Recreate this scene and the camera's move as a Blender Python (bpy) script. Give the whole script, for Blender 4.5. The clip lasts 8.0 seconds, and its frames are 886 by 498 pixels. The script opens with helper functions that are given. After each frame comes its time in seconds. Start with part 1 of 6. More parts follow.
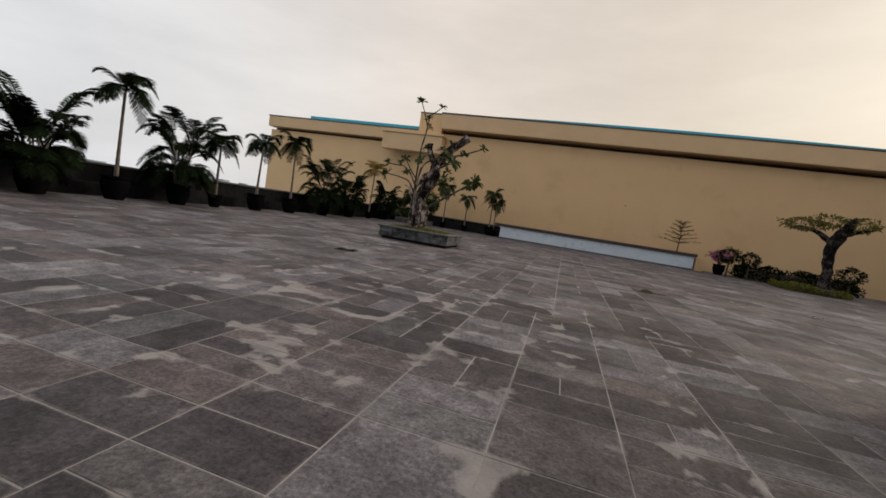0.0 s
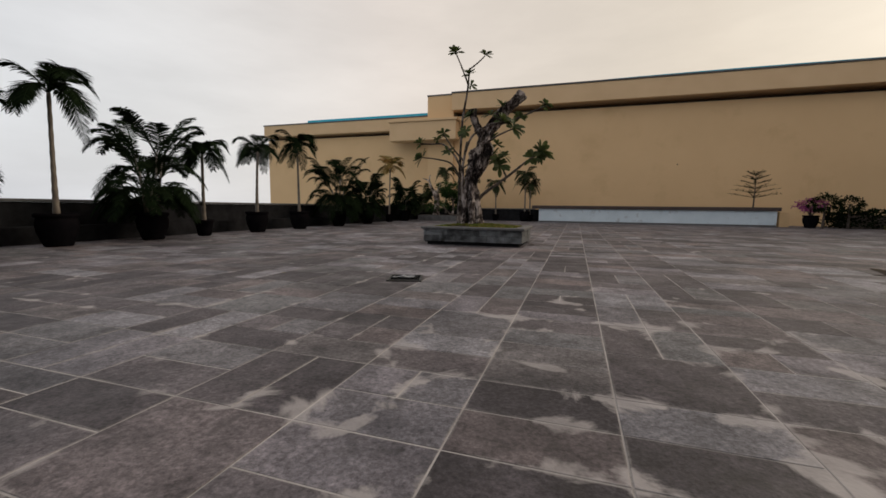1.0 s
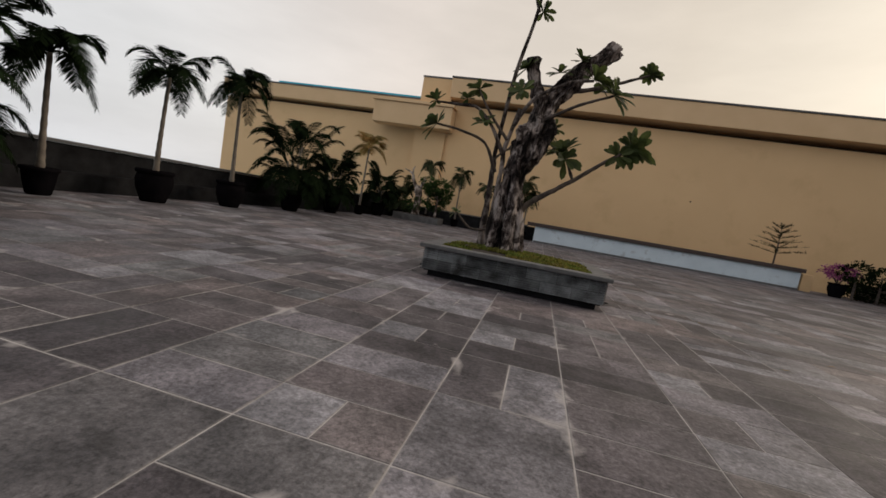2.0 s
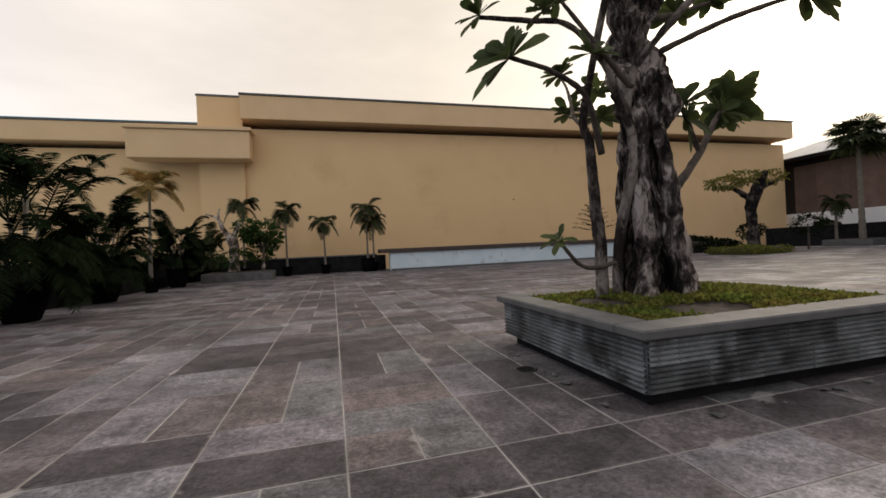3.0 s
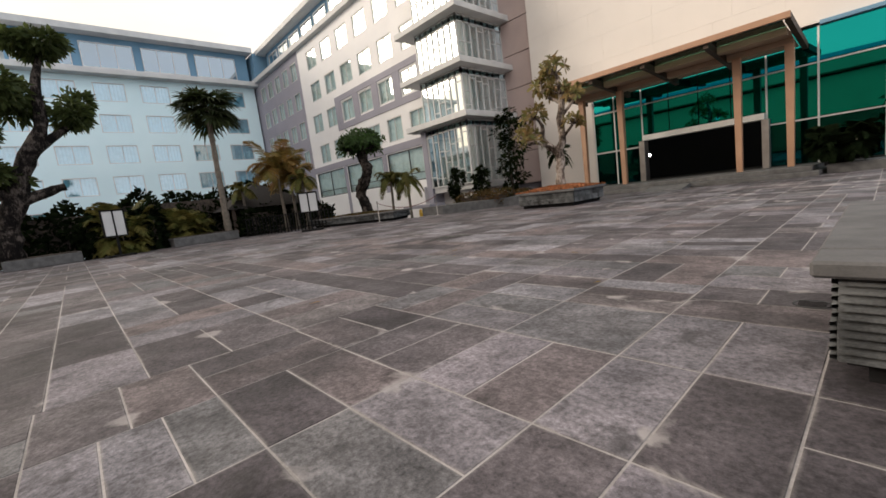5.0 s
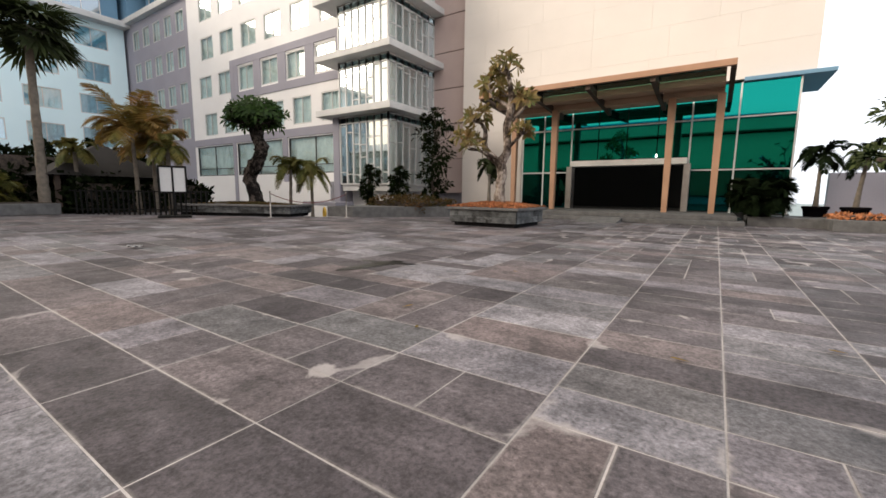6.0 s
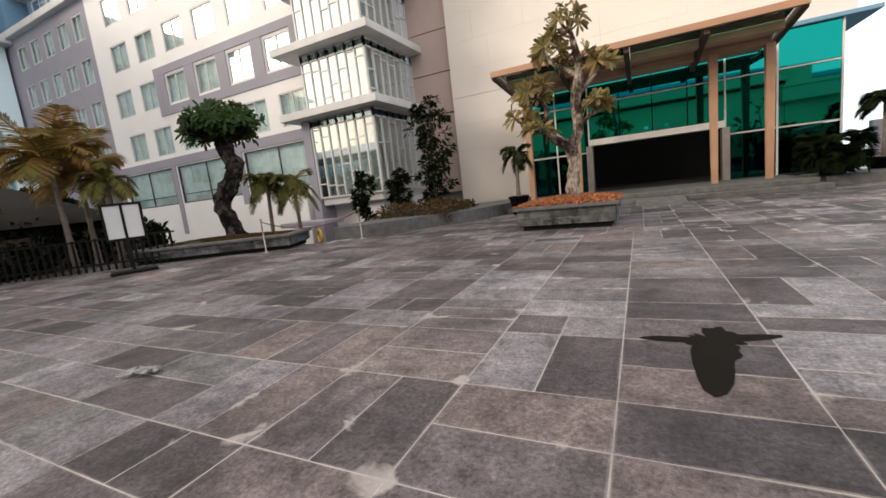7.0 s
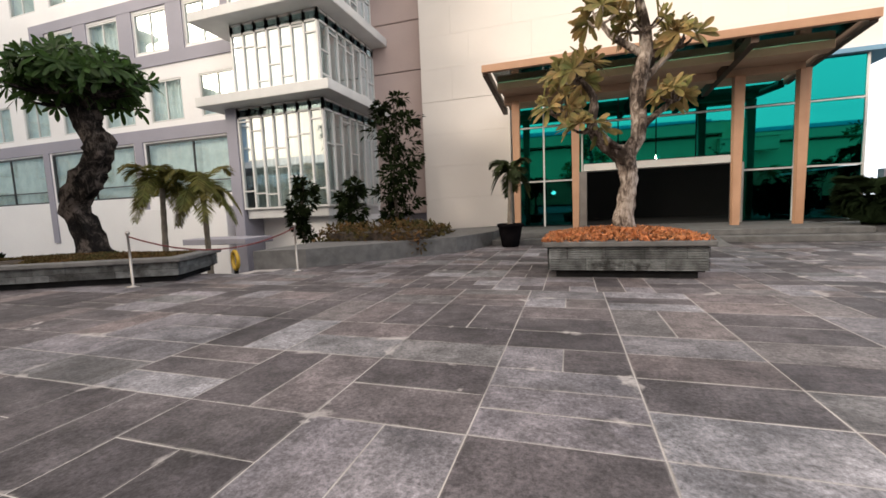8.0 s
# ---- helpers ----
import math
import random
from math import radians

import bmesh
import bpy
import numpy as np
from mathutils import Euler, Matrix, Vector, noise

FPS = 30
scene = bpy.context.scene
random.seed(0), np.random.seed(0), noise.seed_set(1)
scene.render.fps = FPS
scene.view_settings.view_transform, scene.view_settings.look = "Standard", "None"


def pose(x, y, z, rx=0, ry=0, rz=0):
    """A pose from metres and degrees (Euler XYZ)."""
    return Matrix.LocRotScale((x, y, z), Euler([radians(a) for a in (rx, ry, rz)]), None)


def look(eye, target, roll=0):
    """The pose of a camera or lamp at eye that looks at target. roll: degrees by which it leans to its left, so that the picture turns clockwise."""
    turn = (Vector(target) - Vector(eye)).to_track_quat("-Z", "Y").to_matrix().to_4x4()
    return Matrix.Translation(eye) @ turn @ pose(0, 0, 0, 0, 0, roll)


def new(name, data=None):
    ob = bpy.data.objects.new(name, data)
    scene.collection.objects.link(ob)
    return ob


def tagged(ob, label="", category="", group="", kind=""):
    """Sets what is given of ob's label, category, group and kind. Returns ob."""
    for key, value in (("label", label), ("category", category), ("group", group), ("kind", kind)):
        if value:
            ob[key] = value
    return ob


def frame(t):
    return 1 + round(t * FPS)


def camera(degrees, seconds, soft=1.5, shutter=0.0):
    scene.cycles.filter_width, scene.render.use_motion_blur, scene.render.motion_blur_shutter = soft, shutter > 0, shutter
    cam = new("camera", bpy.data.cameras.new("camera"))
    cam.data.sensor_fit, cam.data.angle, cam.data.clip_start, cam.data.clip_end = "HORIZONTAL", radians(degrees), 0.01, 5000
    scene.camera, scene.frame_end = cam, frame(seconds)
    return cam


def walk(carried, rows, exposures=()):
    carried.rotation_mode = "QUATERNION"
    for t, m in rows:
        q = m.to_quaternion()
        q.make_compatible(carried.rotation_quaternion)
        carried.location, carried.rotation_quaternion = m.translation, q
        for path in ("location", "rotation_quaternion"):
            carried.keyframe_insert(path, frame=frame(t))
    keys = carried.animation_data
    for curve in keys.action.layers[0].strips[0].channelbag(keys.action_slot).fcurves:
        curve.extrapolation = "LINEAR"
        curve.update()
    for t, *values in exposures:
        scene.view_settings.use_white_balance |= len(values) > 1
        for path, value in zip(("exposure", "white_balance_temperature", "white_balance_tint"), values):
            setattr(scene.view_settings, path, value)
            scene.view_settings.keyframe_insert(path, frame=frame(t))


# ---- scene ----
cam = camera(94.9, 8.0, soft=1.6, shutter=0.0)
PATH = [
    (0, pose(7.268, -15.194, 1.312, 85.15, -9.00, 16.87)),
    (0.5, pose(5.487, -13.439, 1.052, 83.62, 2.02, 17.48)),
    (1, pose(4.364, -11.401, 1.104, 84.16, -0.63, 18.00)),
    (1.5, pose(3.114, -8.636, 1.111, 85.59, -2.55, 19.69)),
    (1.7, pose(2.673, -7.748, 1.124, 83.96, -6.94, 18.25)),
    (2.8, pose(-1.230, -3.043, 1.111, 89.57, 0.20, -5.35)),
    (3, pose(-1.870, -2.145, 1.101, 90.18, 2.70, -15.21)),
    (3.5, pose(-2.187, 0.285, 1.062, 88.63, 3.90, -38.45)),
    (4, pose(-1.191, 2.398, 1.001, 85.46, 4.21, -66.19)),
    (4.5, pose(0.516, 4.089, 1.026, 84.57, 7.24, -102.69)),
    (5, pose(2.819, 4.485, 0.979, 82.61, 7.12, -132.72)),
    (5.2, pose(3.560, 4.452, 1.053, 82.03, 7.26, -141.87)),
    (6.3, pose(6.682, 2.051, 1.127, 82.36, -1.06, -146.08)),
    (6.5, pose(7.718, 1.950, 1.307, 81.48, 2.22, -147.75)),
    (7, pose(10.322, 1.523, 1.455, 81.54, 6.53, -154.42)),
    (7.5, pose(11.939, -0.216, 1.503, 82.41, 5.65, -159.13)),
    (8, pose(13.105, -2.040, 1.341, 84.40, 2.28, -162.73)),
]
walk(cam, PATH, [(0.0, -0.1), (1.7, -0.12), (3.0, 0.2), (3.5, 0.36), (4.0, -0.05), (4.5, 0.0), (5.1, 0.72), (6.3, 0.94), (7.0, 0.98), (7.5, 1.04), (8.0, 1.24)])

# ---- light ----
world = bpy.data.worlds.new("overcast_evening")
scene.world = world
world.use_nodes = True
SUN_DIR = Vector((0.80, 0.60, 0.36)).normalized()
SUN_EL = math.asin(SUN_DIR.z)
SUN_AZ = math.atan2(SUN_DIR.x, SUN_DIR.y)


def build_sky():
    nt = world.node_tree
    N, L = nt.nodes, nt.links
    N.clear()
    out = N.new("ShaderNodeOutputWorld")
    bg = N.new("ShaderNodeBackground")
    sky = N.new("ShaderNodeTexSky")
    sky.sky_type, sky.sun_disc = "NISHITA", False
    sky.sun_elevation, sky.sun_rotation = SUN_EL, SUN_AZ
    sky.air_density, sky.dust_density = 1.5, 4.0
    tc = N.new("ShaderNodeTexCoord")
    # cloud sheet: warm towards the sun, pale teal away from it
    dot = N.new("ShaderNodeVectorMath")
    dot.operation = "DOT_PRODUCT"
    dot.inputs[1].default_value = SUN_DIR
    L.new(tc.outputs["Generated"], dot.inputs[0])
    glow = N.new("ShaderNodeValToRGB")
    cr = glow.color_ramp
    cr.elements[0].position, cr.elements[0].color = 0.0, (0.80, 0.87, 0.98, 1)
    cr.elements[1].position, cr.elements[1].color = 1.0, (1.9, 1.78, 1.55, 1)
    for p, c in ((0.45, (0.93, 0.91, 0.90, 1)), (0.66, (0.98, 0.88, 0.80, 1)), (0.90, (0.90, 0.79, 0.66, 1)), (0.97, (1.0, 0.90, 0.76, 1))):
        e = cr.elements.new(p)
        e.color = c
    mp = N.new("ShaderNodeMapRange")
    mp.inputs[1].default_value, mp.inputs[2].default_value = -1.0, 1.0
    L.new(dot.outputs["Value"], mp.inputs[0])
    L.new(mp.outputs[0], glow.inputs[0])
    mapn = N.new("ShaderNodeMapping")
    mapn.inputs["Scale"].default_value = (1.0, 1.0, 3.5)
    L.new(tc.outputs["Generated"], mapn.inputs[0])
    cl = N.new("ShaderNodeTexNoise")
    cl.inputs["Scale"].default_value, cl.inputs["Detail"].default_value, cl.inputs["Roughness"].default_value = 2.6, 6, 0.55
    L.new(mapn.outputs[0], cl.inputs["Vector"])
    cmap = N.new("ShaderNodeMapRange")
    cmap.inputs[1].default_value, cmap.inputs[2].default_value = 0.35, 0.68
    cmap.inputs[3].default_value, cmap.inputs[4].default_value = 0.93, 1.07
    L.new(cl.outputs[0], cmap.inputs[0])
    mul = N.new("ShaderNodeVectorMath")
    mul.operation = "SCALE"
    L.new(glow.outputs[0], mul.inputs[0])
    L.new(cmap.outputs[0], mul.inputs["Scale"])
    sk = N.new("ShaderNodeVectorMath")
    sk.operation = "SCALE"
    sk.inputs["Scale"].default_value = 0.08
    L.new(sky.outputs[0], sk.inputs[0])
    mix = N.new("ShaderNodeMixRGB")
    mix.inputs[0].default_value = 0.85
    L.new(sk.outputs[0], mix.inputs[1])
    L.new(mul.outputs[0], mix.inputs[2])
    L.new(mix.outputs[0], bg.inputs["Color"])
    bg.inputs["Strength"].default_value = SKY_STRENGTH
    L.new(bg.outputs[0], out.inputs[0])


SKY_STRENGTH = 1.0
build_sky()
sun_data = bpy.data.lights.new("sun", "SUN")
sun_data.energy, sun_data.angle, sun_data.color = 1.5, radians(20), (1.0, 0.86, 0.70)
sun = new("sun", sun_data)
sun.matrix_world = look((0, 0, 60), Vector((0, 0, 60)) - SUN_DIR)
scene.view_settings.exposure = 0.0


# ---- materials ----
def mat(name, col, col2=None, rough=0.7, scale=4.0, fine=60.0, bump=0.15, metal=0.0, spread=0.5, rand=0.0, island=False, spec=0.5, trans=0.0, stain=None):
    """A surface with a coarse and a fine variation, in metres, and a fine relief. rand: how far pieces differ from one another."""
    m = bpy.data.materials.new(name)
    m.use_nodes = True
    nt = m.node_tree
    N, L = nt.nodes, nt.links
    b = N["Principled BSDF"]
    geo = N.new("ShaderNodeNewGeometry")
    n1 = N.new("ShaderNodeTexNoise")
    n1.inputs["Scale"].default_value, n1.inputs["Detail"].default_value = scale, 5
    L.new(geo.outputs["Position"], n1.inputs["Vector"])
    n2 = N.new("ShaderNodeTexNoise")
    n2.inputs["Scale"].default_value, n2.inputs["Detail"].default_value = fine, 3
    L.new(geo.outputs["Position"], n2.inputs["Vector"])
    add = N.new("ShaderNodeMath")
    add.operation = "MULTIPLY_ADD"
    add.inputs[1].default_value = 0.35
    L.new(n2.outputs[0], add.inputs[0])
    L.new(n1.outputs[0], add.inputs[2])
    rmp = N.new("ShaderNodeMapRange")
    rmp.inputs[1].default_value, rmp.inputs[2].default_value = 0.675 - spread / 2, 0.675 + spread / 2
    L.new(add.outputs[0], rmp.inputs[0])
    mix = N.new("ShaderNodeMixRGB")
    mix.inputs[1].default_value = (*col, 1)
    mix.inputs[2].default_value = (*(col2 or [c * 0.7 for c in col]), 1)
    L.new(rmp.outputs[0], mix.inputs[0])
    last = mix.outputs[0]
    if rand:
        if island:
            src = geo.outputs["Random Per Island"]
        else:
            src = N.new("ShaderNodeObjectInfo").outputs["Random"]
        vr = N.new("ShaderNodeMapRange")
        vr.inputs[3].default_value, vr.inputs[4].default_value = 1 - rand, 1 + rand
        L.new(src, vr.inputs[0])
        hs = N.new("ShaderNodeHueSaturation")
        L.new(vr.outputs[0], hs.inputs["Value"])
        L.new(last, hs.inputs["Color"])
        last = hs.outputs[0]
    if stain:
        scol, sscale, lo, hi = stain
        n3 = N.new("ShaderNodeTexNoise")
        n3.inputs["Scale"].default_value, n3.inputs["Detail"].default_value, n3.inputs["Roughness"].default_value = sscale, 7, 0.62
        L.new(geo.outputs["Position"], n3.inputs["Vector"])
        sm = N.new("ShaderNodeMapRange")
        sm.inputs[1].default_value, sm.inputs[2].default_value = lo, hi
        L.new(n3.outputs[0], sm.inputs[0])
        mx = N.new("ShaderNodeMixRGB")
        mx.inputs[2].default_value = (*scol, 1)
        L.new(sm.outputs[0], mx.inputs[0])
        L.new(last, mx.inputs[1])
        last = mx.outputs[0]
    L.new(last, b.inputs["Base Color"])
    b.inputs["Roughness"].default_value, b.inputs["Metallic"].default_value = rough, metal
    b.inputs["Specular IOR Level"].default_value = spec
    if trans:
        b.inputs["Transmission Weight"].default_value = trans
    if bump:
        bp = N.new("ShaderNodeBump")
        bp.inputs["Strength"].default_value, bp.inputs["Distance"].default_value = bump, 0.02
        L.new(add.outputs[0], bp.inputs["Height"])
        L.new(bp.outputs[0], b.inputs["Normal"])
    return m


def paving_material(name, island):
    """Grey andesite slabs: each its own tint, mottled and pitted, with lime bloom spreading from the joints."""
    m = mat(name, (0.030, 0.029, 0.034), (0.080, 0.077, 0.086), 0.6, 2.2, 45, 0.5, spread=0.36, spec=0.32)
    nt = m.node_tree
    N, L = nt.nodes, nt.links
    b = N["Principled BSDF"]
    geo = N.new("ShaderNodeNewGeometry")
    pos = geo.outputs["Position"]

    def noise_at(scale, detail, rough, lo, hi, to_lo=0.0, to_hi=1.0, warp=0.0):
        n = N.new("ShaderNodeTexNoise")
        n.inputs["Scale"].default_value, n.inputs["Detail"].default_value, n.inputs["Roughness"].default_value = scale, detail, rough
        n.inputs["Distortion"].default_value = warp
        L.new(pos, n.inputs["Vector"])
        r = N.new("ShaderNodeMapRange")
        for k, v in ((1, lo), (2, hi), (3, to_lo), (4, to_hi)):
            r.inputs[k].default_value = v
        L.new(n.outputs[0], r.inputs[0])
        return r.outputs[0]

    def math_of(op, a, c, clamp=False):
        n = N.new("ShaderNodeMath")
        n.operation, n.use_clamp = op, clamp
        for k, v in ((0, a), (1, c)):
            if isinstance(v, (int, float)):
                n.inputs[k].default_value = v
            else:
                L.new(v, n.inputs[k])
        return n.outputs[0]

    def mixed(fac, a, col):
        n = N.new("ShaderNodeMixRGB")
        L.new(fac, n.inputs[0])
        L.new(a, n.inputs[1])
        n.inputs[2].default_value = (*col, 1)
        return n.outputs[0]

    def scaled(a, f):
        n = N.new("ShaderNodeVectorMath")
        n.operation = "SCALE"
        L.new(a, n.inputs[0])
        L.new(f, n.inputs["Scale"])
        return n.outputs[0]

    src = geo.outputs["Random Per Island"] if island else N.new("ShaderNodeObjectInfo").outputs["Random"]
    rp = N.new("ShaderNodeValToRGB")
    cr = rp.color_ramp
    cr.elements[0].position, cr.elements[0].color = 0.0, (0.50, 0.46, 0.48, 1)
    cr.elements[1].position, cr.elements[1].color = 1.0, (1.75, 1.80, 1.82, 1)
    for p, c in ((0.2, (0.62, 0.57, 0.58, 1)), (0.4, (0.88, 0.82, 0.83, 1)), (0.55, (1.12, 0.96, 0.90, 1)), (0.68, (1.0, 1.05, 1.03, 1)), (0.85, (1.35, 1.30, 1.35, 1))):
        cr.elements.new(p).color = c
    L.new(src, rp.inputs[0])
    col = b.inputs["Base Color"].links[0].from_socket
    # dust film in broad soft patches; sun sheen near (-1, 5) is coloured in
    dry = N.new("ShaderNodeVectorMath")
    dry.operation = "DISTANCE"
    dry.inputs[1].default_value = (-1.0, 5.0, 0)
    L.new(pos, dry.inputs[0])
    # film thickens towards that spot, standing in for the floor's sheen
    dust_sheen = N.new("ShaderNodeMapRange")
    for k, v in ((1, 2.0), (2, 11.0), (3, 0.54), (4, 0.44)):
        dust_sheen.inputs[k].default_value = v
    L.new(dry.outputs["Value"], dust_sheen.inputs[0])
    film = noise_at(0.5, 8, 0.62, 0.40, 0.66, 0.15, 1.0)
    col = mixed(math_of("MULTIPLY", film, dust_sheen.outputs[0]), col, (0.262, 0.245, 0.262))
    mul = N.new("ShaderNodeMixRGB")
    mul.blend_type = "MULTIPLY"
    mul.inputs[0].default_value = 1.0
    L.new(col, mul.inputs[1])
    L.new(rp.outputs[0], mul.inputs[2])
    col = mul.outputs[0]
    # mottling at hand size, then grain
    col = scaled(col, noise_at(4.5, 12, 0.78, 0.30, 0.70, 0.35, 1.65))
    col = scaled(col, noise_at(30, 6, 0.8, 0.32, 0.68, 0.34, 1.66))
    col = mixed(noise_at(3.3, 9, 0.6, 0.57, 0.70, 0, 0.6, 0.4), col, (0.030, 0.028, 0.028))
    # lime bloom: starts at the joints and is thickest where water used to stand
    loc, half = N.new("ShaderNodeAttribute"), N.new("ShaderNodeAttribute")
    loc.attribute_name, half.attribute_name = "slab_place", "slab_half"
    ab = N.new("ShaderNodeVectorMath")
    ab.operation = "ABSOLUTE"
    L.new(loc.outputs["Vector"], ab.inputs[0])
    sb = N.new("ShaderNodeVectorMath")
    sb.operation = "SUBTRACT"
    L.new(half.outputs["Vector"], sb.inputs[0])
    L.new(ab.outputs[0], sb.inputs[1])
    sp = N.new("ShaderNodeSeparateXYZ")
    L.new(sb.outputs[0], sp.inputs[0])
    edge = math_of("MINIMUM", sp.outputs[0], sp.outputs[1])
    near = math_of("SUBTRACT", 1.0, math_of("DIVIDE", edge, 0.22, True), True)
    dist = N.new("ShaderNodeVectorMath")
    dist.operation = "DISTANCE"
    dist.inputs[1].default_value = (5.4, -10.4, 0)
    L.new(pos, dist.inputs[0])
    wet = N.new("ShaderNodeMapRange")
    for k, v in ((1, 1.5), (2, 6.5), (3, 0.022), (4, -0.085)):
        wet.inputs[k].default_value = v
    L.new(dist.outputs["Value"], wet.inputs[0])
    n = N.new("ShaderNodeTexNoise")
    n.inputs["Scale"].default_value, n.inputs["Detail"].default_value, n.inputs["Roughness"].default_value, n.inputs["Distortion"].default_value = 1.7, 8, 0.55, 0.7
    L.new(pos, n.inputs["Vector"])
    level = math_of("ADD", math_of("MULTIPLY", near, 0.17), math_of("ADD", n.outputs[0], wet.outputs[0]))
    lime = N.new("ShaderNodeMapRange")
    for k, v in ((1, 0.675), (2, 0.735), (3, 0.0), (4, 0.85)):
        lime.inputs[k].default_value = v
    L.new(level, lime.inputs[0])
    lime_f = math_of("MULTIPLY", lime.outputs[0], noise_at(2.5, 6, 0.6, 0.3, 0.65, 0.45, 1.0))
    col = mixed(lime_f, col, (0.36, 0.335, 0.335))
    # thin pale rim along the joints
    rim = math_of("SUBTRACT", 1.0, math_of("DIVIDE", edge, 0.022, True), True)
    col = mixed(math_of("MULTIPLY", rim, noise_at(3.0, 6, 0.7, 0.42, 0.62, 0, 0.7)), col, (0.33, 0.31, 0.30))
    L.new(col, b.inputs["Base Color"])
    L.new(noise_at(1.4, 6, 0.6, 0.3, 0.7, 0.58, 0.85), b.inputs["Roughness"])
    return m


M_SLAB = paving_material("paving_slab_stone", False)
M_SLAB_FAR = paving_material("paving_slab_stone_joined", True)
M_MORTAR = mat("cement_joint", (0.46, 0.43, 0.425), (0.17, 0.16, 0.155), 0.9, 1.3, 50, 0.3)
M_TAN = mat("ochre_wall_paint", (0.70, 0.475, 0.26), (0.65, 0.435, 0.235), 0.85, 0.35, 25, 0.08, stain=((0.52, 0.34, 0.17), 0.25, 0.55, 0.85))
M_TAN_EDGE = mat("ochre_fascia_paint", (0.66, 0.46, 0.27), (0.60, 0.41, 0.235), 0.85, 0.6, 25, 0.08)
M_BLUE_ROOF = mat("blue_roof_sheet", (0.02, 0.46, 0.62), (0.02, 0.38, 0.54), 0.45, 1.0, 20, 0.05)
M_WHITEWALL = mat("weathered_white_paint", (0.62, 0.70, 0.76), (0.52, 0.60, 0.66), 0.8, 1.2, 40, 0.15, stain=((0.30, 0.31, 0.32), 1.5, 0.56, 0.75))
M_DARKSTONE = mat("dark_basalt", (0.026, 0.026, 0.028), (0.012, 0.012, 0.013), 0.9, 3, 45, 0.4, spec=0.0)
M_CAP = mat("planter_cap_stone", (0.14, 0.137, 0.14), (0.07, 0.07, 0.072), 0.8, 4, 70, 0.35, stain=((0.06, 0.06, 0.055), 2.2, 0.55, 0.75))
M_GROOVE = mat("grooved_grey_stone", (0.20, 0.21, 0.22), (0.065, 0.068, 0.072), 0.8, 5, 60, 0.5, rand=0.4, spread=0.36, stain=((0.022, 0.022, 0.022), 2.6, 0.53, 0.66))
M_BROWN_CAP = mat("brown_coping", (0.07, 0.045, 0.04), (0.04, 0.03, 0.028), 0.8, 2, 30, 0.2)
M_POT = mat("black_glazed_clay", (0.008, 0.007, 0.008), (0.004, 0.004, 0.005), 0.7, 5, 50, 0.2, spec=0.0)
M_SOIL = mat("potting_soil", (0.05, 0.035, 0.025), (0.025, 0.018, 0.013), 0.95, 12, 80, 0.6)


def bark_material(name, dark, mid, pale):
    """Old bark: long twisted ridges along the trunk, black crevice shade and pale crest highlights coloured in."""
    m = mat(name, mid, dark, 0.92, 4, 40, 0.0, spec=0.15)
    nt = m.node_tree
    N, L = nt.nodes, nt.links
    b = N["Principled BSDF"]
    tc = N.new("ShaderNodeNewGeometry")
    mp = N.new("ShaderNodeMapping")
    mp.inputs["Scale"].default_value = (1.0, 1.0, 0.42)
    mp.inputs["Rotation"].default_value = (0.25, 0.18, 0)
    L.new(tc.outputs["Position"], mp.inputs[0])
    n = N.new("ShaderNodeTexNoise")
    n.inputs["Scale"].default_value, n.inputs["Detail"].default_value, n.inputs["Roughness"].default_value, n.inputs["Distortion"].default_value = 9.0, 9, 0.68, 1.1
    L.new(mp.outputs[0], n.inputs["Vector"])
    # ramp paints shade into the hollows and highlights onto the crests
    rp = N.new("ShaderNodeValToRGB")
    cr = rp.color_ramp
    cr.elements[0].position, cr.elements[0].color = 0.40, (*dark, 1)
    cr.elements[1].position, cr.elements[1].color = 0.66, (*pale, 1)
    cr.elements.new(0.52).color = (*mid, 1)
    broad = N.new("ShaderNodeTexNoise")
    broad.inputs["Scale"].default_value, broad.inputs["Detail"].default_value = 2.4, 3
    L.new(tc.outputs["Position"], broad.inputs["Vector"])
    bm_ = N.new("ShaderNodeMapRange")
    for k, v in ((1, 0.3), (2, 0.7), (3, -0.17), (4, 0.17)):
        bm_.inputs[k].default_value = v
    L.new(broad.outputs[0], bm_.inputs[0])
    both = N.new("ShaderNodeMath")
    L.new(n.outputs[0], both.inputs[0])
    L.new(bm_.outputs[0], both.inputs[1])
    L.new(both.outputs[0], rp.inputs[0])
    L.new(rp.outputs[0], b.inputs["Base Color"])
    bp = N.new("ShaderNodeBump")
    bp.inputs["Strength"].default_value, bp.inputs["Distance"].default_value = 1.0, 0.09
    L.new(n.outputs[0], bp.inputs["Height"])
    L.new(bp.outputs[0], b.inputs["Normal"])
    return m


M_BARK = bark_material("gnarled_grey_bark", (0.008, 0.006, 0.006), (0.085, 0.066, 0.060), (0.48, 0.41, 0.38))
M_BARK_PALE = bark_material("pale_mottled_bark", (0.05, 0.038, 0.032), (0.21, 0.165, 0.14), (0.50, 0.43, 0.38))
M_BARK_BLACK = bark_material("black_contorted_bark", (0.006, 0.005, 0.005), (0.022, 0.018, 0.016), (0.11, 0.09, 0.08))
M_BARK_DARK = mat("dark_bark", (0.10, 0.075, 0.06), (0.03, 0.024, 0.02), 0.9, 8, 45, 0.8, spread=0.35)
M_PALM_TRUNK = mat("palm_trunk", (0.20, 0.17, 0.14), (0.10, 0.085, 0.07), 0.9, 6, 50, 0.5)
M_STEM = bark_material("pale_ringed_stem", (0.028, 0.022, 0.020), (0.13, 0.105, 0.092), (0.32, 0.27, 0.245))
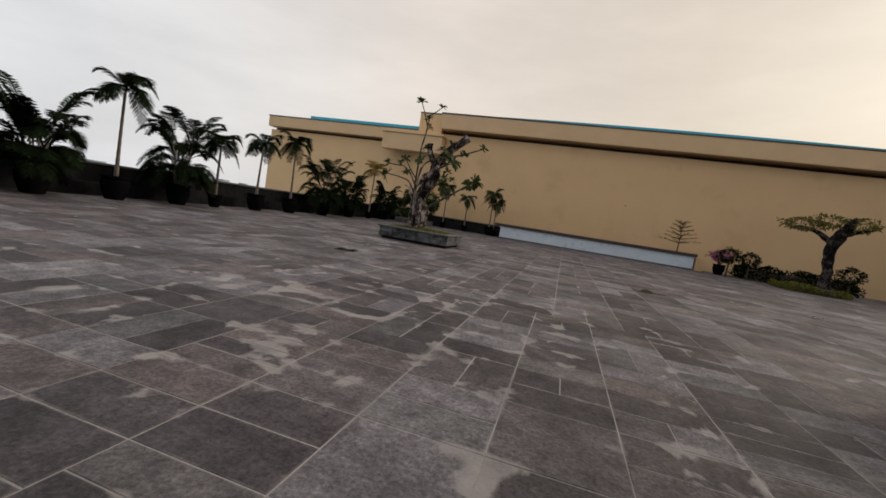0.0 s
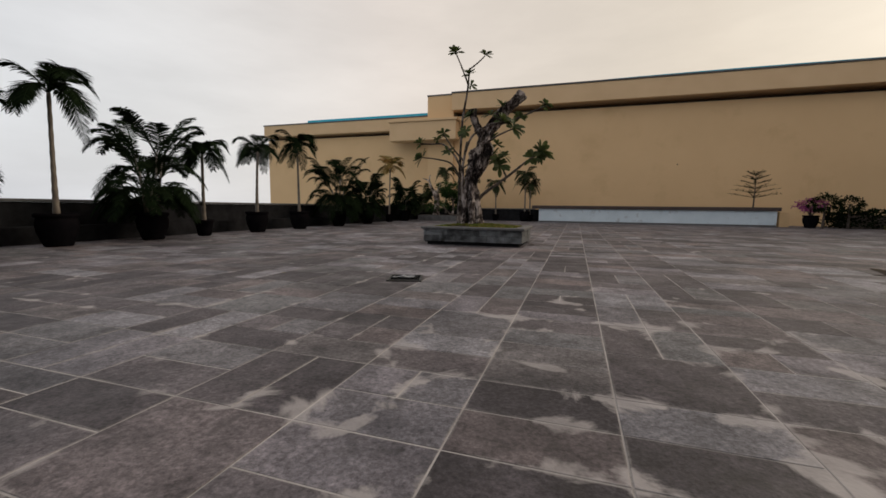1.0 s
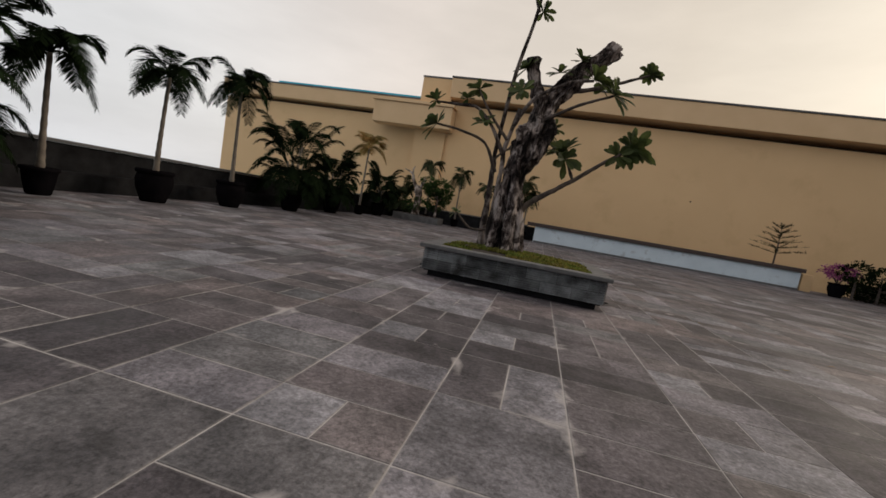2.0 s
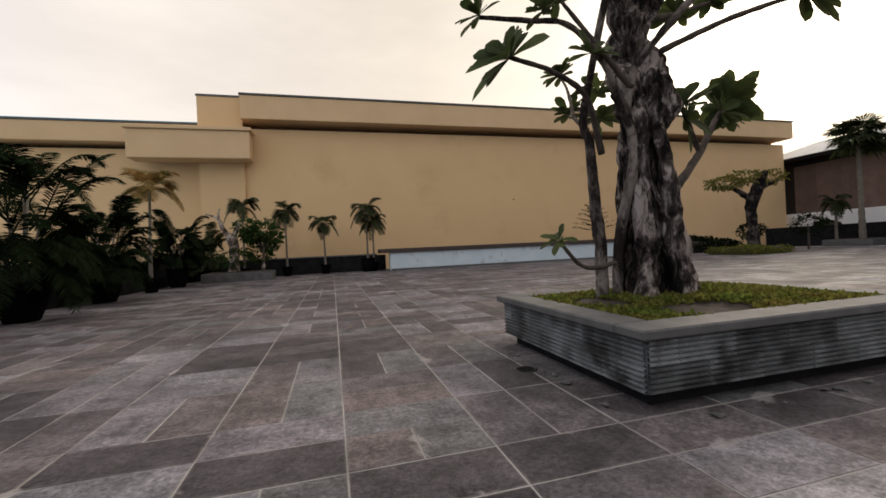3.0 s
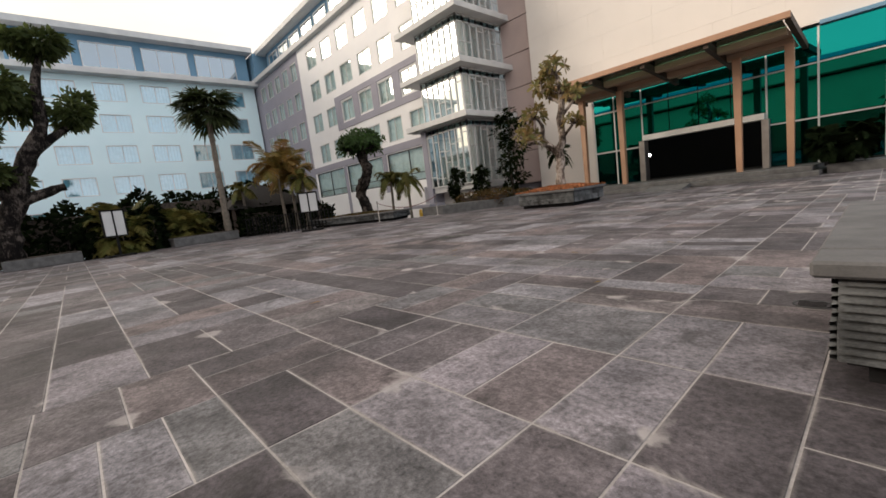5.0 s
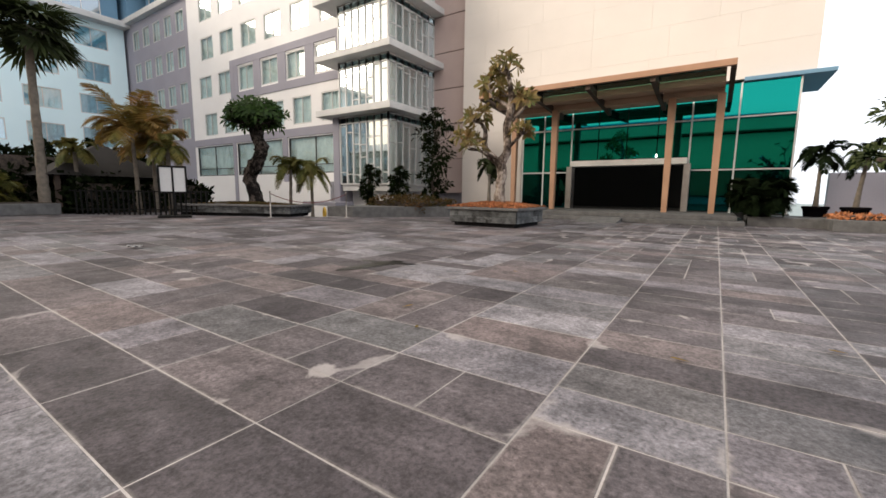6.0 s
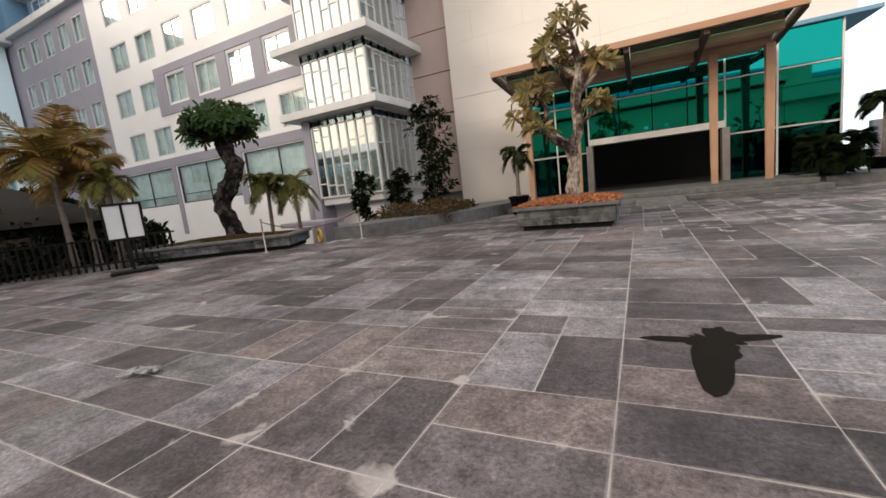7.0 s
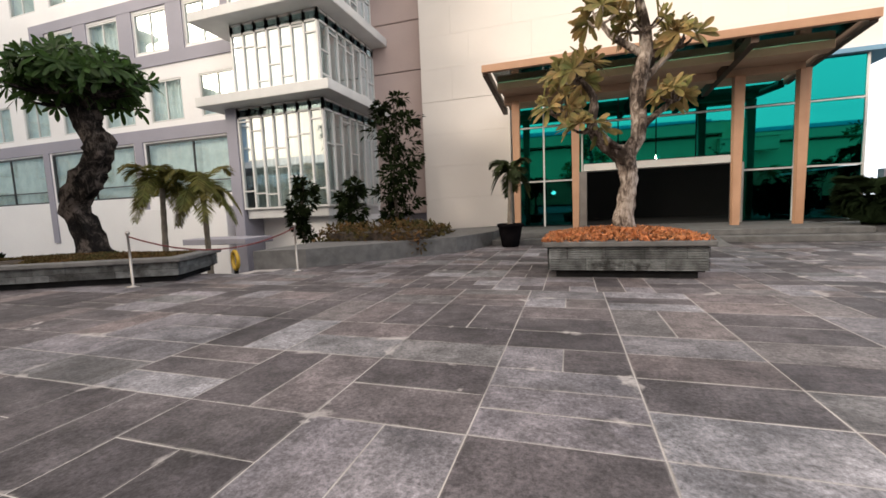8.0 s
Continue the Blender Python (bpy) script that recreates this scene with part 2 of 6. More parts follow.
M_LEAF = mat("frangipani_leaf", (0.085, 0.105, 0.034), (0.034, 0.052, 0.018), 0.5, 3, 40, 0.1, rand=0.35, island=True, spec=0.2)
M_LEAF_RED = mat("reddening_leaf", (0.32, 0.19, 0.085), (0.105, 0.145, 0.045), 0.5, 3.2, 30, 0.1, rand=0.4, island=True, spec=0.2)
M_LEAF_BRIGHT = mat("bright_leaf", (0.050, 0.095, 0.022), (0.020, 0.048, 0.013), 0.45, 3, 30, 0.1, rand=0.35, island=True, spec=0.2)
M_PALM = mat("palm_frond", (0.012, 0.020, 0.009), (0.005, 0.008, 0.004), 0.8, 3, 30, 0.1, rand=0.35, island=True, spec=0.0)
M_PALM_DRY = mat("browning_palm_frond", (0.34, 0.17, 0.055), (0.12, 0.135, 0.035), 0.6, 1.1, 30, 0.1, rand=0.4, island=True, spec=0.2)
M_PALM_FAN = mat("fan_palm_leaf", (0.045, 0.058, 0.020), (0.014, 0.022, 0.009), 0.6, 2, 30, 0.1, rand=0.45, island=True, spec=0.15)
M_PALM_YELLOW = mat("yellowing_palm_frond", (0.20, 0.155, 0.045), (0.065, 0.095, 0.026), 0.6, 1.4, 30, 0.1, rand=0.45, island=True, spec=0.15)
M_SHRUB_RED = mat("dull_red_shrub_leaf", (0.15, 0.075, 0.035), (0.040, 0.055, 0.020), 0.7, 1.6, 30, 0.1, rand=0.5, island=True, spec=0.1)
M_GRASS = mat("ground_cover", (0.10, 0.15, 0.025), (0.19, 0.145, 0.04), 0.7, 3, 40, 0.2, rand=0.5, island=True, spec=0.2)
M_GRASS_RED = mat("orange_ground_cover", (0.40, 0.13, 0.045), (0.26, 0.11, 0.04), 0.7, 3, 40, 0.2, rand=0.4, island=True)
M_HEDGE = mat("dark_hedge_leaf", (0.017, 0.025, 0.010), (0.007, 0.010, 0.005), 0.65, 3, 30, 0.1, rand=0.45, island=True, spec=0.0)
M_MAGENTA = mat("magenta_bract", (0.42, 0.06, 0.27), (0.22, 0.03, 0.13), 0.6, 5, 30, 0.1, rand=0.4, island=True)
M_CREAM = mat("cream_wall_panel", (0.70, 0.655, 0.625), (0.64, 0.60, 0.575), 0.8, 0.5, 20, 0.05)
M_PINKGREY = mat("pinkish_grey_panel", (0.48, 0.38, 0.36), (0.42, 0.33, 0.315), 0.7, 0.7, 20, 0.05)
M_HOTEL = mat("white_hotel_paint", (0.82, 0.81, 0.82), (0.74, 0.73, 0.75), 0.8, 0.4, 15, 0.05)
M_HOTEL_GREY = mat("grey_hotel_band", (0.31, 0.30, 0.36), (0.265, 0.26, 0.31), 0.8, 0.4, 15, 0.05)
M_HOTEL_BLUE = mat("blue_grey_hotel_paint", (0.16, 0.30, 0.43), (0.13, 0.25, 0.37), 0.8, 0.4, 15, 0.05)
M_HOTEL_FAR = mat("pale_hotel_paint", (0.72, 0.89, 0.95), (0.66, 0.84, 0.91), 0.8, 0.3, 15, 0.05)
M_SLABWHITE = mat("white_slab_edge", (0.62, 0.62, 0.62), (0.50, 0.50, 0.51), 0.75, 1.0, 20, 0.05)
M_FRAME = mat("white_window_frame", (0.62, 0.62, 0.62), (0.55, 0.55, 0.55), 0.5, 2, 20, 0.03)
M_DARKFRAME = mat("dark_window_frame", (0.05, 0.055, 0.06), (0.03, 0.033, 0.036), 0.5, 2, 20, 0.03)
M_CURTAIN = mat("pale_curtain", (0.88, 0.91, 0.89), (0.72, 0.77, 0.76), 0.9, 2.5, 12, 0.1, spread=0.3)
M_WOOD = mat("orange_brown_timber", (0.42, 0.245, 0.155), (0.33, 0.185, 0.115), 0.6, 1.5, 40, 0.15)
# dark timber, also used for the added shadow bands under the hall fascias
M_WOOD_DARK = mat("dark_timber_and_slot_shade", (0.075, 0.045, 0.03), (0.045, 0.028, 0.02), 0.7, 1.5, 40, 0.15)
M_WOOD_BROWN = mat("brown_boarding", (0.17, 0.105, 0.085), (0.11, 0.07, 0.058), 0.7, 1.5, 40, 0.15, rand=0.2)
M_SOFFIT = mat("tan_soffit", (0.50, 0.35, 0.25), (0.42, 0.29, 0.20), 0.8, 1.0, 20, 0.08)
# indoor shade put into the base colour of unlit rooms
M_INSIDE = mat("unlit_interior_black", (0.007, 0.007, 0.008), (0.004, 0.004, 0.005), 0.9, 1.0, 10, 0.0)
M_STEEL = mat("brushed_steel", (0.40, 0.38, 0.37), (0.28, 0.26, 0.25), 0.4, 2, 80, 0.05, metal=0.9)
M_ASPHALT = mat("asphalt", (0.055, 0.055, 0.058), (0.04, 0.04, 0.042), 0.9, 1, 60, 0.3)
M_WATER = mat("dark_puddle", (0.005, 0.004, 0.004), (0.008, 0.007, 0.006), 0.35, 2, 20, 0.0, spec=0.03)
# distance haze is mixed into the base colours of lowland and town
M_FARGROUND = mat("haze_tinted_lowland", (0.26, 0.32, 0.34), (0.20, 0.26, 0.28), 0.95, 0.004, 0.05, 0.0)
M_FARBLD = mat("haze_tinted_buildings", (0.34, 0.42, 0.46), (0.24, 0.31, 0.35), 0.9, 0.01, 0.3, 0.0, rand=0.35, island=True)
M_TILEROOF = mat("dark_roof_tiles", (0.016, 0.013, 0.013), (0.008, 0.007, 0.007), 0.9, 3, 30, 0.4)
M_SIGNWHITE = mat("white_board", (0.72, 0.72, 0.70), (0.62, 0.62, 0.60), 0.5, 3, 30, 0.02)
M_BLACK = mat("black_metal", (0.012, 0.012, 0.012), (0.006, 0.006, 0.006), 0.6, 4, 40, 0.05, spec=0.1)
M_RED = mat("red_rope", (0.16, 0.03, 0.03), (0.10, 0.02, 0.02), 0.7, 6, 40, 0.1)
M_YELLOW = mat("yellow_plastic", (0.55, 0.34, 0.03), (0.45, 0.28, 0.03), 0.5, 4, 40, 0.03)
M_PAPER = mat("crumpled_white_film", (0.30, 0.31, 0.33), (0.03, 0.03, 0.035), 0.4, 12, 60, 0.3)
M_GRATE = mat("dark_drain_metal", (0.03, 0.032, 0.034), (0.018, 0.019, 0.02), 0.55, 8, 60, 0.3, metal=0.4)


def thin_leaf(m, share):
    """Let part of the light through a leaf."""
    N, L = m.node_tree.nodes, m.node_tree.links
    b = N["Principled BSDF"]
    tr = N.new("ShaderNodeBsdfTranslucent")
    L.new(b.inputs["Base Color"].links[0].from_socket, tr.inputs["Color"])
    mx = N.new("ShaderNodeMixShader")
    mx.inputs[0].default_value = share
    L.new(b.outputs[0], mx.inputs[1])
    L.new(tr.outputs[0], mx.inputs[2])
    L.new(mx.outputs[0], N["Material Output"].inputs[0])


for leafy in (M_LEAF, M_LEAF_RED, M_LEAF_BRIGHT, M_PALM_DRY, M_PALM_YELLOW, M_PALM_FAN, M_SHRUB_RED, M_GRASS):
    thin_leaf(leafy, 0.4)


def glass(name, col, rough=0.04, alpha_mix=0.55):
    """A window pane: mirror-like gloss over a tinted, partly clear sheet."""
    m = bpy.data.materials.new(name)
    m.use_nodes = True
    nt = m.node_tree
    N, L = nt.nodes, nt.links
    N.clear()
    out = N.new("ShaderNodeOutputMaterial")
    gl = N.new("ShaderNodeBsdfGlossy")
    gl.inputs["Color"].default_value, gl.inputs["Roughness"].default_value = (0.9, 0.95, 0.96, 1), rough
    tr = N.new("ShaderNodeBsdfTransparent")
    tr.inputs["Color"].default_value = (*col, 1)
    fr = N.new("ShaderNodeFresnel")
    fr.inputs["IOR"].default_value = 1.5
    ad = N.new("ShaderNodeMath")
    ad.operation, ad.use_clamp = "ADD", True
    ad.inputs[1].default_value = alpha_mix
    L.new(fr.outputs[0], ad.inputs[0])
    mx = N.new("ShaderNodeMixShader")
    L.new(ad.outputs[0], mx.inputs[0])
    L.new(tr.outputs[0], mx.inputs[1])
    L.new(gl.outputs[0], mx.inputs[2])
    L.new(mx.outputs[0], out.inputs[0])
    return m


M_GLASS = glass("clear_window_glass", (0.86, 0.95, 0.95), 0.03, 0.12)
M_GLASS_BAY = glass("bay_window_glass", (0.70, 0.82, 0.84), 0.03, 0.40)
M_GLASS_CANOPY = glass("greenish_canopy_glass", (0.46, 0.68, 0.56), 0.05, 0.06)
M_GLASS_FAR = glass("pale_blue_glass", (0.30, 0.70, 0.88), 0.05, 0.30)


def teal_glass(name, tint, gloss, share):
    m = glass(name, tint, 0.02, share)
    for n in m.node_tree.nodes:
        if n.type == "BSDF_GLOSSY":
            n.inputs["Color"].default_value = gloss
    return m


M_TEAL = teal_glass("teal_tinted_glass", (0.01, 0.13, 0.14), (0.012, 0.46, 0.45, 1), 0.50)
M_TEAL_CLEAR = teal_glass("clear_dark_teal_glass", (0.06, 0.22, 0.22), (0.03, 0.42, 0.42, 1), 0.08)


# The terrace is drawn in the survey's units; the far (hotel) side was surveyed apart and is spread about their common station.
TO_METRES = Matrix.Scale(0.87, 4)
SPREAD = Matrix.Translation((4.18, 5.02, 0)) @ Matrix.Scale(1.36, 4) @ Matrix.Translation((-4.18, -5.02, 0))
DRIVE_SIDE = set()


def drive_side(ob):
    DRIVE_SIDE.add(ob)
    return ob


# ---- mesh helpers ----
def part(name, bm, material, parent=None, label="", smooth=False):
    me = bpy.data.meshes.new(name)
    bm.normal_update()
    bm.to_mesh(me)
    bm.free()
    me.materials.append(material)
    if smooth:
        for p in me.polygons:
            p.use_smooth = True
    ob = new(name, me)
    if parent is not None:
        ob.parent = parent
    if label:
        ob["label"] = label
    return ob


def thing(name, label, category, group="", kind="", at=(0, 0, 0), rz=0.0):
    ob = new(name)
    ob.empty_display_size = 0.2
    ob.matrix_world = pose(*at, 0, 0, rz)
    return tagged(ob, label, category, group, kind)


def quad(bm, *pts):
    return bm.faces.new([bm.verts.new(p) for p in pts])


def box(bm, x0, x1, y0, y1, z0, z1, bev=0.0):
    vs = [bm.verts.new((x, y, z)) for z in (z0, z1) for y in (y0, y1) for x in (x0, x1)]
    fs = [bm.faces.new([vs[i] for i in f]) for f in ((0, 2, 3, 1), (4, 5, 7, 6), (0, 1, 5, 4), (2, 6, 7, 3), (0, 4, 6, 2), (1, 3, 7, 5))]
    if bev:
        es = list({e for f in fs for e in f.edges})
        bmesh.ops.bevel(bm, geom=es, offset=bev, segments=1, affect="EDGES", profile=0.5)


def boxed(x0, x1, y0, y1, z0, z1, bev=0.0):
    bm = bmesh.new()
    box(bm, x0, x1, y0, y1, z0, z1, bev)
    return bm


def ring_tube(bm, pts, radii, sides=8, wob=0.0, seed=0.0, cap=True, lump=3.0):
    """A tapered tube along points, with knots and hollows of relative depth wob."""
    pts = [Vector(p) for p in pts]
    rings = []
    for i, p in enumerate(pts):
        d = (pts[min(i + 1, len(pts) - 1)] - pts[max(i - 1, 0)]).normalized()
        a = d.cross(Vector((0.3, 0.9, 0.2))).normalized()
        b = d.cross(a)
        ring = []
        for k in range(sides):
            t = 2 * math.pi * k / sides
            w = a * math.cos(t) + b * math.sin(t)
            r = radii[i]
            if wob:
                if wob > 0.44:
                    # long twisted ridges with deep hollows
                    u = t + 0.55 * p.z + seed
                    c1 = Vector((math.cos(u) * 1.5, math.sin(u) * 1.5, p.z * 0.55 + seed))
                    r *= 1 + wob * (0.55 - 1.5 * abs(noise.noise(c1)) - 0.8 * abs(noise.noise(c1 * 2.3 + Vector((3, seed, 0)))) + 0.75 * noise.noise(Vector((c1.x * 2.6, c1.y * 2.6, p.z * 3.0))) + 0.35 * noise.noise(Vector((c1.x * 9, c1.y * 9, p.z * 6))))
                else:
                    r *= 1 + wob * (noise.noise((p + w * r) * lump + Vector((seed, seed, 0))) + 0.6 * noise.noise((p + w * r) * lump * 3.1 + Vector((seed, 7, seed))))
            ring.append(bm.verts.new(p + w * r))
        rings.append(ring)
    for r0, r1 in zip(rings, rings[1:]):
        for k in range(sides):
            bm.faces.new((r0[k], r0[(k + 1) % sides], r1[(k + 1) % sides], r1[k]))
    if cap:
        bm.faces.new(rings[0][::-1])
        bm.faces.new(rings[-1])


def smooth_path(pts, n):
    """n + 1 points along a Catmull-Rom line through pts (each a tuple of any length)."""
    P = [np.array(p, float) for p in pts]
    P = [2 * P[0] - P[1]] + P + [2 * P[-1] - P[-2]]
    out = []
    for i in range(n + 1):
        s = i / n * (len(P) - 3)
        k = min(int(s), len(P) - 4)
        t = s - k
        a, b, c, d = P[k:k + 4]
        out.append(0.5 * (2 * b + (c - a) * t + (2 * a - 5 * b + 4 * c - d) * t * t + (3 * b - a - 3 * c + d) * t ** 3))
    return out


def limb(bm, pts, n=10, sides=8, wob=0.0, seed=0.0, lump=3.0):
    """pts: (x, y, z, radius)."""
    q = smooth_path(pts, n)
    ring_tube(bm, [p[:3] for p in q], [max(p[3], 0.004) for p in q], sides, wob, seed, True, lump)


def leaf(bm, base, d, up, length, width, droop=0.25):
    """A pointed leaf blade, folded along its midrib."""
    d = d.normalized()
    side = d.cross(up)
    if side.length < 1e-3:
        side = d.cross(Vector((1, 0, 0)))
    side.normalize()
    nrm = side.cross(d).normalized()
    mid, lft, rgt = [], [], []
    for s, w in ((0.0, 0.10), (0.35, 0.62), (0.66, 1.0), (0.88, 0.74)):
        c = base + d * (length * s) - Vector((0, 0, 1)) * (droop * length * s * s)
        mid.append(bm.verts.new(c))
        lft.append(bm.verts.new(c + side * (width * w / 2) + nrm * (0.12 * width * w)))
        rgt.append(bm.verts.new(c - side * (width * w / 2) + nrm * (0.12 * width * w)))
    tip = bm.verts.new(base + d * length - Vector((0, 0, 1)) * (droop * length))
    for i in range(3):
        bm.faces.new((mid[i], lft[i], lft[i + 1], mid[i + 1]))
        bm.faces.new((mid[i], mid[i + 1], rgt[i + 1], rgt[i]))
    bm.faces.new((mid[3], lft[3], tip))
    bm.faces.new((mid[3], tip, rgt[3]))


def rosette(bm, p, d, n, length, width, rng, spread=1.0):
    """A tuft of leaves round the end of a twig that points along d."""
    p, d = Vector(p), Vector(d).normalized()
    a = d.cross(Vector((0.31, 0.2, 0.93))).normalized()
    b = d.cross(a)
    for i in range(n):
        t = 2.4 * i + rng.uniform(-0.3, 0.3)
        lift = rng.uniform(-0.15, 1.0) * spread
        v = (a * math.cos(t) + b * math.sin(t)) + d * lift
        leaf(bm, p, v, d, length * rng.uniform(0.7, 1.15), width * rng.uniform(0.8, 1.15), rng.uniform(0.0, 0.32))


def frond(bm, base, az, rise, length, rng, leaflets=26, width=0.03, llen=0.35, arch=1.0):
    """A feather palm frond: an arching midrib with leaflets on both sides."""
    out = Vector((math.cos(az), math.sin(az), 0))
    side = Vector((-out.y, out.x, 0))
    pts = []
    for i in range(9):
        s = i / 8
        h = rise * s - arch * s * s * 0.9
        pts.append(Vector(base) + out * (length * (0.95 * s - 0.18 * s * s)) + Vector((0, 0, length * h)))
    ring_tube(bm, pts, [0.022 * (1 - 0.8 * i / 8) + 0.003 for i in range(9)], 4, cap=False)
    for k in range(leaflets):
        s = 0.16 + 0.84 * k / (leaflets - 1)
        j = min(int(s * 8), 7)
        f = s * 8 - j
        p = pts[j].lerp(pts[j + 1], f)
        tang = (pts[j + 1] - pts[j]).normalized()
        ll = llen * (0.45 + 1.1 * math.sin(math.pi * min(s * 0.92 + 0.06, 1))) * rng.uniform(0.85, 1.1)
        for sg in (-1, 1):
            d = (side * sg * 0.85 + tang * 0.65 + Vector((0, 0, rng.uniform(-0.15, 0.15)))).normalized()
            q1 = p + d * ll * 0.55 - Vector((0, 0, 0.10 * ll))
            q2 = p + d * ll - Vector((0, 0, 0.28 * ll))
            w = tang * width
            v = [bm.verts.new(x) for x in (p - w * 0.5, p + w * 0.5, q1 + w, q1 - w * 0.6, q2)]
            bm.faces.new((v[0], v[1], v[2], v[3]))
            bm.faces.new((v[3], v[2], v[4]))


def fan_leaf(bm, p, d, size, rng, n=16):
    """A fan palm leaf: pointed segments spread from one point."""
    p, d = Vector(p), Vector(d).normalized()
    side = d.cross(Vector((0, 0, 1)))
    side = side.normalized() if side.length > 1e-3 else Vector((1, 0, 0))
    nr = side.cross(d)
    for i in range(n):
        t = radians(-118 + 236 * i / (n - 1))
        v = d * math.cos(t) + side * math.sin(t) + nr * 0.1
        r = size * rng.uniform(0.85, 1.08) * (0.8 + 0.2 * math.cos(t))
        w = v.cross(nr).normalized() * size * 0.068
        q1, q2 = p + v * r * 0.6, p + v * r - Vector((0, 0, r * rng.uniform(0.1, 0.35)))
        a = [bm.verts.new(x) for x in (p, q1 + w, q2, q1 - w)]
        bm.faces.new(a)


def clump(bm, center, radii, n, size, rng, jitter=0.25):
    """A crown of n small leaves over and in a lumpy ellipsoid."""
    c = Vector(center)
    for _ in range(n):
        v = Vector((rng.gauss(0, 1), rng.gauss(0, 1), rng.gauss(0, 1))).normalized()
        lumpy = 1 + 0.45 * noise.noise(v * 2.3 + c)
        r = lumpy * rng.uniform(0.55, 1.0)
        p = c + Vector((v.x * radii[0] * r, v.y * radii[1] * r, v.z * radii[2] * r))
        d = (v + Vector((rng.uniform(-0.7, 0.7), rng.uniform(-0.7, 0.7), rng.uniform(-0.4, 0.5)))).normalized()
        s = size * rng.uniform(0.6, 1.3)
        side = d.cross(Vector((rng.random(), rng.random(), rng.random())).normalized())
        side = side.normalized() * s * 0.22 if side.length > 1e-3 else Vector((s * 0.2, 0, 0))
        q = [bm.verts.new(x) for x in (p, p + d * s * 0.5 + side, p + d * s - Vector((0, 0, s * 0.2)), p + d * s * 0.5 - side)]
        bm.faces.new(q)


def lathe(bm, prof, sides=24, at=(0, 0, 0)):
    """A turned body from (radius, height) pairs."""
    rings = [[bm.verts.new((at[0] + r * math.cos(2 * math.pi * k / sides), at[1] + r * math.sin(2 * math.pi * k / sides), at[2] + z)) for k in range(sides)] for r, z in prof]
    for r0, r1 in zip(rings, rings[1:]):
        for k in range(sides):
            bm.faces.new((r0[k], r0[(k + 1) % sides], r1[(k + 1) % sides], r1[k]))
    bm.faces.new(rings[0][::-1])
    bm.faces.new(rings[-1])


# ---- ground, terrace, walls ----
X0, X1, Y0, Y1 = -11.2, 39.0, -26.0, 30.0
tagged(part("ground", boxed(-2500, 2500, -2500, 2500, -24.5, -24.0), M_FARGROUND), "lowland far below the terrace, tinted blue-grey for haze", "ground", kind="structure")
floor_bm = boxed(X0, X1, -11.2, Y1, -0.5, -0.0035)
box(floor_bm, X0, 23.8, Y0, -11.202, -0.5, -0.0035)
tagged(part("floor", floor_bm, M_MORTAR), "pale cement bed of the terrace paving", "floor", kind="structure")
tagged(part("road", boxed(10.0, 110, -80, 80, -2.1, -1.5), M_ASPHALT), "grey asphalt drive below the terrace edge", "road", kind="structure")

rng = random.Random(5)


def far_city():
    bm = bmesh.new()
    for _ in range(420):
        a, r = rng.uniform(1.75, 3.7), rng.uniform(260, 1500)
        x, y = r * math.cos(a), r * math.sin(a)
        w, h = rng.uniform(8, 26), rng.uniform(3, 16) * (1 + r / 1800)
        box(bm, x - w, x + w, y - w * 0.6, y + w * 0.6, -24.0, -24 + h)
    tagged(part("far_houses", bm, M_FARBLD), "low roofs of a distant town, tinted for haze", "houses", kind="stuff")


far_city()

# parapet along the open side, with a lower ledge in front
PAR = thing("parapet_wall", "low dark basalt parapet wall behind the potted palms", "wall", kind="structure")
part("wall", boxed(-11.75, -11.3, -30, 31.5, -0.5, 1.30, 0.02), M_DARKSTONE, PAR)
part("coping", boxed(-11.85, -11.2, -30, 31.5, 1.302, 1.40, 0.015), M_CAP, PAR, "grey stone coping")
part("ledge", boxed(-11.298, -10.75, -24, 30, -0.01, 0.55, 0.02), M_DARKSTONE, PAR, "low dark stone ledge")

# ochre hall behind the terrace
HALL = thing("hall_building", "large windowless ochre hall with projecting roof fascia and blue roof", "building")
WY = 32.0
part("wall", boxed(-8.4, 48, WY, WY + 24, -6, 11.45), M_TAN, HALL)
# set-back dark band, added so the fascia's shadow line reads stronger
part("shadow_slot", boxed(-8.3, 47.9, WY + 1.2, WY + 23.9, 11.452, 11.9), M_WOOD_DARK, HALL, "dark recess added to deepen the shadow line under the fascia")
part("fascia", boxed(-8.4, 48, WY - 1.1, WY + 24, 11.902, 13.7, 0.04), M_TAN_EDGE, HALL, "projecting ochre fascia band")
part("edge_strip", boxed(-8.45, 48.05, WY - 1.18, WY + 24, 13.702, 13.85, 0.02), M_CAP, HALL, "thin grey roof edge")
bm = bmesh.new()
for i in range(24):
    a0, a1 = i / 24, (i + 1) / 24
    x0, x1 = -8 + 56 * a0, -8 + 56 * a1
    z0, z1 = 14.42 + 0.85 * math.sin(math.pi * (0.2 + 0.6 * a0)), 14.42 + 0.85 * math.sin(math.pi * (0.2 + 0.6 * a1))
    quad(bm, (x0, WY + 3.5, z0), (x1, WY + 3.5, z1), (x1, WY + 24, z1 + 1), (x0, WY + 24, z0 + 1))
    quad(bm, (x0, WY + 3.5, 13.85), (x1, WY + 3.5, 13.85), (x1, WY + 3.5, z1), (x0, WY + 3.5, z0))
part("roof", bm, M_BLUE_ROOF, HALL, "bright blue roof sheet")
part("stair_block", boxed(-11.5, -8.402, WY - 0.3, WY + 10, -6, 13.75), M_TAN, HALL, "plain ochre block")
part("block_cap", boxed(-11.55, -8.41, WY - 0.35, WY + 10, 13.752, 13.9), M_CAP, HALL)
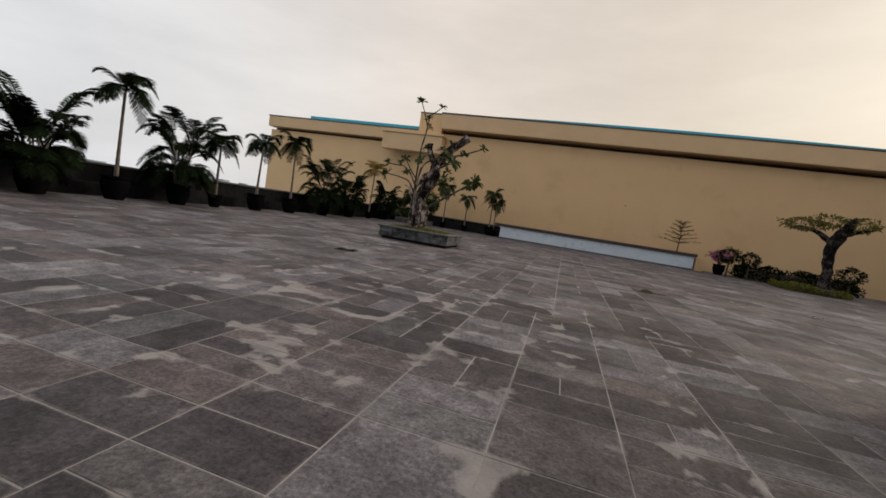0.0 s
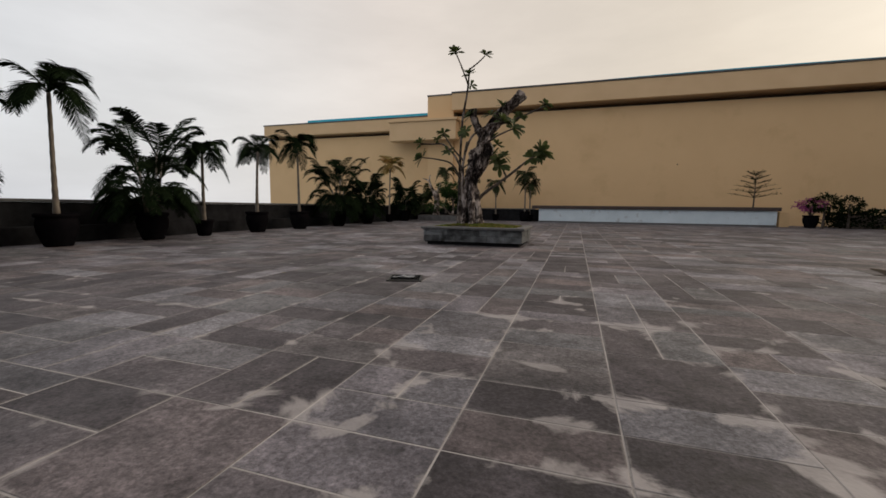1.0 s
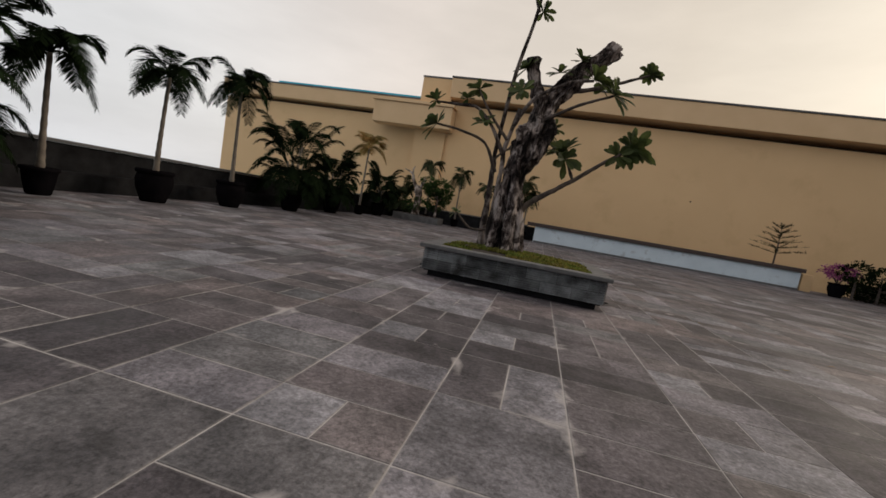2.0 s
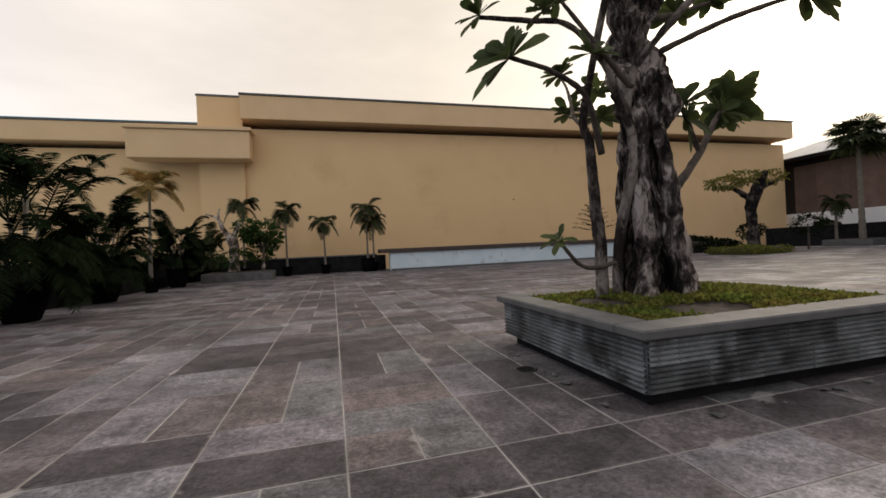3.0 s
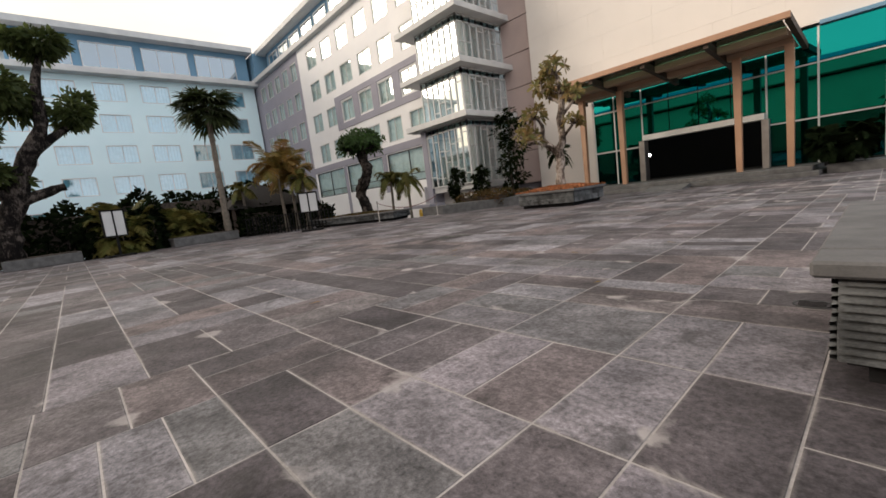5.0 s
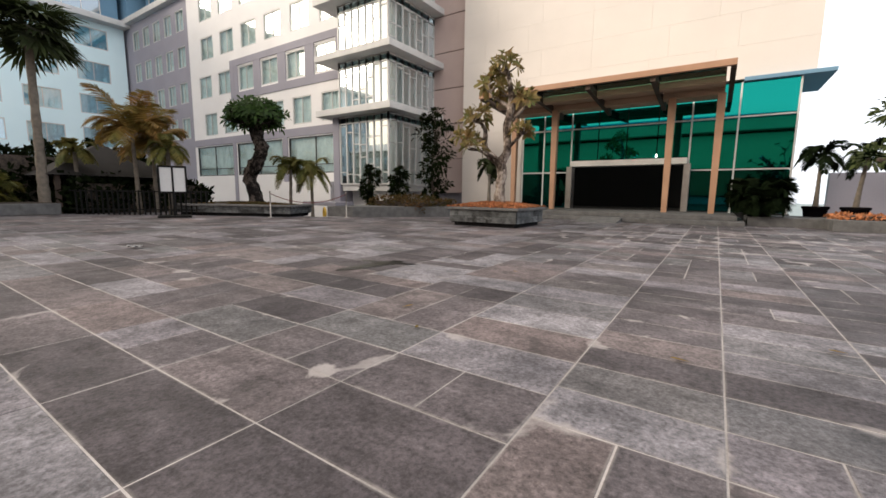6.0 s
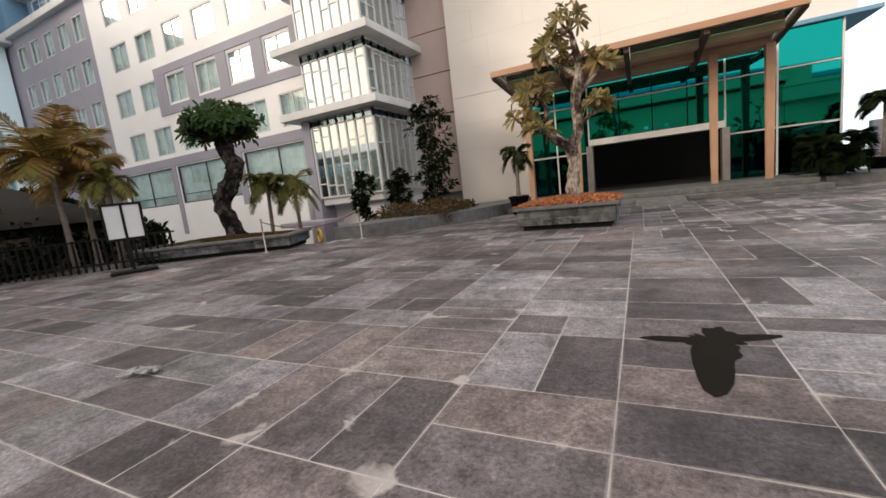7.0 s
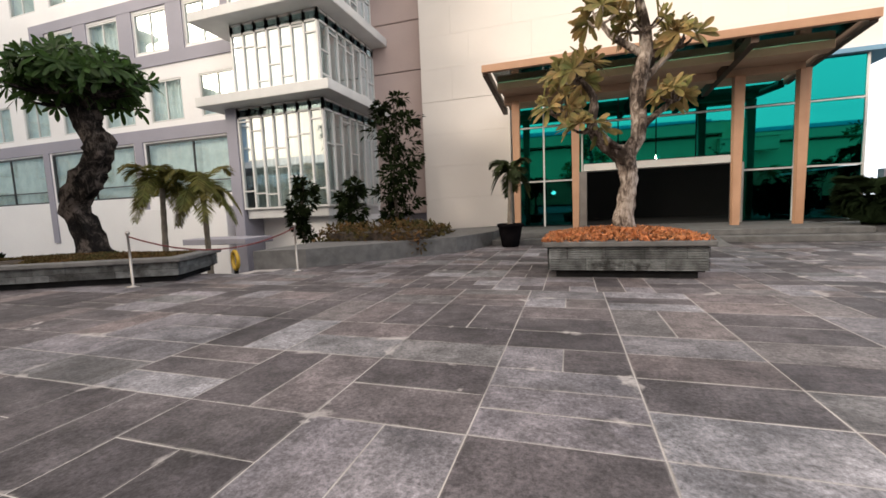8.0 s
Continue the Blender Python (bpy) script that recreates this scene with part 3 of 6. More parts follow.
part("bay_box", boxed(-15.6, -7.7, WY - 1.8, WY - 0.302, 8.7, 10.75, 0.05), M_TAN_EDGE, HALL, "projecting ochre box with a raised rim")
part("bay_rim", boxed(-15.75, -7.55, WY - 1.95, WY - 0.305, 10.752, 11.0, 0.03), M_TAN_EDGE, HALL)
part("low_wing", boxed(-34.5, -11.502, WY + 0.6, WY + 20, -6, 9.85), M_TAN, HALL, "lower ochre wing")
# same added shadow band under the lower fascia
part("low_shadow_slot", boxed(-34.4, -11.51, WY + 1.5, WY + 19.9, 9.852, 10.2), M_WOOD_DARK, HALL)
part("low_fascia", boxed(-34.5, -11.502, WY - 0.2, WY + 20, 10.202, 11.6, 0.04), M_TAN_EDGE, HALL, "projecting ochre fascia band")
part("low_edge", boxed(-34.55, -11.502, WY - 0.26, WY + 20, 11.602, 11.72), M_CAP, HALL)
part("low_roof", boxed(-30, -11.6, WY + 3, WY + 20, 11.722, 12.75), M_BLUE_ROOF, HALL, "bright blue roof sheet")
bm = bmesh.new()
lathe(bm, [(0.06, 0), (0.06, 0.05), (0.03, 0.08)], 10)
bmesh.ops.rotate(bm, verts=bm.verts, matrix=Matrix.Rotation(radians(90), 3, "X"))
bmesh.ops.translate(bm, verts=bm.verts, vec=(14.2, WY - 0.002, 5.65))
part("wall_vent", bm, M_BLACK, HALL, "small dark wall vent")

# white upstand wall with brown coping at the terrace's far side
UP = thing("upstand_wall", "low weathered white wall with a dark brown coping", "wall", kind="structure")
part("wall", boxed(1.75, 20.3, 26.0, 26.6, -0.4, 1.26, 0.01), M_WHITEWALL, UP)
part("coping", boxed(1.1, 20.5, 25.85, 28.0, 1.262, 1.55, 0.02), M_BROWN_CAP, UP, "dark brown weathered coping")
part("plinth", boxed(1.8, 20.25, 25.9, 25.998, -0.01, 0.14, 0.01), M_CAP, UP, "grey stone plinth")
BACKW = thing("back_wall", "low dark stone wall along the planting strip", "wall", kind="structure")
part("wall", boxed(-11.2, 1.745, 28.6, 29.2, -0.4, 1.15, 0.02), M_DARKSTONE, BACKW)
part("coping", boxed(-11.2, 1.09, 28.5, 29.3, 1.152, 1.25, 0.01), M_CAP, BACKW)
part("side_wall", boxed(20.51, 21.2, 26.2, 31.0, -0.4, 1.2, 0.02), M_TAN, BACKW)

# ---- paving slabs ----
CELL, GX, GY = 0.93, 3.46, 3.70
BIG, BX, BY = 1.225, 8.405, 0.0  # the larger module laid before the entrance
SEAM_X, SEAM_Y = BX - BIG, BY - 8 * BIG


def slab_rects(cell, gx, gy, x_lo, x_hi, y_lo, y_hi, seed):
    """Slabs on a square module, each square cut one way or another, within the given bounds."""
    r = random.Random(seed)
    out = []
    for i in range(math.floor((x_lo - gx) / cell), math.ceil((x_hi - gx) / cell)):
        for j in range(math.floor((y_lo - gy) / cell), math.ceil((y_hi - gy) / cell)):
            x, y = gx + i * cell, gy + j * cell
            k = r.random()
            if k < 0.40:
                cuts = [(0, 0, 1, 0.5), (0, 0.5, 1, 1)]
            elif k < 0.66:
                cuts = [(0, 0, 0.5, 1), (0.5, 0, 1, 1)]
            elif k < 0.76:
                cuts = [(0, 0, 1, 0.5), (0, 0.5, 0.5, 1), (0.5, 0.5, 1, 1)]
            elif k < 0.86:
                cuts = [(0, 0, 0.5, 0.5), (0.5, 0, 1, 0.5), (0, 0.5, 1, 1)]
            elif k < 0.94:
                cuts = [(0, 0, 1, 0.34), (0, 0.34, 1, 0.67), (0, 0.67, 1, 1)]
            else:
                cuts = [(0, 0, 1, 1)]
            for a, b, c, d in cuts:
                rect = (max(x + a * cell, x_lo), max(y + b * cell, y_lo), min(x + c * cell, x_hi), min(y + d * cell, y_hi))
                if rect[2] > 23.8 and rect[1] < -11.2:
                    continue
                if rect[2] - rect[0] > 0.03 and rect[3] - rect[1] > 0.03:
                    out.append(rect)
    return out


def slab_verts(w, d, g=0.0056, e=0.0035, h=0.0):
    """A slab with chamfered top edges: eight corners, ten triangles' worth of faces."""
    a, b = w / 2 - g, d / 2 - g
    v = [(-a, -b, -0.02), (a, -b, -0.02), (a, b, -0.02), (-a, b, -0.02), (-a, -b, h - 0.0025), (a, -b, h - 0.0025), (a, b, h - 0.0025), (-a, b, h - 0.0025),
         (-a + e, -b + e, h), (a - e, -b + e, h), (a - e, b - e, h), (-a + e, b - e, h)]
    f = [(8, 9, 10, 11)]
    for k in range(4):
        n = (k + 1) % 4
        f += [(k, n, 4 + n, 4 + k), (4 + k, 4 + n, 8 + n, 8 + k)]
    return v, f


def inside_planter(r, p):
    return r[0] > p[0] + 0.15 and r[2] < p[2] - 0.15 and r[1] > p[1] + 0.15 and r[3] < p[3] - 0.15


def slab_marks(me, places, halves):
    """Where each corner lies on its slab and how large the slab is, for the bloom along the joints."""
    for nm, vals in (("slab_place", places), ("slab_half", halves)):
        at = me.attributes.new(nm, "FLOAT_VECTOR", "POINT")
        at.data.foreach_set("vector", [c for v in vals for c in v])


def lay_paving():
    r = random.Random(3)
    near, far = [], []
    small = slab_rects(CELL, GX, GY, X0, SEAM_X, Y0, Y1, 11) + slab_rects(CELL, GX, GY, SEAM_X, X1, Y0, SEAM_Y, 12)
    for q in small + slab_rects(BIG, BX, BY, SEAM_X, X1, SEAM_Y, Y1, 13):
        cx, cy = (q[0] + q[2]) / 2, (q[1] + q[3]) / 2
        if inside_planter(q, (0, 0, 3.5, 2.7)) or inside_planter(q, (12.48, -13.98, 15.58, -11.08)):
            continue
        (near if -3.2 < cx < 9.0 and 2.75 < cy < 6.5 or -3.4 < cx < 0 and -3.2 < cy <= 2.75 or 9.0 < cx < 15.5 and -4.5 < cy < 2.0 else far).append(q)
    floor = bpy.data.objects["floor"]
    shared = {}
    for q in near[:330]:
        key = (round(q[2] - q[0], 3), round(q[3] - q[1], 3))
        if key not in shared:
            v, f = slab_verts(*key)
            me = bpy.data.meshes.new("paving_slab")
            me.from_pydata(v, [], f)
            slab_marks(me, [(x, y, 0) for x, y, z in v], [(key[0] / 2, key[1] / 2, 0)] * len(v))
            me.materials.append(M_SLAB)
            shared[key] = me
        ob = new("paving_slab", shared[key])
        ob.parent = floor
        ob.matrix_world = pose((q[0] + q[2]) / 2, (q[1] + q[3]) / 2, r.uniform(-0.0015, 0.0015), r.uniform(-0.1, 0.1), r.uniform(-0.1, 0.1), 0)
    V, F, places, halves = [], [], [], []
    for q in far + near[330:]:
        v, f = slab_verts(q[2] - q[0], q[3] - q[1])
        n = len(V)
        cx, cy, dz = (q[0] + q[2]) / 2, (q[1] + q[3]) / 2, r.uniform(-0.0015, 0.0015)
        V += [(x + cx, y + cy, z + dz) for x, y, z in v]
        F += [tuple(i + n for i in t) for t in f]
        places += [(x, y, 0) for x, y, z in v]
        halves += [((q[2] - q[0]) / 2, (q[3] - q[1]) / 2, 0)] * len(v)
    me = bpy.data.meshes.new("paving_slabs")
    me.from_pydata(V, [], F)
    slab_marks(me, places, halves)
    me.materials.append(M_SLAB_FAR)
    ob = new("paving_slabs", me)
    ob.parent = floor
    tagged(ob, "grey andesite paving slabs with pale joints and lime bloom", kind="stuff")


# ---- planters ----
def grooved_planter(name, label, x0, y0, x1, y1, h, cover, group="", spill=False, rz=0.0):
    """A raised bed: recessed plinth, grooved stone panels, a thick cap and soil."""
    root = thing(name, label, "planter", group, at=((x0 + x1) / 2, (y0 + y1) / 2, 0), rz=rz)
    hx, hy = (x1 - x0) / 2, (y1 - y0) / 2
    part("plinth", boxed(-hx + 0.16, hx - 0.16, -hy + 0.16, hy - 0.16, -0.01, 0.12), M_DARKSTONE, root, "dark recessed plinth")
    part("core", boxed(-hx + 0.09, hx - 0.09, -hy + 0.09, hy - 0.09, 0.10, h - 0.08), M_DARKSTONE, root)
    t = 0.30
    for a in ((-hx - 0.03, hx + 0.03, -hy - 0.03, -hy + t), (-hx - 0.03, hx + 0.03, hy - t, hy + 0.03), (-hx - 0.03, -hx + t, -hy + t + 0.002, hy - t - 0.002), (hx - t, hx + 0.03, -hy + t + 0.002, hy - t - 0.002)):
        part("cap_stone", boxed(*a, h - 0.08, h, 0.014), M_CAP, root)
    r = random.Random(name)
    shared = {}

    def panel_mesh(w, hh, ridges):
        key = (round(w, 3), round(hh, 3), ridges)
        if key in shared:
            return shared[key]
        bm = bmesh.new()
        n = ridges
        prof = []
        for i in range(n):
            z0, z1 = hh * i / n, hh * (i + 1) / n
            g = (z1 - z0)
            prof += [(0.0, z0 + g * 0.04), (0.026, z0 + g * 0.16), (0.026, z0 + g * 0.60), (0.0, z0 + g * 0.76)]
        prof.append((0.0, hh))
        a = [bm.verts.new((-w / 2, -d, z)) for d, z in prof]
        b = [bm.verts.new((w / 2, -d, z)) for d, z in prof]
        for i in range(len(prof) - 1):
            bm.faces.new((a[i], b[i], b[i + 1], a[i + 1]))
        bm.faces.new([bm.verts.new(p) for p in ((-w / 2, 0.03, 0), (-w / 2, 0.03, hh), (-w / 2, 0, hh), (-w / 2, 0, 0))])
        bm.faces.new([bm.verts.new(p) for p in ((w / 2, 0.03, 0), (w / 2, 0, 0), (w / 2, 0, hh), (w / 2, 0.03, hh))])
        me = bpy.data.meshes.new("stone_panel")
        bm.to_mesh(me)
        bm.free()
        me.materials.append(M_GROOVE)
        shared[key] = me
        return me

    zb, zt = 0.12, h - 0.085
    rows = 2
    rh = (zt - zb) / rows
    for side, (length, ang, dist) in enumerate(((2 * hx - 0.12, 0, hy), (2 * hy - 0.12, 90, hx), (2 * hx - 0.12, 180, hy), (2 * hy - 0.12, 270, hx))):
        nn = max(3, round(length / 0.55))
        w = length / nn
        for row in range(rows):
            sh = 0.0 if row == 0 else w / 2
            xs = [i * w for i in range(nn + 1)] if row == 0 else [0] + [w / 2 + i * w for i in range(nn)] + [length]
            for u0, u1 in zip(xs, xs[1:]):
                ob = new("stone_panel", panel_mesh(u1 - u0 - 0.006, rh - 0.004, 5))
                ob.parent = root
                ob.matrix_basis = pose(0, 0, 0, 0, 0, ang) @ pose(-length / 2 + (u0 + u1) / 2, -dist + 0.06 + r.uniform(-0.004, 0.004), zb + row * rh + 0.002)
    bm = bmesh.new()
    nx, ny = max(4, int(hx * 5)), max(4, int(hy * 5))
    vs = {}
    for i in range(nx + 1):
        for j in range(ny + 1):
            u, v = -1 + 2 * i / nx, -1 + 2 * j / ny
            dome = (1 - u * u) * (1 - v * v)
            x, y = u * (hx - t - 0.005), v * (hy - t - 0.005)
            vs[i, j] = bm.verts.new((x, y, h - 0.05 + 0.10 * dome + 0.03 * noise.noise(Vector((x * 2, y * 2, hx)))))
    for i in range(nx):
        for j in range(ny):
            bm.faces.new((vs[i, j], vs[i + 1, j], vs[i + 1, j + 1], vs[i, j + 1]))
    part("soil", bm, M_SOIL, root, "dark soil")
    bm = bmesh.new()
    area = (hx - t) * (hy - t) * 4
    for _ in range(int(area * 2600)):
        u, v = r.uniform(-1, 1), r.uniform(-1, 1)
        reach = -0.02 if spill else t - 0.03
        x, y = u * (hx - reach), v * (hy - reach)
        if noise.noise(Vector((x * 1.3, y * 1.3, 3 + hx))) < -0.42:
            continue
        z = h - (0.0 if spill else 0.05) + (0.13 if spill else 0.10) * (1 - u * u) * (1 - v * v)
        s = r.uniform(0.03, 0.085)
        d = Vector((r.uniform(-1, 1), r.uniform(-1, 1), r.uniform(0.25, 1.1))).normalized()
        sd = d.cross(Vector((r.random() - 0.5, r.random() - 0.5, 0.3))).normalized() * s * 0.3
        p = Vector((x, y, z))
        bm.faces.new([bm.verts.new(c) for c in (p - sd * 0.4, p + d * s * 0.55 - sd, p + d * s, p + d * s * 0.55 + sd)])
    gc = part("ground_cover", bm, cover, root, "low leafy ground cover")
    gc["kind"] = "stuff"
    return root


P1 = grooved_planter("stone_planter", "low grooved grey stone planter with mossy green ground cover", 0.0, 0.0, 3.46, 2.66, 0.62, M_GRASS, "terrace planters")
P2 = drive_side(grooved_planter("stone_planter", "low grooved grey stone planter with orange ground cover", 10.28, -8.95, 12.56, -6.82, 0.56, M_GRASS_RED, "terrace planters", True))


# ---- hotel ----
def window_mesh(w, h, t=0.07, dep=0.10):
    """A window frame: one mitred ring in the x-z plane, facing -y."""
    bm = bmesh.new()
    loops = []
    for y in (-dep, 0.0):
        for k in (0.0, t):
            loops.append([bm.verts.new((x, y, z)) for x, z in ((-w / 2 + k, k), (w / 2 - k, k), (w / 2 - k, h - k), (-w / 2 + k, h - k))])
    outer_f, inner_f, outer_b, inner_b = loops
    for k in range(4):
        n = (k + 1) % 4
        for p, q in ((outer_f, inner_f), (inner_f, inner_b), (inner_b, outer_b), (outer_b, outer_f)):
            bm.faces.new((p[k], p[n], q[n], q[k]))
    bmesh.ops.recalc_face_normals(bm, faces=bm.faces)
    me = bpy.data.meshes.new("window")
    bm.to_mesh(me)
    bm.free()
    return me


def bar_mesh(name, w, h, dep, material):
    """A mullion or transom, centred on its place."""
    bm = boxed(-w / 2, w / 2, -dep, -0.004, -h / 2, h / 2)
    me = bpy.data.meshes.new(name)
    bm.to_mesh(me)
    bm.free()
    me.materials.append(material)
    return me


def sheet_mesh(name, w, h, material, folds=0):
    bm = bmesh.new()
    n = max(1, folds * 2)
    cols = []
    for i in range(n + 1):
        d = 0.05 * (i % 2) if folds else 0.0
        x = -w / 2 + w * i / n
        cols.append((bm.verts.new((x, d, 0)), bm.verts.new((x, d, h))))
    for a, b in zip(cols, cols[1:]):
        bm.faces.new((a[0], b[0], b[1], a[1]))
    me = bpy.data.meshes.new(name)
    bm.to_mesh(me)
    bm.free()
    me.materials.append(material)
    return me


WIN = {}


def put_window(root, m, w, h, mull=(0.5,), bars=(), frame_mat=None, pane_mat=None, curtain=True, inset=0.12):
    """A window in an opening: frame, with pane and curtain under it. m: pose at the opening's foot, facing -y of m."""
    key = (round(w, 2), round(h, 2), mull, bars, frame_mat.name, pane_mat.name)
    if key not in WIN:
        fm = window_mesh(w, h)
        fm.materials.append(frame_mat)
        WIN[key] = (fm, sheet_mesh("pane", w - 0.1, h - 0.1, pane_mat), sheet_mesh("curtain", w, h, M_CURTAIN, 9),
                    bar_mesh("mullion", 0.047, h - 0.142, 0.08, frame_mat), bar_mesh("transom", w - 0.142, 0.047, 0.07, frame_mat))
    fm, pm, cm, mm, tm = WIN[key]
    win = new("window", fm)
    win.parent = root
    win.matrix_basis = m @ pose(0, inset, 0)
    for f in mull:
        bar = new("mullion", mm)
        bar.parent = win
        bar.matrix_basis = pose(-w / 2 + f * w, 0, h / 2)
    for f in bars:
        bar = new("transom", tm)
        bar.parent = win
        bar.matrix_basis = pose(0, 0, f * h)
    pane = new("pane", pm)
    pane.parent = win
    pane.matrix_basis = pose(0, -0.04, 0.05)
    pane.visible_shadow = False
    if curtain:
        c = new("curtain", cm)
        c.parent = win
        c.matrix_basis = pose(0, 0.10, 0)
    return win


def facade(root, m, length, z0, z1, holes, material, depth=0.35, name="wall"):
    """A wall of that length in the x-z plane of m, with openings (x0, x1, z0, z1) right through it. Holes must be in rows."""
    bm = bmesh.new()
    rows = sorted({(h[2], h[3]) for h in holes})
    z = z0
    for a, b in rows:
        if a > z + 0.01:
            box(bm, 0, length, 0, depth, z, a)
        x = 0
        for h in sorted(q for q in holes if (q[2], q[3]) == (a, b)):
            if h[0] > x + 0.01:
                box(bm, x, h[0], 0, depth, a, b)
            x = h[1]
        if x < length - 0.01:
            box(bm, x, length, 0, depth, a, b)
        z = b
    if z < z1:
        box(bm, 0, length, 0, depth, z, z1)
    ob = part(name, bm, material, root)
    ob.matrix_basis = m
    return ob


HOTEL = drive_side(thing("hotel_building", "six-storey white and grey hotel with a glazed corner bay", "building"))
NY = -14.2


def hotel_near_wing():
    root = HOTEL
    face = pose(54.5, NY, 0, 0, 0, 180)  # x runs back towards the bay, facing +y

    def fx(x):
        return 54.5 - x

    rows = [(5.40, 7.15), (8.35, 10.05), (11.25, 12.95), (14.15, 15.85)]
    white, dark = [], []
    for k, (a, b) in enumerate(rows):
        for i in range(6):
            x0 = 25.0 + i * 2.85 + (0.5 if k == 1 else 0)
            white.append((fx(x0 + 1.9), fx(x0), a, b))
        for i in range(5):
            x0 = 43.6 + i * 2.15
            dark.append((fx(x0 + 1.4), fx(x0), a, b))
    low = [(fx(30.3), fx(24.9), 2.2, 4.55), (fx(36.6), fx(31.0), 2.2, 4.55), (fx(42.6), fx(37.2), 2.2, 4.55)]
    # dark far part
    facade(root, face, fx(43.0), -1.2, 16.6, dark, M_HOTEL_GREY, name="grey_wall")
    m2 = face @ pose(fx(43.0) + 0.002, 0, 0)
    off = fx(43.0)
    facade(root, m2, fx(24.0) - off, -1.2, 16.6, [(a - off, b - off, c, d) for a, b, c, d in white + low], M_HOTEL)
    # grey band round one row and round the ground floor
    bm = bmesh.new()
    for x0, x1, z0, z1 in ((24.4, 37.0, 7.75, 8.25), (24.4, 37.0, 10.15, 10.6), (24.4, 25.42, 8.252, 10.148), (36.5, 37.0, 8.252, 10.148),
                           (24.05, 42.9, 4.62, 5.15), (24.05, 24.85, 0.2, 4.618), (30.4, 30.9, 0.2, 4.618), (36.7, 37.1, 0.2, 4.618)):
        box(bm, x0, x1, NY + 0.002, NY + 0.06, z0, z1)
    for i in range(4):
        box(bm, 27.45 + i * 2.85, 28.3 + i * 2.85, NY + 0.002, NY + 0.05, 8.252, 10.148)
    part("grey_band", bm, M_HOTEL_GREY, root, "raised grey band framing a row of windows")
    for a, b, c, d in white + dark:
        put_window(root, face @ pose((a + b) / 2, 0, c), b - a, d - c, (0.5,), (), M_FRAME, M_GLASS)
    for a, b, c, d in low:
        put_window(root, face @ pose((a + b) / 2, 0, c), b - a, d - c, (0.5,), (0.24,), M_DARKFRAME, M_GLASS)
    part("core", boxed(24.0, 54.5, NY - 14, NY - 1.2, -1.2, 16.6), M_HOTEL, root)
    part("roof_edge", boxed(23.6, 54.9, NY - 14, NY + 0.45, 16.602, 17.1, 0.03), M_SLABWHITE, root, "white roof edge")
    part("penthouse", boxed(26, 54.2, NY - 13, NY - 1.6, 17.102, 20.2), M_HOTEL_BLUE, root, "set-back blue-grey top storey")
    part("penthouse_roof", boxed(25, 56, NY - 13.5, NY - 0.6, 20.202, 20.7, 0.03), M_SLABWHITE, root)
    for i in range(9):
        put_window(root, pose(28 + i * 3.0, NY - 1.6, 17.5, 0, 0, 180), 2.4, 2.2, (0.5,), (), M_FRAME, M_GLASS_FAR, False, -0.06)
    # base: white wall with a dark car entrance
    part("base_wall", boxed(24.9, 30.0, NY + 0.3, NY + 1.2, -1.1, 1.6, 0.02), M_HOTEL, root, "white base wall")
    part("garage_roof", boxed(22.2, 24.88, NY + 1.9, NY + 3.2, 0.25, 0.45, 0.02), M_HOTEL_GREY, root)
    part("corner_pillar", boxed(23.95, 24.45, NY + 0.1, NY + 1.3, -1.1, 5.14, 0.02), M_HOTEL_GREY, root, "plain grey corner pillar")


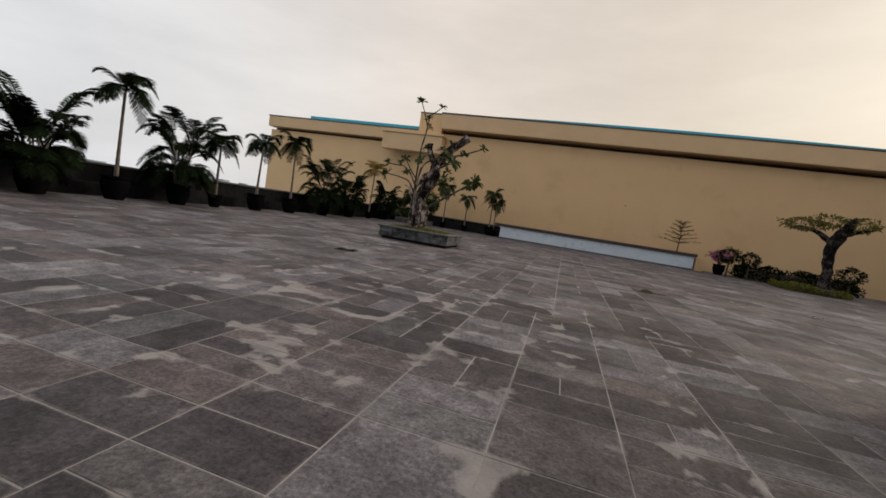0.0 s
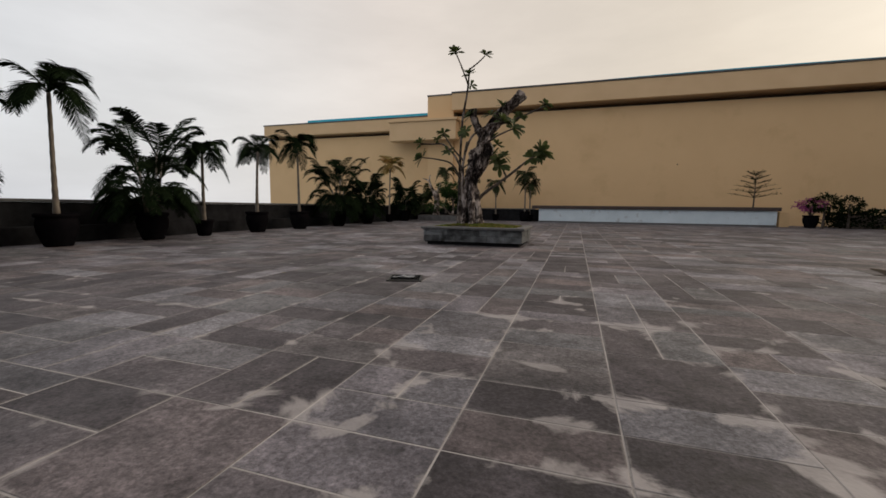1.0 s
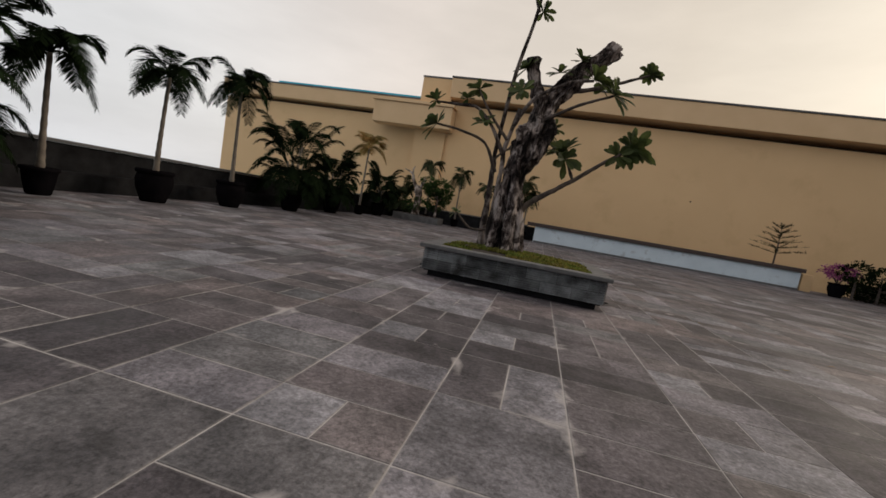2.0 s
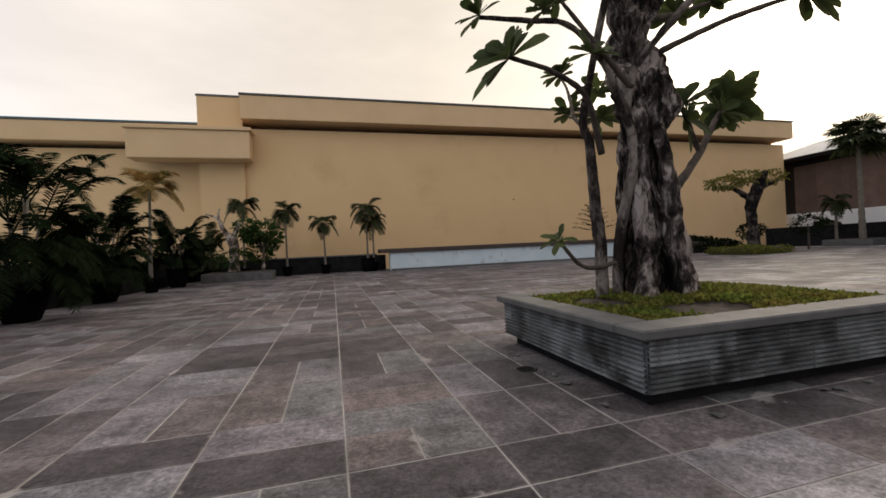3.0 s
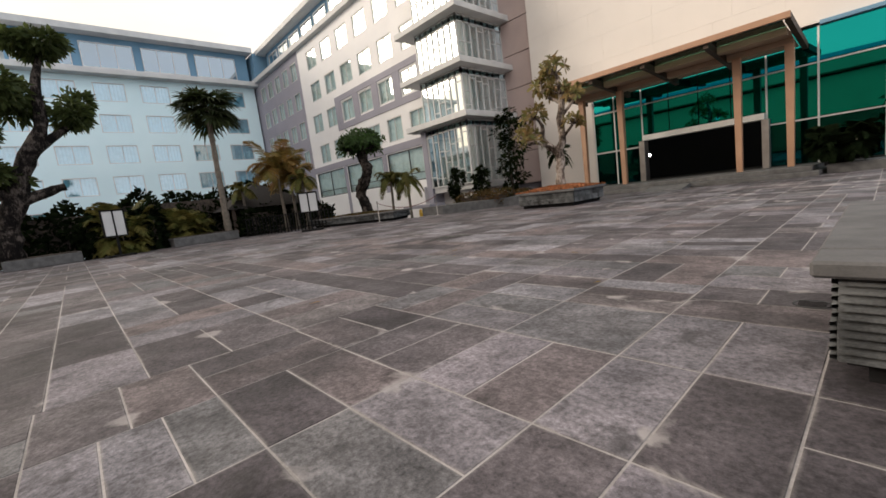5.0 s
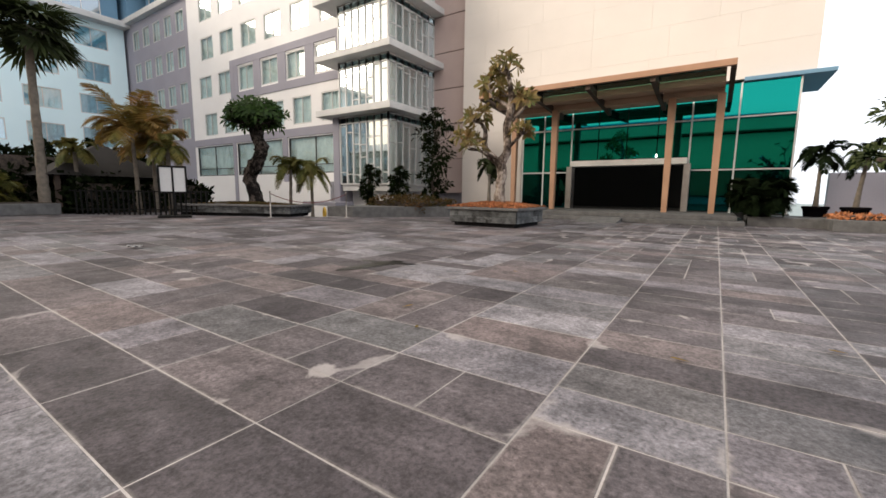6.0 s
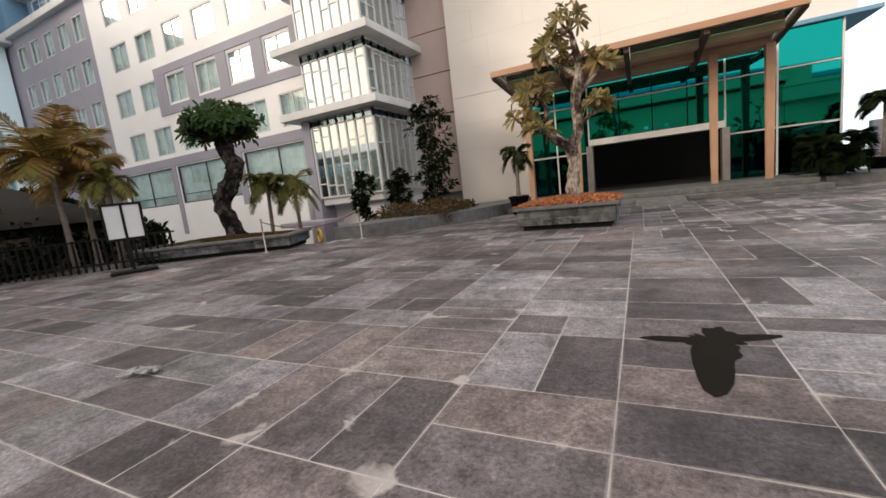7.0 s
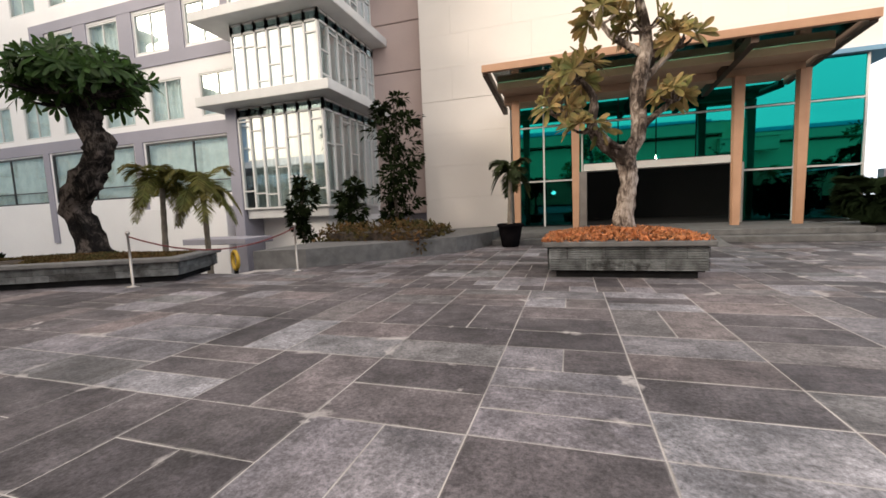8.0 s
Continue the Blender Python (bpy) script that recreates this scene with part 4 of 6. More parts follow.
def hotel_bay():
    root = HOTEL
    bx0, bx1, by0, by1 = 20.3, 23.9, -17.0, -13.0
    part("bay_core", boxed(bx0 + 0.9, bx1 + 0.05, by0, by1 - 0.9, -1.1, 17), M_HOTEL, root)
    part("bay_base", boxed(bx0 + 0.05, bx1, by0, by1 - 0.05, 1.05, 1.40, 0.02), M_SLABWHITE, root, "white bay sill")
    part("bay_foot", boxed(bx0 + 0.35, bx0 + 1.3, by1 - 1.4, by1 - 0.4, -1.1, 1.05), M_HOTEL, root)
    r = random.Random(8)
    for k in range(5):
        z0 = 1.40 + (0 if k == 0 else 0.0) + k * 2.93 + (0.4 if k else 0)
        z1 = 5.15 + k * 2.93 - 0.02
        if k == 0:
            z0 = 1.402
        h = z1 - z0
        for face, length, m in (("front", bx1 - bx0, pose((bx0 + bx1) / 2, by1, z0, 0, 0, 180)), ("side", by1 - by0, pose(bx0, (by0 + by1) / 2, z0, 0, 0, -90))):
            n = 7
            bm = bmesh.new()
            w = length / n
            for i in range(n + 1):
                x = -length / 2 + i * w
                box(bm, x - 0.035, x + 0.035, -0.06, 0.04, 0, h)
            box(bm, -length / 2 + 0.036, length / 2 - 0.036, -0.05, 0.03, 0, 0.07)
            box(bm, -length / 2 + 0.036, length / 2 - 0.036, -0.05, 0.03, h - 0.07, h)
            for i in range(n):
                for f in (r.uniform(0.12, 0.4), r.uniform(0.5, 0.88)):
                    box(bm, -length / 2 + i * w + 0.036, -length / 2 + (i + 1) * w - 0.036, -0.045, 0.02, f * h - 0.025, f * h + 0.025)
            win = part("bay_window", bm, M_FRAME, root, "bay window with white mullions and staggered bars")
            win.matrix_basis = m
            pane = new("pane", sheet_mesh("pane", length - 0.04, h, M_GLASS_BAY))
            pane.parent = win
            pane.matrix_basis = pose(0, 0.0, 0)
            pane.visible_shadow = False
            c = new("curtain", sheet_mesh("curtain", length - 0.3, h * 0.9, M_CURTAIN, 16))
            c.parent = win
            c.matrix_basis = pose(0, 0.45, 0.05)
        part("bay_slab", boxed(bx0 - 0.75, bx1 + 1.2, by0, by1 + 0.75, z1 + 0.02, z1 + 0.36, 0.02), M_SLABWHITE, root, "projecting white floor slab")
    # pinkish strip between bay and entrance block, in panels
    for i in range(7):
        part("panel", boxed(17.95, 20.28, by0 - 0.4, by0, 1.0 + i * 2.0, 1.0 + i * 2.0 + 1.96, 0.015), M_PINKGREY, root)
    part("strip_core", boxed(17.9, 20.3, by0 - 2, by0 - 0.402, -1, 15.5), M_HOTEL_GREY, root)


def hotel_far_wing():
    root = drive_side(thing("hotel_wing", "long pale blue-white five-storey hotel wing", "building"))
    fx0 = 55.0
    # facing -x; local x runs from y = 21.3 down to -14
    face = pose(fx0, 21.3, 0, 0, 0, -90)
    L_ = 35.3
    rows = [(2.0 + 3.0 * k, 3.75 + 3.0 * k) for k in range(5)]
    holes = []
    for a, b in rows:
        for i in range(8):
            x0 = 5.2 + i * 3.75
            holes.append((x0, x0 + 2.5, a, b))
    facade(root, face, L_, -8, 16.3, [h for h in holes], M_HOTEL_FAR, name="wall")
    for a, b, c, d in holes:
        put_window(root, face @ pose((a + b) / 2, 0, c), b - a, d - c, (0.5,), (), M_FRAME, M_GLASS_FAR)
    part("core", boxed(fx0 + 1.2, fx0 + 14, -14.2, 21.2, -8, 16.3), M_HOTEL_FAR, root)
    part("end_block", boxed(fx0 - 0.4, fx0 - 0.002, 16.6, 21.3, -8, 16.3), M_HOTEL_BLUE, root, "blue-grey end block")
    for k in range(5):
        put_window(root, pose(fx0 - 0.402, 18.6, 2.0 + 3 * k, 0, 0, -90), 3.0, 1.9, (0.5,), (), M_FRAME, M_GLASS_FAR, False, -0.05)
        part("balcony_slab", boxed(fx0 - 1.0, fx0 - 0.404, 16.4, 21.5, 4.3 + 3 * k, 4.45 + 3 * k), M_SLABWHITE, root, "thin white slab")
    part("roof_edge", boxed(fx0 - 1.1, fx0 + 14, -14.2, 21.8, 16.302, 16.8, 0.03), M_SLABWHITE, root, "white roof edge")
    part("penthouse", boxed(fx0 + 1.0, fx0 + 13, -14, 6.6, 16.802, 20.4), M_HOTEL_BLUE, root, "set-back top storey with long windows")
    part("corner_infill", boxed(fx0 - 0.49, fx0 + 13, -19.0, -14.21, -8, 16.3), M_HOTEL_GREY, root, "grey inner corner between the wings")
    part("corner_roof", boxed(fx0 - 0.08, fx0 + 13, -19.0, -14.42, 16.802, 20.4), M_HOTEL_BLUE, root)
    part("penthouse_roof", boxed(fx0 - 0.2, fx0 + 13.5, -14.4, 7.2, 20.402, 21.0, 0.03), M_SLABWHITE, root)
    for i in range(4):
        put_window(root, pose(fx0 + 1.0, 4.2 - i * 4.9, 17.4, 0, 0, -90), 4.2, 2.4, (0.33, 0.66), (), M_FRAME, M_GLASS_FAR, False, -0.06)


hotel_near_wing()
hotel_bay()
hotel_far_wing()


# ---- entrance block ----
ENT = drive_side(thing("entrance_hall", "tall cream entrance block with teal glass front", "building"))
EY = -16.5


def entrance():
    root = ENT
    # cream panels over and beside the glass
    part("core", boxed(3.0, 17.9, EY - 16, EY - 6.5, -0.5, 15.4), M_CREAM, root)
    r = random.Random(2)
    rows = [5.45 + 1.25 * k for k in range(8)]
    for k, z in enumerate(rows):
        x = 3.2
        while x < 17.85:
            w = min(3.1 if (k + int(x)) % 2 else 2.4, 17.9 - x)
            if w > 0.25:
                part("panel", boxed(x + 0.002, x + w - 0.002, EY - 0.3, EY + r.uniform(-0.0015, 0.0015), z + 0.002, z + 1.248), M_CREAM, root)
            x += w
    part("upper_wall", boxed(3.21, 17.89, EY - 6.4, EY - 0.302, 5.46, 15.4), M_CREAM, root)
    for k in range(4):
        part("panel", boxed(14.35, 17.9, EY - 0.3, EY, 0.3 + 1.285 * k, 0.3 + 1.285 * k + 1.28), M_CREAM, root)
    part("side_wall", boxed(14.36, 17.89, EY - 6.4, EY - 0.302, -0.4, 5.44), M_CREAM, root)
    # lobby behind the glass, its indoor shade given by near-black surfaces
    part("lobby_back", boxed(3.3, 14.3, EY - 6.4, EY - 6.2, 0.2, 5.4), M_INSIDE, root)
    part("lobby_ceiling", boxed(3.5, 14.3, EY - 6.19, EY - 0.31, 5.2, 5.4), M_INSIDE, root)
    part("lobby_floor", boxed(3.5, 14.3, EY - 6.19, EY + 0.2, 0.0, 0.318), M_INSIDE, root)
    # glass front
    cols = [3.6, 5.35, 6.9, 11.75, 13.1, 14.2]
    tops = 5.30
    gl = EY + 0.15

    def pane(x0, x1, z0, z1):
        bm = boxed(x0 + 0.02, x1 - 0.02, gl - 0.012, gl, z0 + 0.02, z1 - 0.02)
        ob = part("pane", bm, M_TEAL_CLEAR if z1 < 2.1 else M_TEAL, root, "clear dark teal glass pane" if z1 < 2.1 else "teal tinted glass pane")
        ob.visible_shadow = False

    for x0, x1 in zip(cols, cols[1:]):
        mid = (x0, x1) == (6.9, 11.75)
        if mid:
            for i in range(4):
                w = (x1 - x0) / 4
                pane(x0 + i * w, x0 + (i + 1) * w, 2.55, 4.0)
                pane(x0 + i * w, x0 + (i + 1) * w, 4.05, tops)
        else:
            for z0, z1 in ((0.34, 2.0), (2.05, 4.0), (4.05, tops)):
                pane(x0, x1, z0, z1)
    # side glass, turning the corner
    for i, (y0, y1) in enumerate(((EY + 0.13, EY - 2), (EY - 2.02, EY - 4), (EY - 4.02, EY - 6.3))):
        for z0, z1 in ((0.34, 2.0), (2.05, 4.0), (4.05, tops)):
            ob = part("pane", boxed(3.56, 3.575, y1, y0, z0, z1), M_TEAL, root)
            ob.visible_shadow = False
    for x in cols:
        part("mullion", boxed(x - 0.03, x + 0.03, gl - 0.05, gl + 0.04, 0.32, tops), M_FRAME, root)
    for z in (2.02, 4.02):
        for x0, x1 in zip(cols, cols[1:]):
            if not ((x0, x1) == (6.9, 11.75) and z < 3):
                part("transom", boxed(x0 + 0.032, x1 - 0.032, gl - 0.05, gl + 0.035, z - 0.025, z + 0.025), M_FRAME, root)
    part("door_header", boxed(6.95, 11.7, gl - 0.3, gl + 0.25, 2.28, 2.53, 0.01), M_SIGNWHITE, root, "white band over the doorway")
    part("door_post", boxed(6.80, 7.04, gl - 0.2, gl + 0.3, 0.32, 2.278, 0.01), M_STEEL, root, "brushed steel door post")
    part("door_post", boxed(11.60, 11.86, gl - 0.2, gl + 0.3, 0.32, 2.278, 0.01), M_STEEL, root, "brushed steel door post")
    part("soffit", boxed(2.7, 5.3, EY - 3, EY + 0.35, 5.302, 5.445, 0.01), M_HOTEL_BLUE, root, "dark soffit edge")
    # canopy
    can = drive_side(thing("entrance_canopy", "timber-edged glass canopy on four tapering tan columns", "canopy"))
    f, b = -12.2, EY + 0.3
    zf, zb = 4.92, 4.60
    x0, x1 = 5.62, 14.55

    def zc(y):
        return zb + (zf - zb) * (y - b) / (f - b)

    bm = bmesh.new()
    for (ya, yb, za, zb_, h) in ((f - 0.14, f, zc(f) + 0.02, zc(f), 0.20),):
        box(bm, x0, x1, ya, yb, za, za + h, 0.01)
    part("front_beam", bm, M_WOOD, can, "orange-brown timber front beam")
    for xs in (x0, x1 - 0.16):
        bm = boxed(xs, xs + 0.16, b, f - 0.142, -0.02, 0.21)
        for v in bm.verts:
            v.co.z += zc(v.co.y)
        part("side_beam", bm, M_WOOD_DARK, can, "dark brown side beam")
    for i in range(5):
        x = x0 + 0.16 + (x1 - x0 - 0.32) * i / 4
        if 0 < i < 4:
            bm = boxed(x - 0.08, x + 0.08, b, f - 0.142, -0.12, 0.2)
            for v in bm.verts:
                v.co.z += zc(v.co.y)
            part("rafter", bm, M_WOOD_DARK, can, "dark brown rafter")
    for i in range(4):
        xa = x0 + 0.16 + (x1 - x0 - 0.32) * i / 4 + 0.09
        xb = x0 + 0.16 + (x1 - x0 - 0.32) * (i + 1) / 4 - 0.09
        for j in range(3):
            ya, yb = b + (f - 0.15 - b) * j / 3 + 0.02, b + (f - 0.15 - b) * (j + 1) / 3 - 0.02
            bm = boxed(xa, xb, ya, yb, 0.12, 0.14)
            for v in bm.verts:
                v.co.z += zc(v.co.y)
            part("roof_panel", bm, M_GLASS_CANOPY if j == 2 else M_SOFFIT, can, "greenish glass roof panel" if j == 2 else "")
        for j in (1, 2):
            y = b + (f - b) * j / 3
            bm = boxed(xa, xb, y - 0.16, y + 0.16, -0.10, 0.11)
            for v in bm.verts:
                v.co.z += zc(v.co.y)
            part("purlin", bm, M_SOFFIT, can, "broad tan cross beam")
    for x in (13.9, 12.0, 7.5, 5.95):
        y = -14.6
        bm = bmesh.new()
        a, t = 0.095, 0.13
        vs = [bm.verts.new((x + sx * w, y + sy * w, z)) for z, w in ((0.32, a), (zc(y) - 0.12, t)) for sx, sy in ((-1, -1), (1, -1), (1, 1), (-1, 1))]
        for k in range(4):
            n = (k + 1) % 4
            bm.faces.new((vs[k], vs[n], vs[4 + n], vs[4 + k]))
        bm.faces.new(vs[4:])
        part("column", bm, M_WOOD, can, "tan timber column")
    # steps
    st = drive_side(thing("entrance_steps", "two broad grey stone steps before the entrance", "steps", kind="structure"))
    part("step", boxed(5.0, 14.4, EY + 0.2, -12.3, 0.0, 0.16, 0.012), M_CAP, st)
    part("step", boxed(5.2, 14.2, EY + 0.2, -12.75, 0.162, 0.32, 0.012), M_CAP, st)
    bm = bmesh.new()
    v = [bm.verts.new(p) for p in ((8.6, -12.3, 0), (10.0, -12.3, 0), (10.0, -11.3, 0.0), (8.6, -11.3, 0.0), (8.6, -12.3, 0.16), (10.0, -12.3, 0.16), (10, -11.3, 0.02), (8.6, -11.3, 0.02))]
    for q in ((4, 5, 6, 7), (3, 2, 6, 7), (0, 3, 7, 4), (1, 5, 6, 2)):
        bm.faces.new([v[i] for i in q])
    drive_side(tagged(part("ramp", bm, M_CAP), "small grey stone wheelchair ramp at the steps", "ramp"))
    for x, z in ((8.6, 2.9), (9.5, 2.9), (12.9, 1.6)):
        bm = bmesh.new()
        lathe(bm, [(0.05, 0), (0.10, 0.04), (0.10, 0.12), (0.03, 0.16)], 12)
        lamp = drive_side(part("lobby_lamp", bm, M_LAMP))
        lamp.matrix_basis = pose(x, EY - 3.5, z)
        tagged(lamp, "small bright lobby lamp hanging inside", "lamp", "lobby lamps")
        box_bm = boxed(x - 0.008, x + 0.008, EY - 3.508, EY - 3.492, z + 0.155, 5.2)
        cord = part("cord", box_bm, M_BLACK, lamp)
        cord.matrix_parent_inverse = pose(x, EY - 3.5, z).inverted()


M_LAMP = bpy.data.materials.new("lamp_glow")
M_LAMP.use_nodes = True
M_LAMP.node_tree.nodes["Principled BSDF"].inputs["Emission Color"].default_value = (1, 0.95, 0.85, 1)
M_LAMP.node_tree.nodes["Principled BSDF"].inputs["Emission Strength"].default_value = 12
entrance()


# ---- pavilion beyond the hall's end ----
def pavilion():
    root = drive_side(thing("pavilion", "low dark pavilion with a white hipped roof and glass side", "building"))
    part("base", boxed(37.6, 60, 17.6, 29, -2, 2.6, 0.02), M_HOTEL, root, "white plinth with hanging plants")
    for i in range(12):
        part("plank", boxed(38.0, 38.1, 18.6 + i * 0.55, 19.14 + i * 0.55, 2.602, 6.6), M_WOOD_BROWN, root)
    # near-black core: the shade inside is in its colour
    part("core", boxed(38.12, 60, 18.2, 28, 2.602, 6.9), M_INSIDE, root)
    part("corner_post", boxed(37.95, 38.5, 18.0, 18.55, 2.602, 6.9), M_HOTEL, root, "white corner post")
    for i in range(8):
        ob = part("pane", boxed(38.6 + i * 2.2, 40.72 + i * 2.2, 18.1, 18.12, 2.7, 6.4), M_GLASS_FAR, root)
        part("mullion", boxed(38.5 + i * 2.2, 38.59 + i * 2.2, 18.05, 18.15, 2.602, 6.5), M_FRAME, root)
    part("eave", boxed(36.6, 61, 16.8, 29, 6.902, 7.2, 0.03), M_BLACK, root, "dark eave board")
    bm = bmesh.new()
    v = [bm.verts.new(p) for p in ((36.5, 16.7, 7.21), (61, 16.7, 7.21), (61, 29, 7.21), (36.5, 29, 7.21), (41, 21.5, 8.9), (58, 21.5, 8.9), (58, 25, 8.9), (41, 25, 8.9))]
    for q in ((0, 1, 5, 4), (1, 2, 6, 5), (2, 3, 7, 6), (3, 0, 4, 7), (4, 5, 6, 7)):
        bm.faces.new([v[i] for i in q])
    part("roof", bm, M_SLABWHITE, root, "white hipped roof")


pavilion()


# ---- plants ----
def frangipani_old():
    """The gnarled tree in the near planter."""
    root = thing("frangipani_tree", "old gnarled frangipani with a twisted hollow trunk and sparse leaf tufts", "tree", "trees", at=(1.4, 1.3, 0.6))
    inv = Matrix.Translation((-1.4, -1.3, -0.6))
    r = random.Random(21)

    def p(name, bm, m, label="", smooth=False):
        bmesh.ops.transform(bm, matrix=inv, verts=bm.verts)
        return part(name, bm, m, root, label, smooth)

    bm = bmesh.new()
    limb(bm, [(1.42, 1.42, 0.52, 0.38), (1.42, 1.42, 0.9, 0.29), (1.42, 1.42, 1.5, 0.235), (1.36, 1.48, 2.2, 0.20), (1.58, 1.64, 2.95, 0.29), (1.70, 1.84, 3.4, 0.28), (1.70, 2.0, 3.85, 0.20), (2.04, 2.12, 4.4, 0.19), (2.38, 2.28, 4.85, 0.17), (2.72, 2.38, 5.16, 0.14), (3.0, 2.48, 5.45, 0.15)], 190, 84, 0.52, 2.0, 3.4)
    p("trunk", bm, M_BARK, "twisted pale grey trunk with hollows and a sawn upper end", True)
    for k, (dx, dy, h, rr) in enumerate(((0.24, -0.12, 1.2, 0.12), (-0.22, -0.14, 1.5, 0.11), (0.05, -0.25, 1.8, 0.11), (0.20, 0.18, 1.3, 0.12), (-0.16, 0.2, 1.6, 0.11))):
        bm = bmesh.new()
        limb(bm, [(1.42 + dx * 1.35, 1.42 + dy * 1.35, 0.50, rr * 1.3), (1.42 + dx, 1.42 + dy, 0.55 + 0.35 * h, rr), (1.38 + dx * 0.95, 1.42 + dy * 1.0, 0.55 + 0.75 * h, rr * 0.8), (1.34 + dx * 0.6, 1.43 + dy * 0.7, 0.6 + 1.15 * h, rr * 0.5)], 44, 18, 0.55, 5.0 + k, 5.0)
        p("root_rib", bm, M_BARK, "", True)
    bm = bmesh.new()
    limb(bm, [(1.72, 1.95, 3.75, 0.15), (1.5, 1.85, 4.15, 0.15), (1.35, 1.8, 4.5, 0.14), (1.30, 1.8, 4.85, 0.15)], 22, 16, 0.35, 9.0, 4)
    p("limb", bm, M_BARK, "short stubbed limb", True)
    stems = {
        "side_stem": [(0.87, 1.63, 0.55, 0.095), (0.87, 1.63, 1.20, 0.087), (0.86, 1.67, 1.64, 0.079), (0.85, 1.69, 2.08, 0.071), (0.85, 1.71, 2.47, 0.064), (0.83, 1.77, 2.84, 0.056), (1.00, 1.40, 4.30, 0.048), (1.22, 1.25, 5.40, 0.040), (1.30, 1.15, 6.10, 0.032)],
        "climbing_stem": [(1.01, 1.55, 0.60, 0.075), (1.02, 1.51, 1.14, 0.071), (1.04, 1.46, 1.48, 0.068), (1.06, 1.36, 1.80, 0.064), (1.08, 1.28, 2.11, 0.061), (1.08, 1.29, 2.48, 0.057), (1.07, 1.32, 2.82, 0.054), (1.25, 1.20, 3.60, 0.050)],
        "branch_a": [(0.92, 1.6, 2.3, 0.045), (0.62, 1.4, 2.85, 0.036), (0.1, 1.2, 3.02, 0.03), (-0.42, 1.1, 3.08, 0.026)],
        "branch_b": [(1.07, 1.31, 2.62, 0.05), (0.72, 1.25, 3.2, 0.04), (0.33, 1.25, 3.55, 0.034), (-0.1, 1.3, 3.58, 0.03), (-0.6, 1.4, 3.62, 0.025)],
        "branch_c": [(1.45, 1.45, 1.30, 0.09), (1.75, 1.53, 1.72, 0.07), (2.15, 1.66, 2.05, 0.06), (2.6, 1.82, 2.40, 0.052), (3.1, 2.05, 2.84, 0.045), (3.7, 2.3, 3.30, 0.036)],
        "branch_d": [(2.58, 1.81, 2.38, 0.04), (2.42, 1.78, 2.7, 0.034), (2.27, 1.76, 2.95, 0.026)],
        "branch_e": [(1.95, 2.1, 4.25, 0.06), (2.9, 2.4, 4.6, 0.045), (3.8, 2.6, 5.0, 0.03)],
        "branch_f": [(1.65, 1.8, 3.5, 0.05), (2.3, 1.2, 3.75, 0.036), (2.95, 0.75, 3.9, 0.026)],
        "branch_g": [(1.05, 1.5, 1.05, 0.035), (0.6, 1.55, 1.0, 0.028), (0.25, 1.5, 1.3, 0.02)],
        "branch_h": [(1.28, 1.15, 5.5, 0.035), (1.0, 1.15, 6.2, 0.028), (0.8, 1.15, 6.65, 0.022)],
        "branch_i": [(1.3, 1.15, 6.05, 0.03), (1.6, 1.15, 6.25, 0.026), (1.84, 1.15, 6.45, 0.022)],
        "branch_j": [(1.15, 1.25, 3.2, 0.045), (1.5, 0.85, 3.7, 0.04), (2.1, 0.75, 4.05, 0.035), (2.55, 0.8, 4.15, 0.028)],
        "branch_l": [(0.84, 1.75, 2.62, 0.034), (1.05, 2.3, 2.95, 0.026), (1.45, 3.0, 3.2, 0.02), (1.72, 3.46, 3.40, 0.02)],
        "branch_m": [(1.05, 2.3, 2.95, 0.03), (1.6, 2.9, 3.05, 0.024), (2.17, 3.39, 3.33, 0.018)],
        "branch_n": [(1.05, 2.3, 2.95, 0.03), (1.35, 2.9, 3.6, 0.022), (1.67, 3.58, 4.08, 0.018)],
        "branch_k": [(1.1, 1.28, 2.95, 0.04), (0.65, 1.3, 3.45, 0.03), (0.3, 1.4, 3.95, 0.022)],
    }
    for name, pts in stems.items():
        bm = bmesh.new()
        slim = 0.85 if name.endswith("stem") else 0.9
        limb(bm, [(*q[:3], q[3] * slim) for q in pts], 30, 10, 0.26, len(name) * 1.7, 9)
        p(name if name.endswith("stem") else "branch", bm, M_STEM if name in ("side_stem", "climbing_stem", "branch_j", "branch_b") else M_BARK_DARK, "", True)
